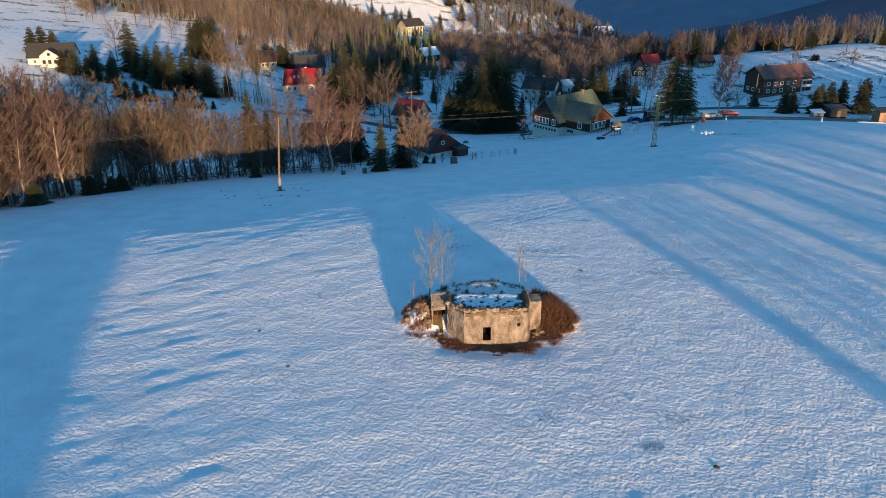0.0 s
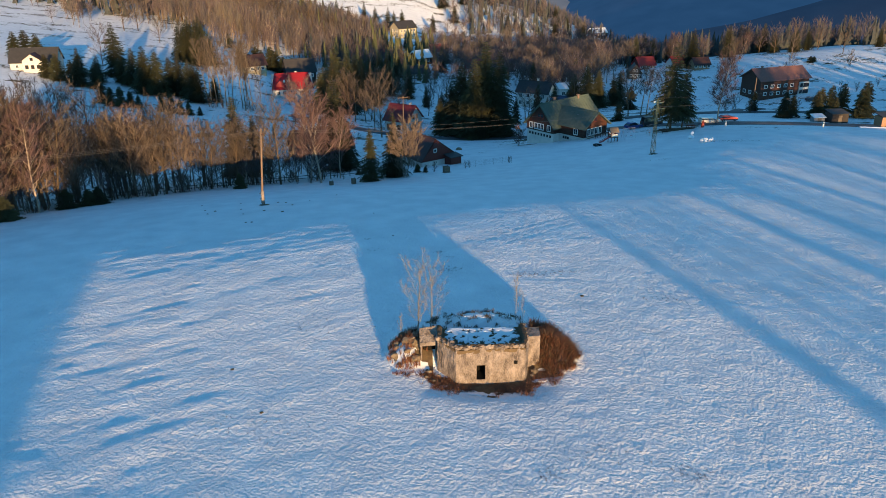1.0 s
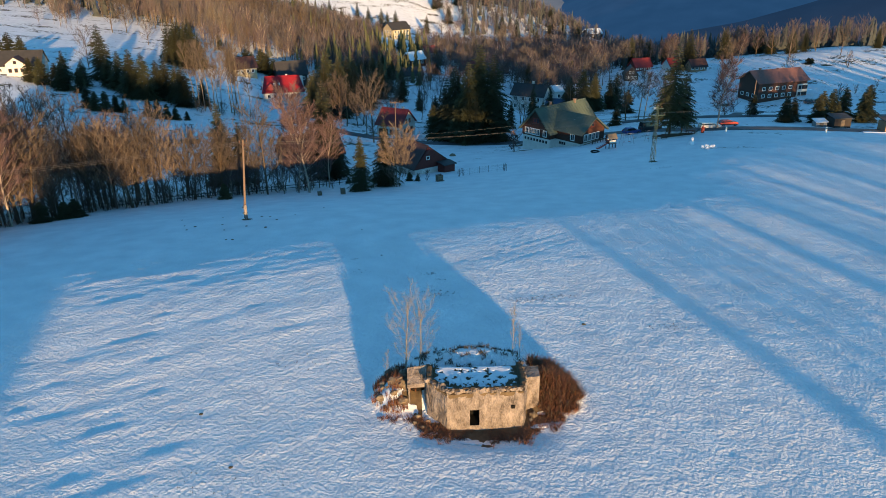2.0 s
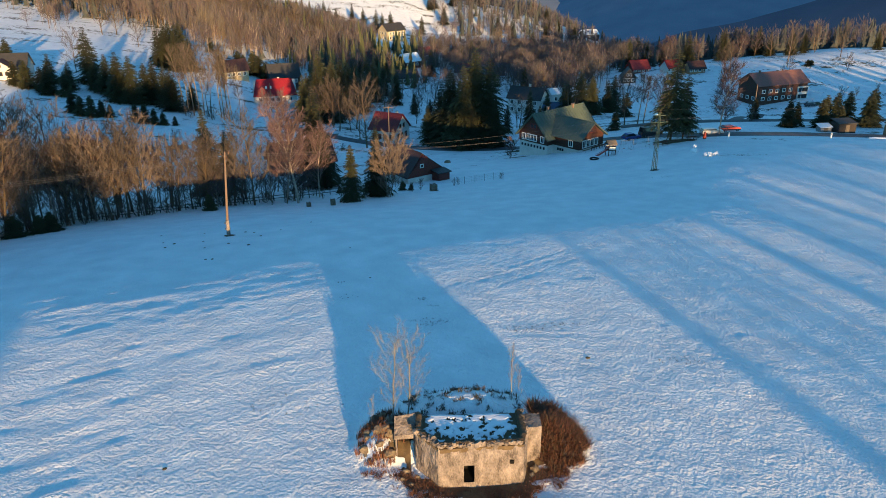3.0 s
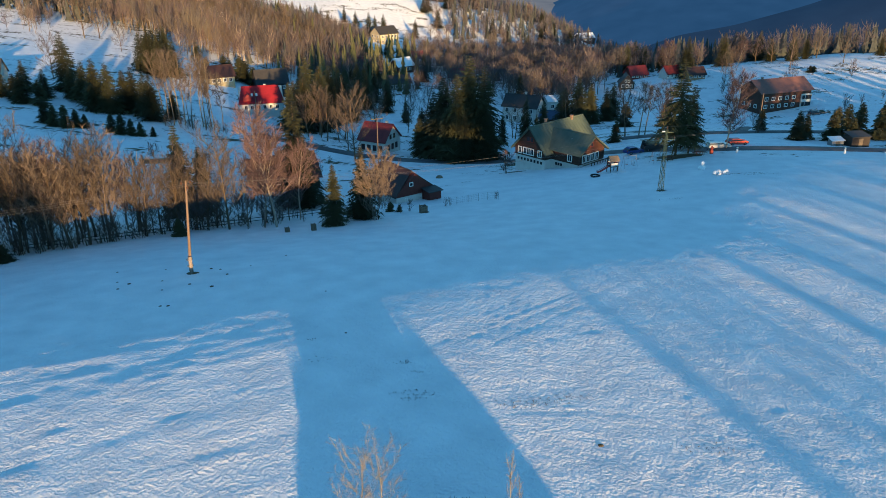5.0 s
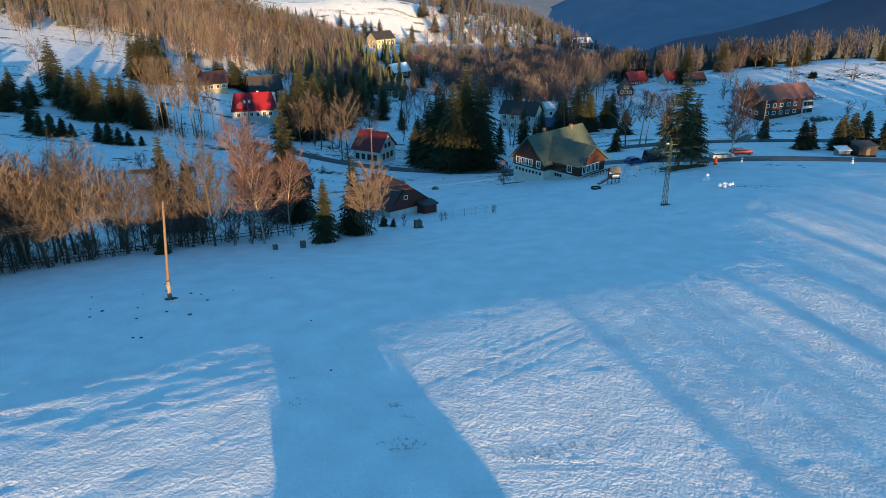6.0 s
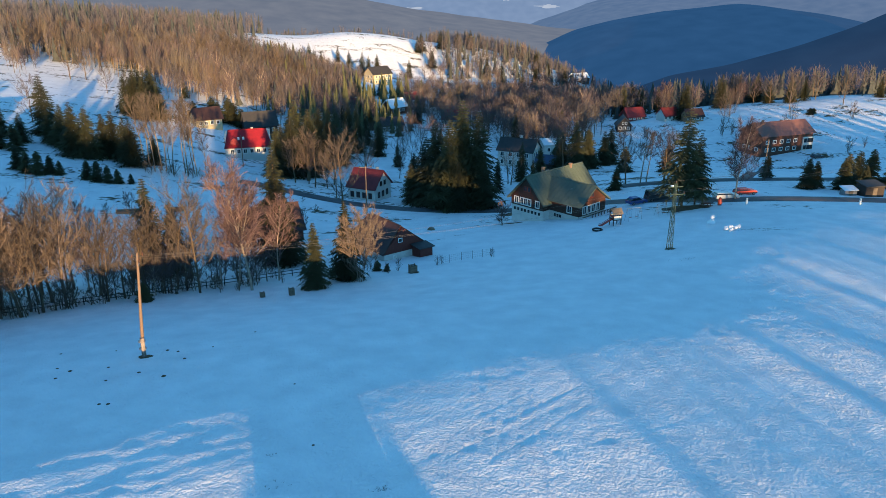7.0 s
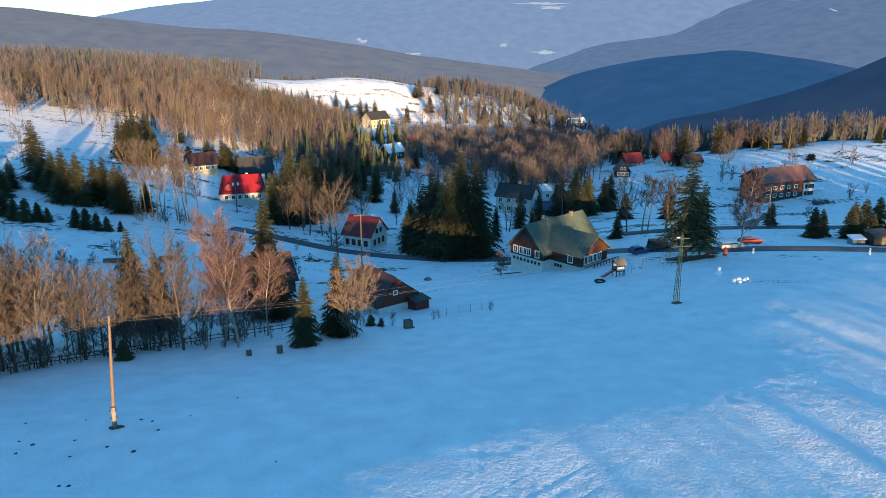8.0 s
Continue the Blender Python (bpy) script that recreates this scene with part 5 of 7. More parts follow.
strip("road", (140, 118.5), (58, 119.5), 3.6, ASPHALT, "cleared dark asphalt village road")
strip("road_verge", (58, 119.2), (36, 137), 5.0, ASPHALT, "cleared dark asphalt village road")
strip("road_1", (36, 137), (-6, 157), 3.6, ASPHALT, "cleared dark asphalt village road")
strip("road_2", (-6, 157), (-40, 172), 3.4, ASPHALT, "cleared dark asphalt village road")
strip("road_3", (50, 152), (120, 150), 3.2, ASPHALT, "cleared side road behind the trees")
strip("road_4", (78, 151), (118, 220), 3.0, ASPHALT, "drive up to the lodge")


def snow_bank(a, b, seed):
    (ax, ay), (bx, by) = a, b
    n = int(math.hypot(bx - ax, by - ay) / 0.7)
    dx, dy = (by - ay), -(bx - ax)
    q = math.hypot(dx, dy)
    dx, dy = dx / q, dy / q
    s = Shape()
    prof = ((-0.7, -0.1), (-0.35, 0.7), (0.0, 1.0), (0.4, 0.6), (0.8, -0.1))
    for i in range(n + 1):
        x, y = ax + (bx - ax) * i / n, ay + (by - ay) * i / n
        h = 0.12 + 0.2 * abs(noise.noise((x * 0.5, y * 0.5, seed)))
        for o, k in prof:
            px, py = x + dx * o, y + dy * o
            s.v.append((px, py, ground_z(px, py) + h * k + (0.04 if k > 0 else 0)))
    for i in range(n):
        for k in range(4):
            s.f.append((i * 5 + k, i * 5 + k + 1, i * 5 + k + 6, i * 5 + k + 5))
    return tagged(part("snow_bank", s, SNOWCAP, smooth=True), "ploughed ridge of snow along the road", "snow bank", kind="stuff")


snow_bank((132, 116.6), (92, 117.0), 1)


# ---- trees of the place ----
SP = ("spruce", "dark green spruce with drooping boughs in the snow")
BT = ("bare_tree", "leafless brown tree with a fine twiggy crown")
BI = ("birch", "leafless birch with a pale trunk and reddish twigs")


def trees(kind, rows, name, label, group, wide=1.0, category="tree"):
    for x, y, h in rows:
        plant(kind, x, y, h, name, label, category, group, wide)


# edge of the meadow
trees("bare0", ((-43.7, 73.7, 13.0), (-36.4, 80.3, 10.0)), *BT, "trees along the meadow")
trees("tan0", ((-42.0, 76.0, 12.0), (-47.5, 71.5, 12.5)), "bare_tree", "leafless tan-twigged tree lit by low sun", "trees along the meadow")
trees("bare2", ((-27.1, 81.5, 14.6), (-50.0, 70.0, 12.0), (-37.8, 78.5, 9.3)), *BT, "trees along the meadow", 0.85)
trees("bare1", ((-34.0, 80.5, 8.5), (-55.0, 68.0, 12.0), (-52, 76, 12.0)), *BT, "trees along the meadow")
trees("bare3", ((-45.5, 80.0, 12.0), (-58.5, 66.0, 11.0), (-40.5, 84, 10.5)), *BT, "trees along the meadow", 1.3)
trees("birch0", ((-20.3, 81.6, 17.2),), *BI, "birches by the meadow", 1.25)
trees("birch1", ((-22.3, 82.6, 13.5), (-17.8, 88.0, 12.5), (-26.0, 96.0, 13.5)), *BI, "birches by the meadow", 1.2)
trees("round_tan", ((-6.0, 83.6, 10.2),), "bare_tree", "spreading bare tree with pale forked trunk and tan twigs", "trees along the meadow", 1.05)
trees("spruce0", ((-11.8, 80.6, 9.4), (-37.1, 94.3, 15.3)), *SP, "spruces by the meadow")
trees("spruce1", ((-19.7, 101.0, 18.6), (-8.1, 85.8, 11.6)), *SP, "spruces by the meadow", 0.95)
trees("spruce2", ((-18.0, 98.0, 12.0), (-34.0, 95.0, 11.5)), *SP, "spruces by the meadow", 1.2)
trees("young1", ((-33.0, 77.4, 2.7), (-14.8, 92.0, 1.3), (-4.0, 90.5, 1.7), (-2.6, 89.6, 1.2)), "spruce", "small dark young spruce at the meadow edge", "young spruces", 1.6)
trees("bush0", ((-24.3, 80.9, 2.6), (-22.0, 81.5, 3.0), (-1.0, 89.2, 2.2), (-31.0, 82.0, 3.0), (-17.0, 86.0, 2.2), (-2.4, 88.0, 1.8)), "bush", "leafless shrub at the meadow edge", "shrubs along the meadow", 0.8, "bush")
HEDGE = ((-66, 38), (-59, 46), (-55, 56), (-48.5, 66), (-42, 73), (-35, 79.5), (-26, 83), (-16, 86))


def along_hedge(k, off):
    """A place on the line of the hedgerow, off metres behind it."""
    i = min(len(HEDGE) - 2, int(k * (len(HEDGE) - 1)))
    u = k * (len(HEDGE) - 1) - i
    (ax, ay), (bx, by) = HEDGE[i], HEDGE[i + 1]
    n = math.hypot(bx - ax, by - ay)
    return ax + (bx - ax) * u - (by - ay) / n * off, ay + (by - ay) * u + (bx - ax) / n * off


joined_wood(VEIL, 64, 41, lambda r: along_hedge(0.98 * r.random(), 0.6 + 9 * r.random()), 4.0, 7.0, "hedge_growth", "tangled leafless undergrowth in the hedgerow", (1.0, 1.5))
joined_wood(VEIL, 44, 42, lambda r: along_hedge(0.8 * r.random(), 6 + 18 * r.random()), 9.0, 13.0, "hedge_growth", "leafless crowns behind the hedgerow", (1.0, 1.4))
_r = random.Random(12)
for i in range(38):
    x, y = along_hedge((i + _r.random()) / 39, _r.uniform(0.3, 5.0))
    plant(f"bush{i % 3}", x, y, _r.uniform(1.6, 5.6), "bush", "tangled leafless shrub in the hedgerow", "bush", "shrubs along the meadow", 1.0)
for i in range(26):
    x, y = along_hedge((i + _r.random()) / 27, _r.uniform(0.2, 3.0))
    plant(f"bush{i % 3}", x, y, _r.uniform(2.0, 3.8), "bush", "tangled leafless shrub in the hedgerow", "bush", "shrubs along the meadow", 1.5)
for i in range(56):
    x, y = along_hedge(0.86 * (i % 28) / 28 if i < 34 else 0.55 * _r.random(), _r.uniform(1.0, 15.0))
    plant(("bare0", "bare1", "bare2", "bare3", "tan0", "birch1")[i % 6], x, y, _r.uniform(9.5, 14.5), *BT, "tree", "trees along the meadow", _r.uniform(1.05, 1.35))
for i, (x, y) in enumerate(((-70, 80), (-66, 84), (-74, 86), (-62, 79), (-68, 74), (-77, 80), (-60, 88), (-72, 92))):
    plant(("bare0", "bare2", "bare1")[i % 3], x, y, 14.0 + (i * 5) % 4, *BT, "tree", "trees along the meadow", 1.15)
for i in range(10):
    x, y = along_hedge(0.34 * i / 10 + 0.02, _r.uniform(2.0, 8.0))
    plant(("bare1", "bare3", "bare0", "birch1")[i % 4], x, y, _r.uniform(15.0, 18.0), *BT, "tree", "trees along the meadow", _r.uniform(0.9, 1.1))
for x, y, h in ((-56.3, 50.5, 3.4), (-53.0, 60.0, 3.0), (-51.0, 62.5, 2.6), (-50.0, 63.5, 2.8)):
    plant("young1", x, y, h, "spruce", "dark bushy young spruce at the meadow edge", "tree", "young spruces", 1.9)
trees("birch2", ((-55.8, 57.8, 15.0), (-58.5, 52.0, 13.0)), *BI, "birches by the meadow", 1.2)
trees("young2", ((-130.5, 214.0, 9.0), (-127.5, 215.0, 8.0), (-133, 212, 8.5), (-113, 188, 7), (-109, 186, 8), (-104, 184, 7), (-101, 181, 8), (-96, 180, 7)), *SP, "spruces by the chalet", 1.5)
trees("pinkbush", ((19.0, 123.6, 5.2), (-62, 130, 4), (-55, 138, 4), (-59, 127, 3.5), (-48, 118, 2.6)), "bush", "reddish leafless bush in the snow", "reddish bushes", 1.0, "bush")

# round the guest house and the road
trees("tall_spruce", ((50.2, 116.0, 18.6), (53.2, 117.4, 13.5)), "spruce", "tall old spruce beside the road", "old spruces", 1.12)
trees("young1", ((47.8, 149.0, 5.2), (72.0, 184.0, 8.0), (61.0, 186.0, 7.5)), *SP, "spruces by the road", 1.2)
trees("birch2", ((61.7, 119.8, 15.2),), "birch", "leafless birch beside the parked cars", "birches by the road", 1.35)
trees("slim0", ((54.6, 153.0, 14.0), (57.0, 156.0, 13.0), (59.5, 152.0, 12.0)), *BT, "trees behind the guest house", 1.7)
trees("bare3", ((52.5, 157.0, 12.0), (62.0, 158.0, 12.0)), *BT, "trees behind the guest house", 1.1)
trees("spruce1", ((8.0, 158.5, 20.0), (13.8, 155.0, 25.1)), *SP, "dark spruces behind the barn", 1.15)
trees("spruce3", ((10.8, 152.8, 21.1), (17.2, 152.0, 22.5), (5.8, 162.0, 16.6), (14.5, 162.0, 23.0)), *SP, "dark spruces behind the barn", 1.15)
trees("spruce2", ((12.5, 149.2, 11.5), (18.0, 148.8, 12.2), (8.4, 153.0, 12.8), (2.2, 163.0, 10.2), (4.0, 166.0, 9.6)), *SP, "dark spruces behind the barn", 1.4)
trees("bare2", ((-13.3, 152.9, 16.0), (-10.0, 190.0, 12.0)), *BT, "village trees", 0.9)
trees("spruce0", ((-29.4, 191.2, 16.8), (-26.0, 231.0, 16.5), (-33.0, 197.0, 14.0), (-21.0, 236.0, 12.5)), *SP, "spruces by the red-roofed cottage", 1.5)
trees("spruce2", ((-18.4, 261.0, 14.0), (-31.0, 205.0, 15.5), (-23.0, 226.0, 13.0), (-18.0, 215.0, 10.0)), *SP, "spruces by the red-roofed cottage", 1.4)
trees("bare1", ((-25.0, 186.0, 13.0), (-27.5, 181.0, 11.0), (-19.0, 178.0, 9.5)), *BT, "village trees", 1.1)
trees("spruce4", ((6.0, 172.0, 8.5), (9.0, 178.0, 9.0), (3.5, 185.0, 9.5), (54.0, 213.0, 9.8), (58.0, 216.0, 12.0), (62.5, 213.0, 11.0), (66.0, 218.0, 12.5), (50.0, 222.0, 9.0)), *SP, "village spruces", 1.35)
trees("young2", ((83.9, 135.1, 6.6), (86.5, 136.5, 6.0), (84.7, 153.9, 5.8), (91.0, 134.0, 7.0), (93.5, 137.0, 7.6), (97.0, 139.0, 8.0), (100.5, 140.0, 8.4), (104.0, 137.0, 8.8), (95.0, 133.0, 5.5), (107.0, 141.0, 9.0)), *SP, "spruces by the road", 1.25)
trees("bush1", ((82.0, 150.0, 4.0), (108.0, 220.0, 6.0), (112, 214, 5.0), (120, 200, 4.5), (78, 156, 4)), "bush", "leafless shrub on the snowy slope", "slope shrubs", 1.0, "bush")
trees("spruce3", ((-84, 244, 14.5), (-88, 247, 16.0), (-91.5, 250, 15.0), (-80.5, 248, 13.0), (-86, 252, 15.5)), "spruce", "olive-lit spruces in a tight clump on the slope", "spruce clump on the slope", 1.2)
trees("spruce0", ((50.0, 198.0, 14.8), (54.5, 201.0, 12.5), (46.5, 200.0, 11.5)), *SP, "spruces behind the guest house", 1.35)
trees("spruce1", ((-30.0, 204.0, 20.5), (-26.5, 207.0, 18.0)), *SP, "spruces by the red-roofed cottage", 1.25)
# right-hand slope
trees("tan0", ((159.3, 288.7, 15.5), (109.0, 292.0, 13.0)), "bare_tree", "leafless tree with a golden-brown crown on the slope", "slope trees", 0.75)
trees("bare0", ((182.0, 289.2, 14.4), (147.0, 262.0, 9.0), (126.0, 274.0, 11.0), (131, 281, 12.0)), *BT, "slope trees", 0.9)
trees("birch1", ((107.4, 293.6, 14.6), (138.0, 292.0, 12.0)), *BI, "slope trees", 1.3)
trees("spruce1", ((115.9, 290.0, 17.0), (97, 312, 15.0), (204, 300, 9.0)), *SP, "slope spruces", 1.1)
trees("bush2", ((174.4, 268.3, 7.4), (146.0, 266.0, 5.5), (151, 230, 6.5), (160, 236, 4.0), (170, 240, 3.5), (120.5, 262.0, 7.0), (124.5, 263.0, 6.0)), "bush", "leafless bush on the snowy slope", "slope shrubs", 0.8, "bush")
trees("young1", ((163.2, 279.7, 2.6), (165.0, 280.4, 2.2)), "spruce", "low dark juniper on the snowy slope", "slope shrubs", 2.4, "bush")

# left-hand slope
trees("spruce0", ((-97.9, 202.4, 17.0), (-82.1, 181.0, 14.0), (-73.5, 184.0, 12.5)), *SP, "spruces on the slope", 1.35)
trees("spruce1", ((-78.7, 181.0, 13.2), (-76.5, 185.8, 11.0), (-88.5, 190.0, 11.5)), *SP, "spruces on the slope", 1.4)
trees("spruce3", ((-66.8, 176.8, 12.0), (-70.0, 182.0, 11.5), (-84.5, 186.0, 10.5), (-93.0, 193.0, 9.0), (-63.0, 182.0, 8.0), (-99.0, 190.0, 8.0), (-106.0, 194.0, 9.0)), *SP, "spruces on the slope", 1.4)
trees("young0", ((-68.2, 157.3, 4.8), (-65.8, 157.0, 4.0), (-70.8, 158.4, 4.4), (-63.6, 156.8, 3.4), (-61.0, 157.5, 2.4), (-81.8, 159.6, 5.4), (-79.6, 160.4, 4.4), (-84.5, 160.0, 5.0), (-77.5, 160.2, 3.4), (-87.5, 162.5, 5.6)), "spruce", "young dark spruce on the snowy slope", "young spruces", 1.5)
trees("bare0", ((-109.8, 283.0, 10.0), (-107.2, 215.0, 12.5), (-131.9, 306.0, 17.0), (-127, 309, 15.0)), *BT, "trees on the slope", 1.0)
trees("spruce2", ((-91.7, 263.8, 14.5), (-88.0, 266.0, 13.0), (-95.0, 268.0, 12.0), (-90.0, 271.0, 14.0), (-84.0, 292.9, 8.0)), *SP, "spruces on the slope", 1.45)
trees("young0", ((-72.8, 260.6, 6.0), (-64.7, 262.1, 7.4), (-59.6, 265.3, 8.0), (-67.5, 266.0, 7.6), (-62.5, 270.0, 8.4), (-56.5, 263.0, 7.0)), *SP, "clipped spruces by the dark house", 1.7)
_r = random.Random(33)
for i in range(12):
    plant(f"slim{i % 3}", -64 + i * 1.4 + _r.uniform(-1, 1), 171 + _r.uniform(0, 10), _r.uniform(13, 20), "bare_tree", "tall slim leafless tree with a pale trunk", "tree", "grove on the slope", 1.1)
for i in range(9):
    plant(f"bush{i % 3}", -62 + i * 1.9, 169 + _r.uniform(0, 7), _r.uniform(2.5, 4.5), "bush", "leafless undergrowth shrub in the grove", "bush", "grove undergrowth", 1.0)


def scatter(kinds, count, seed, x_of, lo, hi, name, label, group, wide=(0.9, 1.3), keep=None):
    """Trees spread over a stretch of the plan."""
    rnd = random.Random(seed)
    done = 0
    while done < count:
        x, y = x_of(rnd)
        if keep and not keep(x, y):
            continue
        plant(rnd.choice(kinds), x, y, rnd.uniform(lo, hi), name, label, "tree", group, rnd.uniform(*wide))
        done += 1


# bare woods on the left slope, in the village and towards the valley mouth
hill_wood = lambda r: (lambda k: (-175 + 125 * k + r.uniform(-6, 6), 330 + 35 * k + 30 * r.random()))(r.random())
scatter(("slim0", "slim1", "slim2", "far2", "far1"), 66, 1, hill_wood, 12, 19, *BT, "bare woods on the slope", (1.1, 1.7))
FARWOOD = ("bare_wood", "leafless brown trees filling the village valley", (0.9, 1.3))
open_view = lambda x, y: y < 330 or abs(x + 12.0 * (y + 7) / 485) > 10
joined_wood(VEIL, 120, 2, lambda r: (r.uniform(-62, -8), r.uniform(290, 470)), 8, 13, *FARWOOD, open_view)
joined_wood(VEIL, 210, 3, lambda r: (r.uniform(-5, 80), r.uniform(255, 455)), 8, 13, *FARWOOD, lambda x, y: x > (y - 255) * 0.02 + 2)
joined_wood(VEIL, 170, 4, lambda r: (r.uniform(40, 108), r.uniform(235, 345)), 10, 15, *FARWOOD, lambda x, y: not (80 < x < 102 and y < 302) and x < 30 + (y - 190) * 0.55)
joined_wood(VEIL, 130, 31, lambda r: (r.uniform(60, 130), r.uniform(345, 470)), 9, 14, *FARWOOD)
joined_wood(VEIL, 90, 32, lambda r: (r.uniform(-78, 45), r.uniform(405, 500)), 8, 12, *FARWOOD, open_view)
# edge of the wood above the snowy slope: pale stems in front, crowns behind
slope_edge = lambda r, near, deep: (lambda k, o: (-196 + 122 * k + 0.55 * o, 378 - 94 * k + 0.83 * o))(r.random(), near + deep * r.random() ** 1.4)
joined_wood(("stem0", "stem1", "stem2"), 120, 33, lambda r: slope_edge(r, 2, 26), 12, 18, "bare_wood", "pale-stemmed leafless birches at the edge of the wood", (1.0, 1.4))
joined_wood(VEIL, 260, 34, lambda r: slope_edge(r, 8, 95), 10, 15, *FARWOOD)
joined_wood(("stem0", "stem1", "veil0", "veil4"), 120, 35, lambda r: (r.uniform(-92, -44), r.uniform(284, 400)), 9, 15, *FARWOOD)
joined_wood(("veil1", "veil3", "stem1"), 12, 36, lambda r: (-152 + r.gauss(0, 5), 312 + r.gauss(0, 6)), 7, 12, "bare_wood", "clump of leafless trees on the snowy slope", (0.9, 1.2))
scatter(("spruce0", "spruce1", "spruce2"), 20, 5, lambda r: (r.uniform(-28, 70), r.uniform(270, 440)), 7, 13, *SP, "village spruces", (1.1, 1.5))
for x, y, h in ((-23.3, 505, 16), (-19.5, 512, 13), (-13.8, 512, 14.5), (-33, 520, 14), (-50, 500, 14), (-56, 512, 13), (8, 520, 13), (-42, 540, 11), (-62, 540, 12)):
    plant("spruce2", x, y, h, *SP, "tree", "spruces below the hill", 1.3)
joined_wood(("veil0", "veil1", "veil4", "spruce1"), 70, 6, lambda r: (r.uniform(15, 130), r.uniform(480, 600)), 10, 16, "bare_wood", "leafless trees at the valley mouth", (1.1, 1.5))
joined_wood(("veil0", "veil3", "spruce1", "veil2", "spruce3"), 34, 7, lambda r: (lambda k: (98 + 130 * k, 306 + r.uniform(0, 34)))(r.random()), 10, 15, "bare_wood", "leafless trees at the valley mouth", (1.0, 1.4))

for i, (x, y, h) in enumerate(((-33, 188, 14), (-26, 194, 15), (-24, 201, 13), (-22, 208, 12), (-29, 222, 15), (-24, 240, 14), (-31, 236, 13), (-17, 226, 12), (-14, 241, 13), (-12, 256, 12), (-22, 250, 14), (-36, 232, 12), (-16, 268, 13), (-7, 250, 11))):
    plant(f"spruce{i % 5}", x, y, h, *SP, "tree", "village spruces", 1.15)
near_village = lambda r: (r.uniform(-32, 60), r.uniform(172, 262))
clear = lambda x, y: not (-16 < x < 4 and y < 182) and not (26 < x < 50 and 196 < y < 226) and not (44 < x < 62 and 225 < y < 250) and not (x > 48 and y < 205)
scatter(("far0", "far1", "far3", "bare1"), 40, 8, near_village, 7, 13, *BT, "village trees", (1.0, 1.4), clear)
scatter(("spruce0", "spruce2", "spruce4"), 16, 9, near_village, 7, 13, *SP, "village spruces", (0.95, 1.2), clear)


# far woods, one sheet of trees each
def forest(name, label, count, seed, place, conifers, lo, hi, mats):
    rnd = random.Random(seed)
    dark, bare = Shape(), Shape()
    for _ in range(count):
        x, y = place(rnd)
        z, h = ground_z(x, y) - 0.3, rnd.uniform(lo, hi)
        if rnd.random() < conifers:
            r = h * rnd.uniform(0.15, 0.21)
            for k in range(5):
                z0, z1 = z + h * (0.08 + 0.17 * k), z + h * (0.34 + 0.17 * k)
                rr = r * (1 - 0.17 * k)
                t = rnd.random() * 6.28
                n = 6
                v = [(x + rr * rnd.uniform(0.6, 1.15) * math.cos(t + 6.283 * i / n), y + rr * rnd.uniform(0.6, 1.15) * math.sin(t + 6.283 * i / n), z0 - rnd.uniform(0, 0.06) * h) for i in range(n)] + [(x, y, z1)]
                dark.add(v, [(i, (i + 1) % n, n) for i in range(n)])
        else:
            base = Vector((x, y, z))
            bare.sliver(base, base + Vector((rnd.uniform(-0.4, 0.4), rnd.uniform(-0.4, 0.4), h)), 0.2, Vector((1, 0, 0)))
            wide = h * rnd.uniform(0.16, 0.27)
            for _k in range(50):
                a, u, q = rnd.random() * 6.283, rnd.uniform(-1, 1), rnd.random() ** 0.45
                w = math.sqrt(1 - u * u) * wide * q
                d = Vector((math.cos(a) * 0.45, math.sin(a) * 0.45, rnd.uniform(0.4, 1.1))).normalized() * h * rnd.uniform(0.05, 0.11)
                p = base + Vector((math.cos(a) * w, math.sin(a) * w, h * (0.64 + 0.33 * u * q)))
                bare.sliver(p - d, p + d, rnd.uniform(0.08, 0.14), Vector((-math.sin(a), math.cos(a), 0)))
    for s, m, what in ((dark, mats[0], "conifer"), (bare, mats[1], "leafless")):
        if s.v:
            tagged(part(name, s, m), f"{what} {label}", "forest", kind="stuff")


# far foliage: haze is put into the greyer, bluer base colours
HAZE_GREEN = mat("hazed_needles", (0.066, 0.070, 0.062), 0.9, (0.042, 0.050, 0.050), 0.03, 0.3, world_space=True)
HAZE_TWIG = mat("hazed_twigs", (0.120, 0.104, 0.108), 0.9, (0.086, 0.077, 0.084), 0.03, 0.3, world_space=True)
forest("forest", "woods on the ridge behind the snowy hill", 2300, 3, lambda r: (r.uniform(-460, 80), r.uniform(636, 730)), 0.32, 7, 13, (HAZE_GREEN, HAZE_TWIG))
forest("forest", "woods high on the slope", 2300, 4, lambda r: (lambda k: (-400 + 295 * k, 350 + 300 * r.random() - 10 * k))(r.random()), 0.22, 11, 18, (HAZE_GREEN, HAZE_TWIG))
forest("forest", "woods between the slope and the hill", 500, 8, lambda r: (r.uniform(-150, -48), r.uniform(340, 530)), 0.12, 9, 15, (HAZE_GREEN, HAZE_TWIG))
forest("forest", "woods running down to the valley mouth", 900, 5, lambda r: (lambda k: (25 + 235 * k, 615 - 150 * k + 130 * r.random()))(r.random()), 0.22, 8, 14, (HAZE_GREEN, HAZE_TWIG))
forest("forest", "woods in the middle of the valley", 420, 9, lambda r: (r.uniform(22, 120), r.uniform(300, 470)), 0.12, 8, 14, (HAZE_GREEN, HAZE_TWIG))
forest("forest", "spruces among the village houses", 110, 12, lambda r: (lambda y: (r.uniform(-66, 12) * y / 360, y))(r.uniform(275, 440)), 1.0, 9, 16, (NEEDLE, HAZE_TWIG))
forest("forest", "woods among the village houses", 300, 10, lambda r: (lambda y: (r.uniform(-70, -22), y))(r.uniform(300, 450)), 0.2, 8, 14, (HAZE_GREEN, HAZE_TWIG))
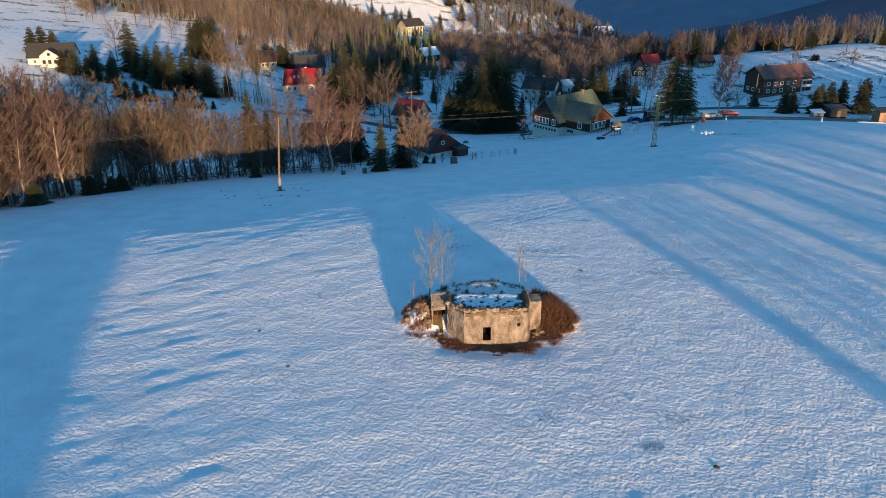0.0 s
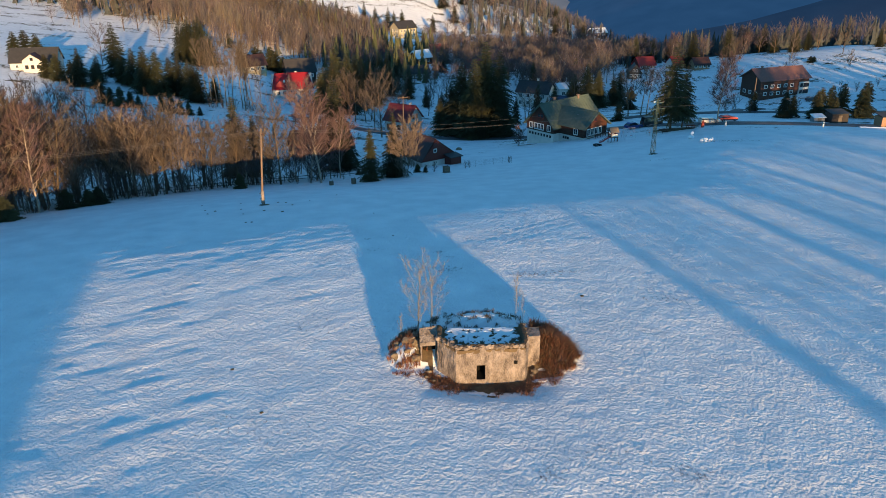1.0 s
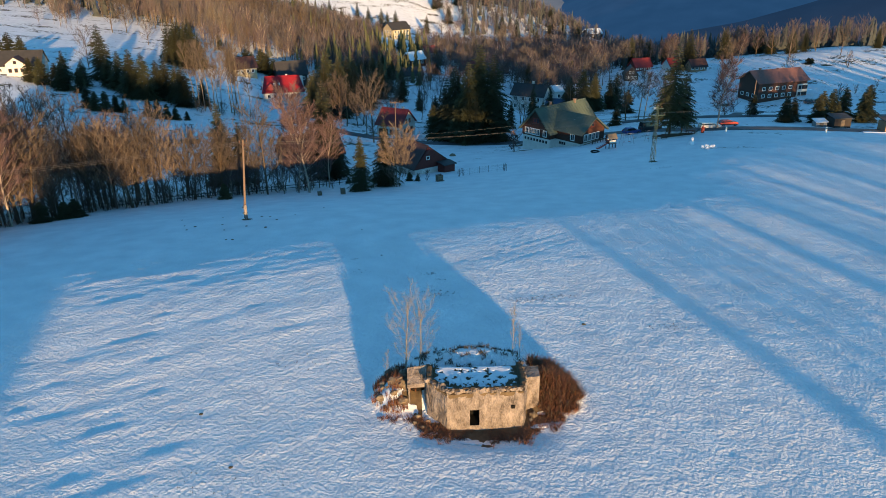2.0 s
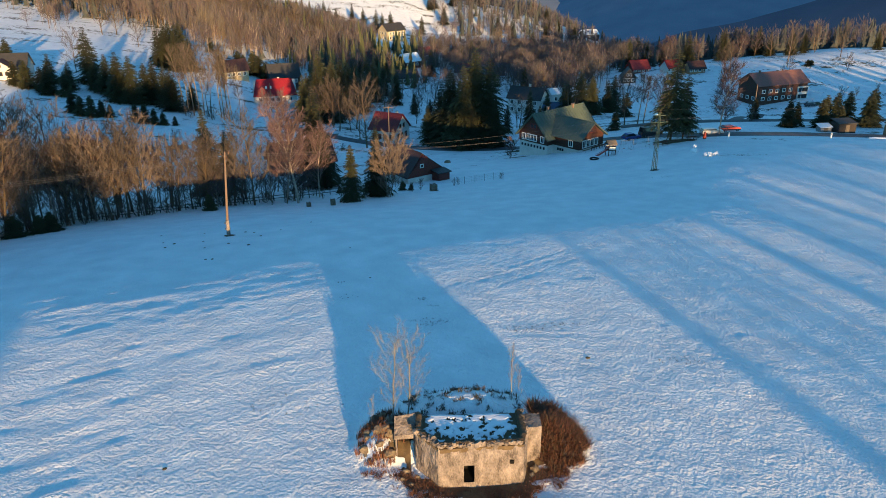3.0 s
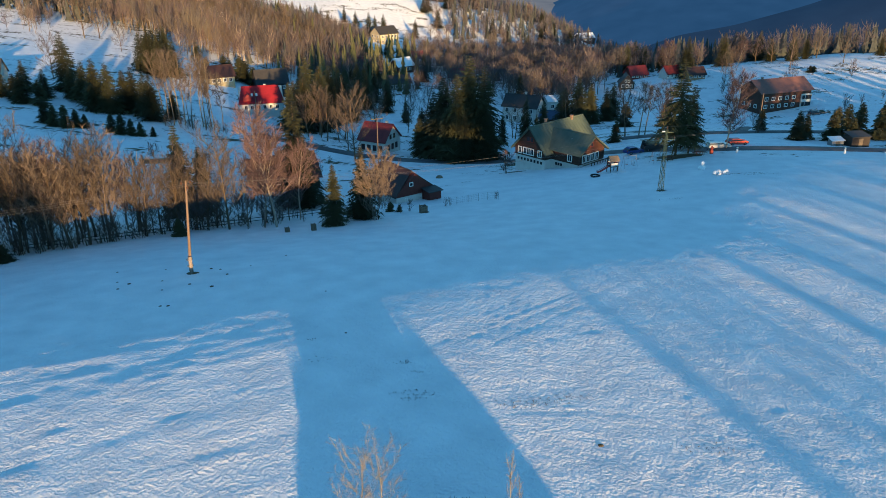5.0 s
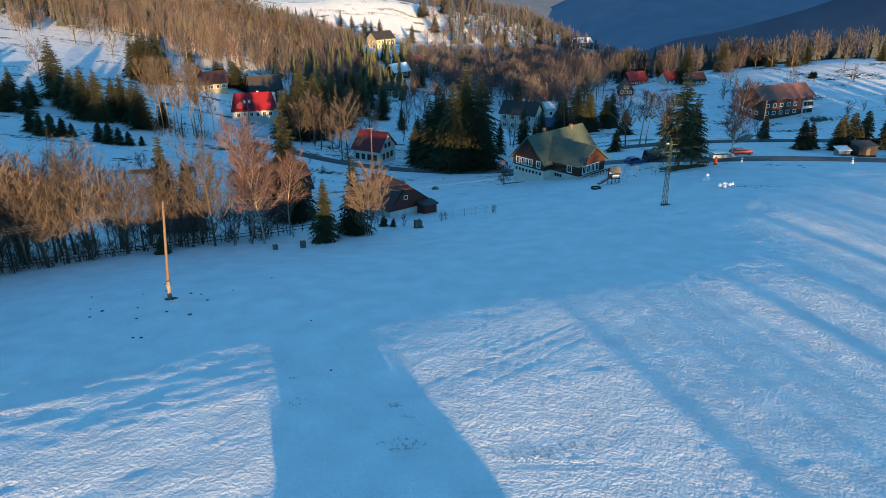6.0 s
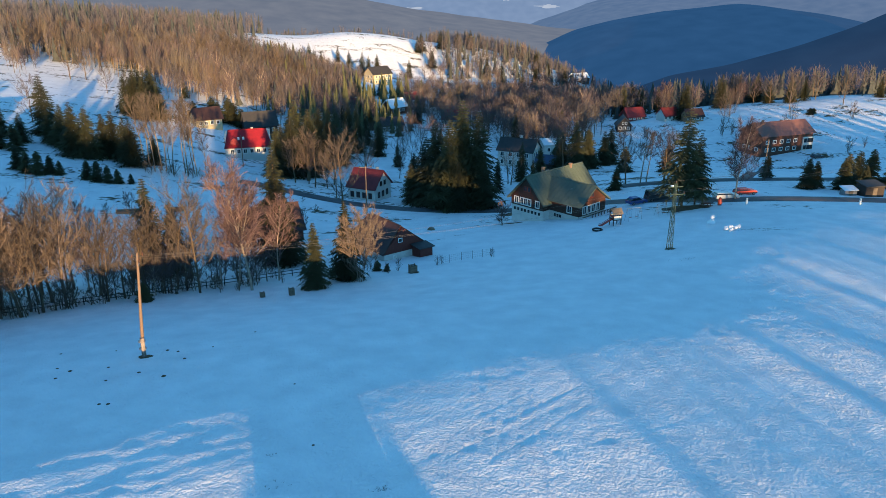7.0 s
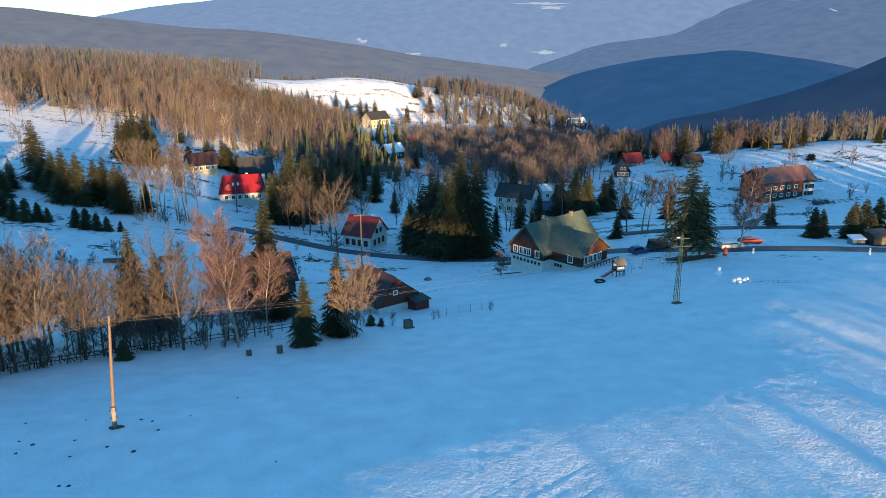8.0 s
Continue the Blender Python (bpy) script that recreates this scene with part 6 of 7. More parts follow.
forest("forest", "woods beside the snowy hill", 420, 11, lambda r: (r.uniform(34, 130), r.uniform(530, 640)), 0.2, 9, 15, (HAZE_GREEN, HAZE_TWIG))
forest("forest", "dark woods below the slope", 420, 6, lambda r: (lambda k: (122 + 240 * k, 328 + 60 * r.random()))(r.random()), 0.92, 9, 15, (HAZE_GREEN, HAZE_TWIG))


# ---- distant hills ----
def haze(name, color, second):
    """Distant wooded land, lit mostly by its own blue glow standing for hazy air."""
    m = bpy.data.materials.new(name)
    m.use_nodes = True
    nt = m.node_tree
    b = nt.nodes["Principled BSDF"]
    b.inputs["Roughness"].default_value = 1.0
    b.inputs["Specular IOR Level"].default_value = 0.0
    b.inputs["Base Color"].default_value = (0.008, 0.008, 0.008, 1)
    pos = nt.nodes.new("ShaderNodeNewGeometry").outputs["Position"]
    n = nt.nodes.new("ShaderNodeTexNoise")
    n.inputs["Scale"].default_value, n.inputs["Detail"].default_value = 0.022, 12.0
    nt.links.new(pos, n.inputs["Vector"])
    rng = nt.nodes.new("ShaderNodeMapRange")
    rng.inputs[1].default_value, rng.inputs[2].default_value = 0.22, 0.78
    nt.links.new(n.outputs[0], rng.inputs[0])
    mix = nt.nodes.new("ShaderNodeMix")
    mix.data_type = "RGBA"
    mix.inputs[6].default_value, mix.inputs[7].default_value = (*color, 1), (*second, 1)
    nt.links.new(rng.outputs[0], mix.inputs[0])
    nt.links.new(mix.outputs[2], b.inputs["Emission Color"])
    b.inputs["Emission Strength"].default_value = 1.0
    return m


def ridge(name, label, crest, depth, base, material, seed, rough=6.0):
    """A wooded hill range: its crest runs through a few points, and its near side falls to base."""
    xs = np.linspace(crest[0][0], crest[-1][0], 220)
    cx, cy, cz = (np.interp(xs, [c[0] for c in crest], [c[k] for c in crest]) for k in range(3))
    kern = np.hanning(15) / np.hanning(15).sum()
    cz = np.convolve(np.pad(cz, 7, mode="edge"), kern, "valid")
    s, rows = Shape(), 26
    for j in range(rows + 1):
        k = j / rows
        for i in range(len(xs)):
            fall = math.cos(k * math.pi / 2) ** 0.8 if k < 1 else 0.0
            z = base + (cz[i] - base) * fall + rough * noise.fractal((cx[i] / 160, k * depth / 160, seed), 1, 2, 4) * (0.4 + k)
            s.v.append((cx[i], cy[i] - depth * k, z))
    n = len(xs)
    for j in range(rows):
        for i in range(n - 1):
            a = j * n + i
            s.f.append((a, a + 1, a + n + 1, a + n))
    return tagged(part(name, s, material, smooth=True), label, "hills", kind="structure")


# ---- unseen trees behind the viewpoint, added to throw long shadows across the meadow ----
for i in range(9):
    plant(("spruce1", "spruce3")[i % 2], -11.5 + 0.95 * i, -112 + 3 * (i % 3), 17 + (i * 7) % 4, *SP, "tree", "spruces at the top of the meadow", 0.9)
for i, (x, h, kind) in enumerate(((50.5, 17, "spruce1"), (54.5, 18, "bare0"), (60, 15, "bare2"), (71, 19, "spruce2"), (80, 20, "spruce0"), (83.5, 18, "bare1"), (92, 20, "spruce2"), (98, 19, "bare3"), (104, 21, "spruce2"), (112, 20, "bare0"), (118, 21, "spruce1"))):
    plant(kind, x, -112 + 4 * (i % 3), h, *(SP if kind[0] == "s" else BT), "tree", "trees at the top of the meadow", 0.9)
# unseen high crowns, added to shade the houses but leave the meadow sunlit
joined_wood(("high_spruce",), 74, 22, lambda r: (r.uniform(58, 245), r.uniform(-126, -112)), 33, 36, "high_wood", "unseen tall clean-trunked spruces added to shade the houses", (1.0, 1.25))
joined_wood(("bush0", "bush2"), 22, 23, lambda r: (lambda k: (-80 + 62 * k, 92 + 22 * k + r.uniform(0, 46)))(r.random()), 1.6, 4.2, "thicket", "leafless thickets on the snowy valley floor", (1.0, 1.5))
# unseen wood off to the side, added only to shade the far slope
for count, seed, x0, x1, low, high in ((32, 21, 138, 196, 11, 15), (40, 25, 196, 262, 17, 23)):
    forest("side_wood", "trees out of view, added to shade the far slope", count, seed, lambda r: (r.uniform(x0, x1), r.uniform(26, 46)), 0.8, low, high, (HAZE_GREEN, HAZE_TWIG))

# hill ranges: distance haze and shade are put into the glow colours
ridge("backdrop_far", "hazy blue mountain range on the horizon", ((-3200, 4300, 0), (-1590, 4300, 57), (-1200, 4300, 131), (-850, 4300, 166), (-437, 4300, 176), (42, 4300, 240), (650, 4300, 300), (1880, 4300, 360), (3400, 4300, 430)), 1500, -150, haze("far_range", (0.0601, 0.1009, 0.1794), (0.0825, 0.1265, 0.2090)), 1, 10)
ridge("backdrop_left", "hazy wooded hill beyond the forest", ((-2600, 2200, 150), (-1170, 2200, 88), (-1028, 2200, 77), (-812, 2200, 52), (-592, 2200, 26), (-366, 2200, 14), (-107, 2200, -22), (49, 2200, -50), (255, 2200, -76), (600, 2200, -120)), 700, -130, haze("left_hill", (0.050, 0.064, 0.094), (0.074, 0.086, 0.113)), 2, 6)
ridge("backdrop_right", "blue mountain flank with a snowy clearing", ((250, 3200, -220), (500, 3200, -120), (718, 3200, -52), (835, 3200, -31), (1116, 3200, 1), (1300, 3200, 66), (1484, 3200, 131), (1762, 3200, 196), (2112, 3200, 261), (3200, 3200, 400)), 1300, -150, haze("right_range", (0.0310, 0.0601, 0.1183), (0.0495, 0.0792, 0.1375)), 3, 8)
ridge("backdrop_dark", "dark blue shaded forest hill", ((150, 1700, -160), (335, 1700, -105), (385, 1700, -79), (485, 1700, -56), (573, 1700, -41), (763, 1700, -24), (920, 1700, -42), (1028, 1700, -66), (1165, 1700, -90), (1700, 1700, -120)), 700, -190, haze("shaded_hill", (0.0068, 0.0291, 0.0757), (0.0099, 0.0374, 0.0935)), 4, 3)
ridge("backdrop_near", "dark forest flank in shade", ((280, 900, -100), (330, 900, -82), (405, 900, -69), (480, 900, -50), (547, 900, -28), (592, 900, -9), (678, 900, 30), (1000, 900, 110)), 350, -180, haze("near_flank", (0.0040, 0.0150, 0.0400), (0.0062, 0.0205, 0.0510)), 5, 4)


# snow in the clearings glows palely in place of hazy daylight
SNOWFIELD = haze("far_snow_glow", (0.19, 0.22, 0.28), (0.14, 0.18, 0.25))


def clearing(hill, x, k, wide, deep, seed):
    """A snowy clearing in the woods of a far range, at x and the share k down its slope."""
    grid, n = hill.data.vertices, 220
    best = min(range(n), key=lambda i: abs(grid[i].co.x - x))
    row = min(25, max(1, round(k * 26)))
    at = grid[row * n + best].co
    run = grid[(row + 1) * n + best].co - grid[(row - 1) * n + best].co
    run = run.normalized()
    s, m = Shape(), 28
    ring = []
    for i in range(m):
        a = 6.283 * i / m
        q = 0.55 + 0.65 * noise.noise((math.cos(a) * 2.2, math.sin(a) * 2.2, seed * 3.1))
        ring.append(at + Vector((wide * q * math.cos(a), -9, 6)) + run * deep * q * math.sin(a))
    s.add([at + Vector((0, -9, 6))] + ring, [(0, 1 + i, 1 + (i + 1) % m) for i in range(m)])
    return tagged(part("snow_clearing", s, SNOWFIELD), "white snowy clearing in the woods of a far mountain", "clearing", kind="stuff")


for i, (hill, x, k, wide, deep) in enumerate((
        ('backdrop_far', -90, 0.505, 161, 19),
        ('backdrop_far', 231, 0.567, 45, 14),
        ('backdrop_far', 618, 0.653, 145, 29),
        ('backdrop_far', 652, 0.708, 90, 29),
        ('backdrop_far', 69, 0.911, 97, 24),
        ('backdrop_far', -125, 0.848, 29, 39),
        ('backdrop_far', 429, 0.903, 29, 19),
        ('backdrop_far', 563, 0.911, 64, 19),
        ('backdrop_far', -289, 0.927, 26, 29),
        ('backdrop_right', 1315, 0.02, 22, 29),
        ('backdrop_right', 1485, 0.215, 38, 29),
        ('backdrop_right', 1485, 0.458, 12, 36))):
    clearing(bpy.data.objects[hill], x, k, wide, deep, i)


# ---- loose things round the guest house and the meadow edge ----
def car(x, y, rz, paint, label, length=4.2, width=1.75, height=1.45, tall=False):
    root = thing("car", on_ground(x, y, rz) @ pose(0, 0, 0.05), label, "car", "parked cars")
    l, w = length / 2, width / 2
    deck = 0.85 if not tall else 1.05
    side = [(-l, 0.32), (l - 0.1, 0.32), (l, 0.6), (l - 0.25, deck), (l - 1.0, deck + 0.06), (-l + 0.1, deck + 0.06), (-l, 0.7)]
    cabin = [(l - 1.25, deck), (l - 1.85, height), (-l + (0.25 if tall else 0.75), height), (-l + 0.12, deck)]

    def slab(profile, half, top=1.0):
        n = len(profile)
        s = Shape()
        zs = [p[1] for p in profile]
        lo, hi = min(zs), max(zs)
        pull = lambda z: half - 0.16 * top * (z - lo) / max(0.01, hi - lo)
        s.add([(a, -pull(b), b) for a, b in profile] + [(a, pull(b), b) for a, b in profile], [tuple(range(n)), tuple(range(2 * n - 1, n - 1, -1))] + [((i + 1) % n, i, n + i, n + (i + 1) % n) for i in range(n)])
        return s

    part("body", slab(side, w, 0.4), paint, root)
    part("cabin", slab(cabin, w - 0.1), paint, root)
    glass_band = [(cabin[0][0] + 0.02, deck + 0.08), (cabin[1][0] + 0.05, height - 0.1), (cabin[2][0] - 0.05, height - 0.1), (cabin[3][0] - 0.02, deck + 0.08)]
    part("side_window", slab(glass_band, w - 0.075), GLASS, root)
    for sx in (-1, 1):
        for sy in (-1, 1):
            wx, wy = sx * (l - 0.8), sy * (w - 0.08)
            tyre = part("wheel", Shape().tube((wx, wy - 0.1, 0.31), (wx, wy + 0.1, 0.31), 0.32, 0.32, 14), RUBBER, root)
            part("rim", Shape().tube((wx, wy - 0.11, 0.31), (wx, wy + 0.11, 0.31), 0.19, 0.19, 10), STEEL, tyre)
    for sy in (-1, 1):
        part("headlight", Shape().box(l - 0.2, l - 0.05, sy * (w - 0.35) - 0.15, sy * (w - 0.35) + 0.15, 0.58, 0.74, cut=0.03), WHITE, root)
        part("tail_light", Shape().box(-l - 0.02, -l + 0.08, sy * (w - 0.25) - 0.1, sy * (w - 0.25) + 0.1, 0.7, 0.9, cut=0.02), RED_PAINT, root)
    return root


car(60.6, 121.0, 4, GREY_PAINT, "silver estate car parked by the road", 4.6, tall=True)
car(67.0, 127.0, 8, RED_PAINT, "bright red car parked beyond the road", 4.4, height=1.3)
car(49.4, 126.6, 12, DARK_PAINT, "dark van parked behind the guest house", 4.8, 1.9, 2.1, tall=True)
car(45.0, 125.4, 20, BLUE_PAINT, "dark blue car parked beside the van", 4.0)
car(139.5, 228.5, 10, DARK_PAINT, "dark car parked below the lodge", 4.2)


def play_tower():
    root = thing("play_tower", on_ground(36.0, 108.4, 12), "small wooden play tower with a red slide in the snow", "play tower")
    for sx in (-0.7, 0.7):
        for sy in (-0.7, 0.7):
            part("post", Shape().box(sx - 0.06, sx + 0.06, sy - 0.06, sy + 0.06, -0.3, 2.3), WOOD_BROWN, root)
    part("platform", Shape().box(-0.8, 0.8, -0.8, 0.8, 1.0, 1.1), WOOD_BROWN, root)
    for sy in (-0.76, 0.7):
        part("panel", Shape().box(-0.7, 0.7, sy, sy + 0.06, 1.15, 1.75), PLASTER, root)
    for sx in (-0.76, 0.7):
        part("panel", Shape().box(sx, sx + 0.06, -0.6, 0.6, 1.5, 1.75), RED_PAINT, root)
    for sign in (-1, 1):
        part("roof", roof_side(1.6, 1.6, 2.2, 0.7, 0.15, sign, 0.05), WOOD_GREY, root)
    slide = Shape()
    slide.add([(-0.8, -0.3, 1.1), (-0.8, 0.3, 1.1), (-2.4, 0.3, 0.25), (-2.4, -0.3, 0.25), (-3.0, 0.3, 0.15), (-3.0, -0.3, 0.15), (-0.8, -0.3, 1.0), (-0.8, 0.3, 1.0), (-2.4, 0.3, 0.15), (-2.4, -0.3, 0.15), (-3.0, 0.3, 0.05), (-3.0, -0.3, 0.05)],
              [(0, 1, 2, 3), (3, 2, 4, 5), (9, 8, 7, 6), (11, 10, 8, 9), (0, 3, 9, 6), (1, 7, 8, 2), (3, 5, 11, 9), (2, 8, 10, 4), (5, 4, 10, 11), (0, 6, 7, 1)])
    part("slide", slide, RED_PAINT, root, "red plastic slide")
    for sy in (-0.32, 0.3):
        part("slide_rim", Shape().path([(-0.8, sy, 1.25), (-2.4, sy, 0.4), (-3.0, sy, 0.28)], [0.04, 0.04, 0.04], 5), RED_PAINT, root)
    for i in range(5):
        part("rung", Shape().tube((0.85, -0.35, 0.1 + 0.22 * i), (0.85, 0.35, 0.1 + 0.22 * i), 0.03, 0.03, 5), WOOD_BROWN, root)
    return root


def swing(x, y, rz, w=2.6):
    root = thing("swing_frame", on_ground(x, y, rz), "pale tubular swing frame in the snow", "swing")
    for sx in (-w / 2, w / 2):
        for sy in (-0.7, 0.7):
            part("leg", Shape().tube((sx, sy, -0.2), (sx, 0, 2.2), 0.028, 0.028, 5), STEEL, root)
    part("beam", Shape().tube((-w / 2 - 0.1, 0, 2.2), (w / 2 + 0.1, 0, 2.2), 0.035, 0.035, 5), STEEL, root)
    for u in (-0.6, 0.6):
        seat = part("seat", Shape().box(u - 0.22, u + 0.22, -0.1, 0.1, 0.55, 0.6, cut=0.03), RED_PAINT, root)
        for s in (-0.2, 0.2):
            part("rope", Shape().tube((u + s, 0, 0.58), (u + s, 0, 2.2), 0.012, 0.012, 4), STEEL, seat)
    return root


play_tower()
swing(39.6, 110.0, 15)
swing(44.6, 110.6, 20, 1.8)


def bench_table(x, y, rz):
    root = thing("picnic_table", on_ground(x, y, rz), "weathered wooden picnic table near the spruce", "table")
    part("tabletop", Shape().box(-0.9, 0.9, -0.4, 0.4, 0.7, 0.76), WOOD_BROWN, root)
    for sy in (-0.75, 0.75):
        part("seat", Shape().box(-0.9, 0.9, sy - 0.14, sy + 0.14, 0.42, 0.47), WOOD_BROWN, root)
    for sx in (-0.65, 0.65):
        for sy in (-1, 1):
            part("leg", Shape().tube((sx, sy * 0.8, -0.1), (sx, sy * 0.25, 0.72), 0.05, 0.05, 4), WOOD_BROWN, root)
    return root


bench_table(47.2, 111.6, 30)
bench_table(53.8, 113.8, 10)


def blob(name, label, category, group, x, y, size, seed, material, flat=0.8, lift=0.5):
    bm = bmesh.new()
    bmesh.ops.create_icosphere(bm, subdivisions=2, radius=size)
    for v in bm.verts:
        v.co *= 1 + 0.35 * noise.noise(v.co * 1.6 / size + Vector((seed, 3, 0)))
        v.co.z *= flat
    me = bpy.data.meshes.new(name)
    bm.to_mesh(me)
    bm.free()
    me.materials.append(material)
    me.polygons.foreach_set("use_smooth", [True] * len(me.polygons))
    ob = new(name, me)
    ob.matrix_basis = on_ground(x, y, seed * 50, -size * flat * lift)
    return tagged(ob, label, category, group)


for i, (x, y, s) in enumerate(((48.9, 99.4, 0.5), (48.6, 99.6, 0.36), (49.0, 94.3, 0.42), (49.8, 94.7, 0.46), (50.6, 94.5, 0.34), (51.2, 95.0, 0.36), (49.4, 93.5, 0.3))):
    blob("snow_lump", "rolled ball of white snow on the meadow", "snow lump", "rolled snow balls", x, y, s, i, SNOWCAP, 0.95, 0.75)
blob("snow_lump", "rolled ball of white snow on the meadow", "snow lump", "rolled snow balls", 48.9, 99.5, 0.35, 9, SNOWCAP, 0.95, 3.4)
for i, (x, y, s) in enumerate(((-22.4, 44.6, 0.16), (-20.0, 43.3, 0.2), (-22.5, 38.1, 0.16), (-23.2, 38.2, 0.14), (-21.8, 50.4, 0.16), (-19.5, 47.5, 0.15), (-29.2, 44.6, 0.15), (-28.7, 46.2, 0.18), (-31.9, 51.8, 0.12), (-14.9, 55.4, 0.12), (-20.7, 49.8, 0.14), (-25.6, 46.5, 0.12), (-17.8, 50.6, 0.1), (-24.6, 43.2, 0.13), (-30.2, 47.2, 0.12), (-26.8, 51.5, 0.1), (9.6, 14.4, 0.17), (-13.5, -3, 0.12), (-16.5, 2.5, 0.13), (11.2, -14.2, 0.18), (-9, 40, 0.09), (-6.5, 30, 0.1))):
    blob("molehill", "small dark clod of earth on the snow", "clod", "earth clods on the meadow", x, y, s, i, DIRT, 0.3, 0.15)


def sow(name, label, spots, seed, low, high, material, width=0.02):
    rnd, s = random.Random(seed), Shape()
    for cx, cy, rx, ry, n in spots:
        for _ in range(n):
            a, q = rnd.random() * 6.283, rnd.random() ** 0.7
            x, y = cx + rx * q * math.cos(a), cy + ry * q * math.sin(a)
            z = ground_z(x, y) - 0.01
            for _k in range(5):
                h, b = rnd.uniform(low, high), rnd.random() * 6.283
                d = Vector((math.cos(b), math.sin(b), 0))
                p = Vector((x + rnd.uniform(-0.08, 0.08), y + rnd.uniform(-0.08, 0.08), z))
                s.sliver(p, p + d * h * rnd.uniform(0.2, 1.0) + Vector((0, 0, h * rnd.uniform(0.3, 0.9))), width, Vector((-d.y, d.x, 0)))
    return tagged(part(name, s, material), label, "grass", kind="stuff")


sow("grass_tuft", "dark dead grass tufts poking through the snow", ((8.3, -12.3, 0.7, 0.5, 45), (3.0, -9.6, 0.9, 0.9, 26), (10.2, -9.5, 1.6, 0.8, 30), (6.5, -8.0, 2.5, 1.2, 18), (-1.5, 20.3, 1.6, 0.7, 46), (-2.0, 24.9, 0.9, 0.3, 18), (-1.2, 23.4, 0.5, 0.3, 6), (6.3, 19.2, 2.6, 0.8, 60), (9.0, 20.0, 1.6, 0.4, 26), (16, 14, 2.5, 0.6, 22), (-9, 29, 0.4, 0.3, 5), (-8.3, 25.5, 1.2, 0.5, 8), (-10, 9, 3.5, 1.5, 26), (-14, -5, 4, 2, 24), (37, 80, 2.5, 0.6, 16), (53, 93.4, 4.5, 0.35, 110), (56, 92.2, 3.5, 0.3, 70)), 3, 0.05, 0.15, DARKBRUSH)


def garden_fence():
    root = thing("garden_fence", on_ground(8.5, 93.2), "thin wire fence on posts round a garden plot", "fence")
    base = ground_z(8.5, 93.2)
    pts = ((4.8, 91.2), (6.6, 92.4), (8.5, 93.5), (10.2, 94.0), (11.8, 94.5), (13.0, 94.8), (13.4, 93.6))
    local = [Vector((x - 8.5, y - 93.2, ground_z(x, y) - base)) for x, y in pts]
    for p in local:
        part("post", Shape().tube(p - Vector((0, 0, 0.3)), p + Vector((0, 0, 1.3)), 0.04, 0.035, 6), STEEL, root)
    for a, b in zip(local, local[1:]):
        for h in (0.3, 0.6, 0.9, 1.15):
            part("wire", Shape().tube(a + Vector((0, 0, h)), b + Vector((0, 0, h)), 0.008, 0.008, 3), STEEL, root)
        for k in range(1, 6):
            q = a.lerp(b, k / 6)
            part("wire", Shape().tube(q + Vector((0, 0, 0.1)), q + Vector((0, 0, 1.15)), 0.006, 0.006, 3), STEEL, root)
    return root


garden_fence()
for x, y in ((4.7, 91.4), (5.4, 91.8), (13.2, 94.2)):
    plant("bush1", x, y, 1.5, "bush", "dry brown weeds tangled in the fence", "bush", "weeds in the fence", 0.8)


def compost_bin(x, y, h, w, label="dark square wooden compost box in the snow"):
    root = thing("compost_bin", on_ground(x, y, 20), label, "compost bin", "boxes by the meadow")
    n = 5
    for i in range(n):
        z = h * i / n
        for a in range(4):
            board = part("slat", Shape().box(-w / 2, w / 2, -w / 2 - 0.02, -w / 2 + 0.02, z, z + h / n - 0.03), WOOD_GREY, root)
            board.matrix_basis = pose(0, 0, 0, 0, 0, 90 * a)
    for sx in (-w / 2, w / 2):
        for sy in (-w / 2, w / 2):
            part("post", Shape().box(sx - 0.05, sx + 0.05, sy - 0.05, sy + 0.05, -0.2, h + 0.05), WOOD_GREY, root)
    part("fill", Shape().box(-w / 2 + 0.05, w / 2 - 0.05, -w / 2 + 0.05, w / 2 - 0.05, -0.1, h * 0.8), DIRT, root)
    return root


compost_bin(1.1, 87.3, 1.1, 0.9)
compost_bin(-14.4, 76.6, 0.95, 0.55, "small wooden tree guard in the snow")
compost_bin(-18.0, 76.3, 0.65, 0.5, "small wooden tree guard in the snow")
tagged(part("bare_patch", draped(lambda x, y: 1.0 - math.hypot(x - 1.2, (y - 87.2) * 1.3) + 0.3 * noise.noise((x * 2, y * 2, 0)), -0.6, 3.0, 85.6, 88.9, 0.12, 0.04, ground_z), DIRT, smooth=True), "bare earth round the compost box", "earth", kind="stuff")
tagged(part("bare_patch", draped(lambda x, y: 0.35 * (1.0 - math.hypot((x - 50.8) / 6.8, (y - 115.0) / 3.6) + 0.35 * noise.noise((x * 0.6, y * 0.6, 0))), 42, 60, 109, 120, 0.25, 0.06, ground_z), DIRT, smooth=True), "dark bare earth and needles under the tall spruce", "earth", kind="stuff")
tagged(part("bare_patch", draped(lambda x, y: 0.35 * (1.0 - math.hypot((x - 20.6) / 3.6, (y - 125.2) / 1.0) + 0.35 * noise.noise((x * 0.6, y * 0.6, 0))), 14, 30, 118, 126, 0.25, 0.06, ground_z), DIRT, smooth=True), "dark bare earth below the guest house", "earth", kind="stuff")


def marker(x, y, h, material, label, name="road_marker", r=0.09):
    root = thing(name, on_ground(x, y), label, "road marker", "road markers")
    part("shaft", Shape().path([(0, 0, -0.2), (0, 0, h - 0.1), (0, 0, h)], [r, r, r * 0.6], 8), material, root, smooth=True)
    part("band", Shape().tube((0, 0, h * 0.7), (0, 0, h * 0.8), r * 1.08, r * 1.08, 8), DARK_PAINT, root)
    return root


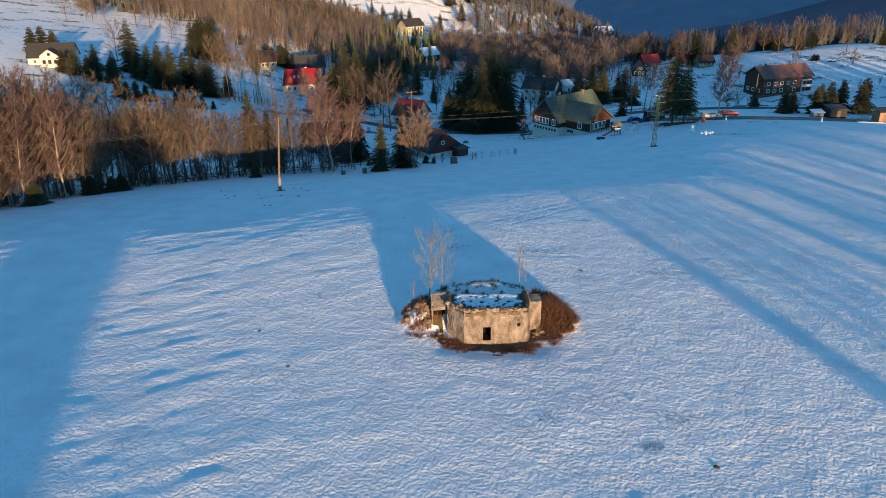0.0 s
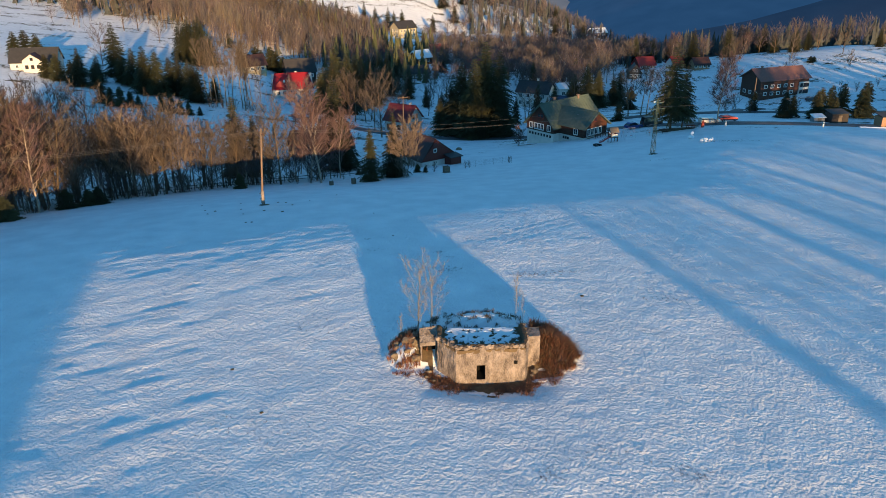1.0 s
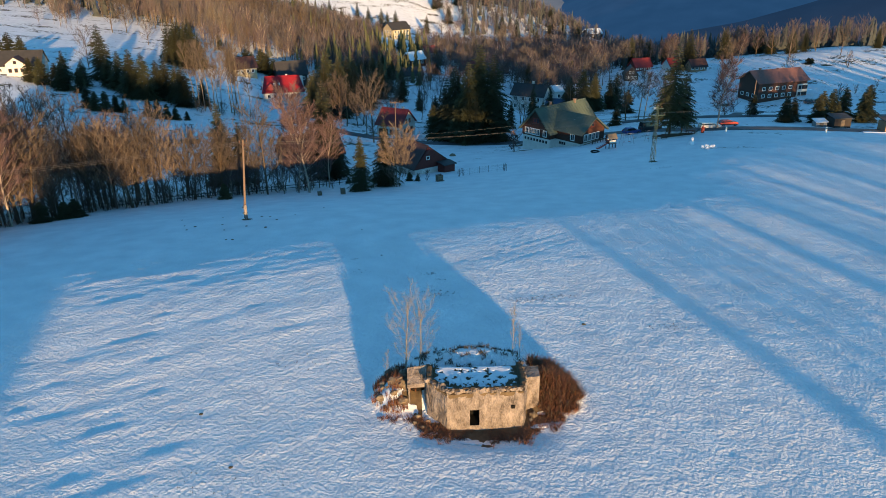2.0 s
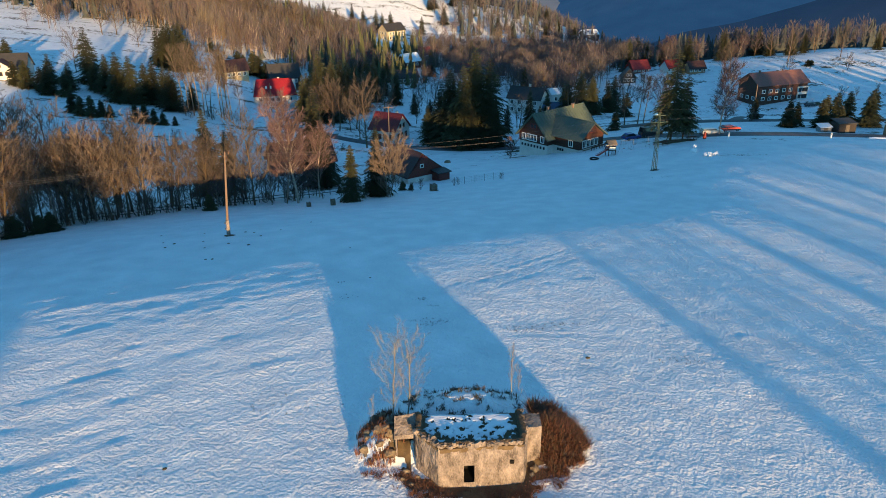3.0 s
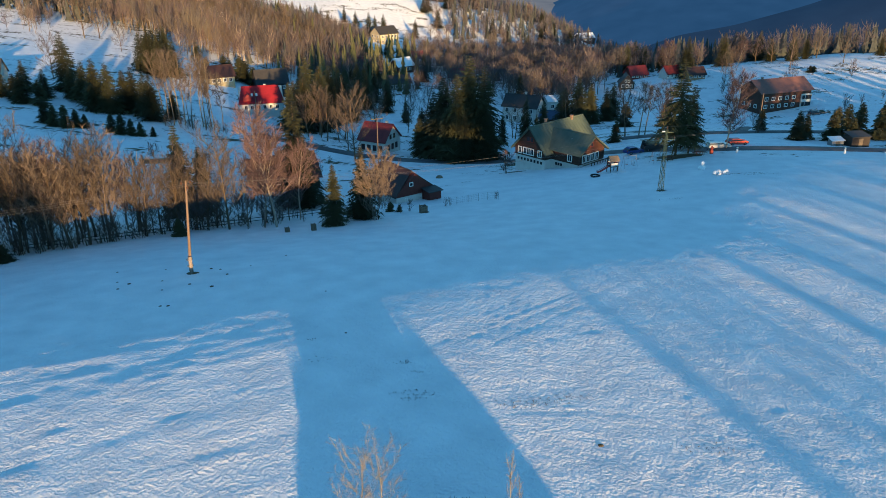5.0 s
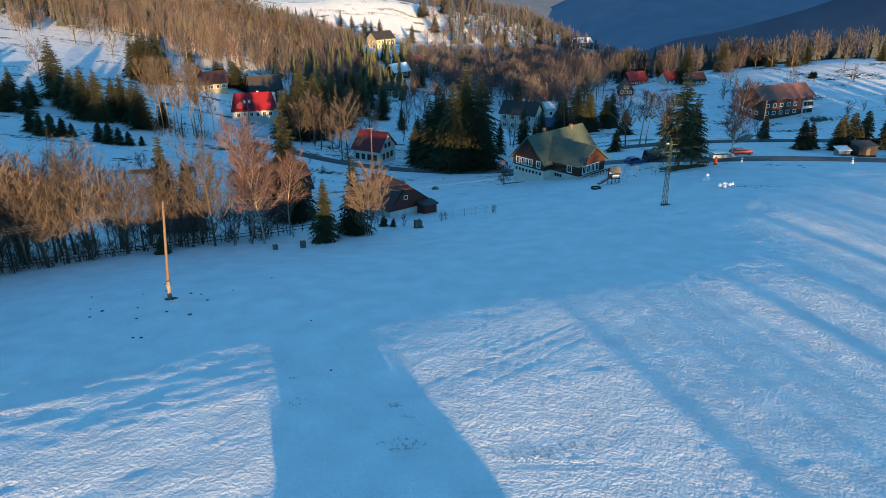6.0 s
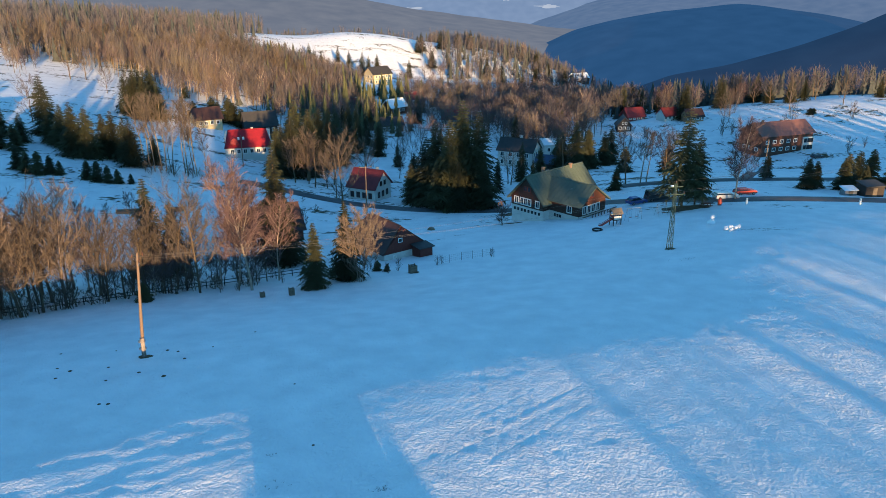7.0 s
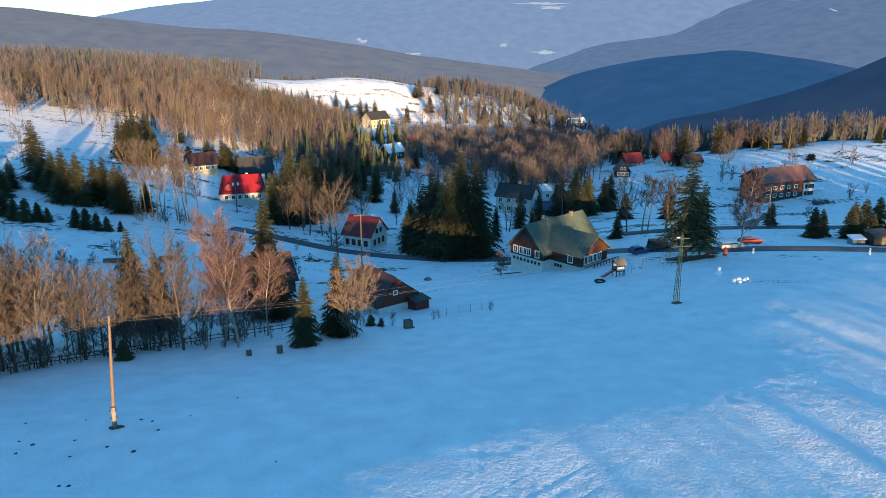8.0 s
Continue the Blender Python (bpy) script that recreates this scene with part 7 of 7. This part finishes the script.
marker(61.6, 114.7, 1.15, WHITE, "white roadside marker post in the snow", r=0.2)
marker(82.9, 114.9, 1.15, WHITE, "white roadside marker post in the snow", r=0.2)
hyd = thing("hydrant", on_ground(56.8, 115.0), "stout orange-red hydrant beside the road", "hydrant")
part("barrel", Shape().path([(0, 0, -0.2), (0, 0, 0.55), (0, 0, 0.75), (0, 0, 1.2), (0, 0, 1.5)], [0.36, 0.36, 0.26, 0.24, 0.12], 10), ORANGE_PAINT, hyd, smooth=True)
for s in (-1, 1):
    part("outlet", Shape().tube((0, 0, 0.95), (s * 0.36, 0, 0.95), 0.1, 0.1, 8), ORANGE_PAINT, hyd)


def shed(x, y, rz, l, w, h, wall_mat, roof_mat, label):
    root = thing("shed", on_ground(x, y, rz), label, "shed", "small sheds")
    part("wall", Shape().box(-l / 2, l / 2, -w / 2, w / 2, -0.6, h), wall_mat, root)
    part("roof", Shape().add([(-l / 2 - 0.2, -w / 2 - 0.2, h), (l / 2 + 0.2, -w / 2 - 0.2, h), (l / 2 + 0.2, w / 2 + 0.2, h + 0.5), (-l / 2 - 0.2, w / 2 + 0.2, h + 0.5), (-l / 2 - 0.2, -w / 2 - 0.2, h + 0.12), (l / 2 + 0.2, -w / 2 - 0.2, h + 0.12), (l / 2 + 0.2, w / 2 + 0.2, h + 0.62), (-l / 2 - 0.2, w / 2 + 0.2, h + 0.62)],
                             [(3, 2, 1, 0), (4, 5, 6, 7), (0, 1, 5, 4), (1, 2, 6, 5), (2, 3, 7, 6), (3, 0, 4, 7)]), roof_mat, root)
    part("door", Shape().box(-0.45, 0.45, -w / 2 - 0.05, -w / 2 - 0.004, 0, min(1.9, h - 0.1)), WOOD_GREY, root)
    return root


shed(92.0, 126.5, 5, 4.0, 3.0, 2.2, WOOD_DARK, ROOF_DARK, "small dark shed beside the road")
shed(99.0, 119.5, 5, 3.0, 2.6, 2.4, ORANGE, ROOF_DARK, "small orange-fronted hut by the road")
shed(88.0, 127.0, 5, 2.6, 1.6, 1.1, STEEL, SNOWCAP, "low grey trailer box with snow on top")


def rail_fence(points, label, group):
    x0, y0 = points[0]
    base = ground_z(x0, y0)
    root = thing("rail_fence", pose(x0, y0, base), label, "fence", group)
    for (ax, ay), (bx, by) in zip(points, points[1:]):
        n = max(1, int(math.hypot(bx - ax, by - ay) / 2.4))
        last = None
        for i in range(n + 1):
            x, y = ax + (bx - ax) * i / n, ay + (by - ay) * i / n
            p = Vector((x - x0, y - y0, ground_z(x, y) - base))
            part("post", Shape().tube(p - Vector((0, 0, 0.3)), p + Vector((0, 0, 1.15)), 0.07, 0.06, 6), WOOD_DARK, root)
            if last is not None:
                for h in (0.45, 0.9):
                    part("rail", Shape().tube(last + Vector((0, 0, h)), p + Vector((0, 0, h)), 0.05, 0.05, 5), WOOD_DARK, root)
            last = p
    return root


rail_fence(((-52, 70.5), (-38, 78.5), (-27, 84.5), (-12, 93)), "dark wooden rail fence below the hedgerow trees", "rail fences")
for x, y, rz, l in ((-54.5, 135.4, 8, 4.5), (-46, 139, 20, 3.0)):
    root = thing("log_pile", on_ground(x, y, rz), "grey stack of logs in the snow", "log pile", "log piles")
    for j in range(3):
        for i in range(4 - j):
            part("log", Shape().tube((-l / 2, -0.6 + 0.34 * i + 0.17 * j, 0.16 + 0.28 * j), (l / 2, -0.6 + 0.34 * i + 0.17 * j, 0.16 + 0.28 * j), 0.16, 0.15, 8), WOOD_GREY, root)
blob("boulder", "dark boulder in the snowy meadow", "boulder", "", 5.3, 124.0, 0.7, 3, STONE, 0.6, 0.4)
ring = thing("tyre", on_ground(32.3, 105.8) @ pose(0, 0, 0.06), "old black tyre lying in the snow", "tyre")
pts = [(0.75 * math.cos(6.283 * i / 20), 0.75 * math.sin(6.283 * i / 20), 0.1) for i in range(21)]
part("ring", Shape().path(pts, [0.16] * 21, 8), RUBBER, ring, smooth=True)
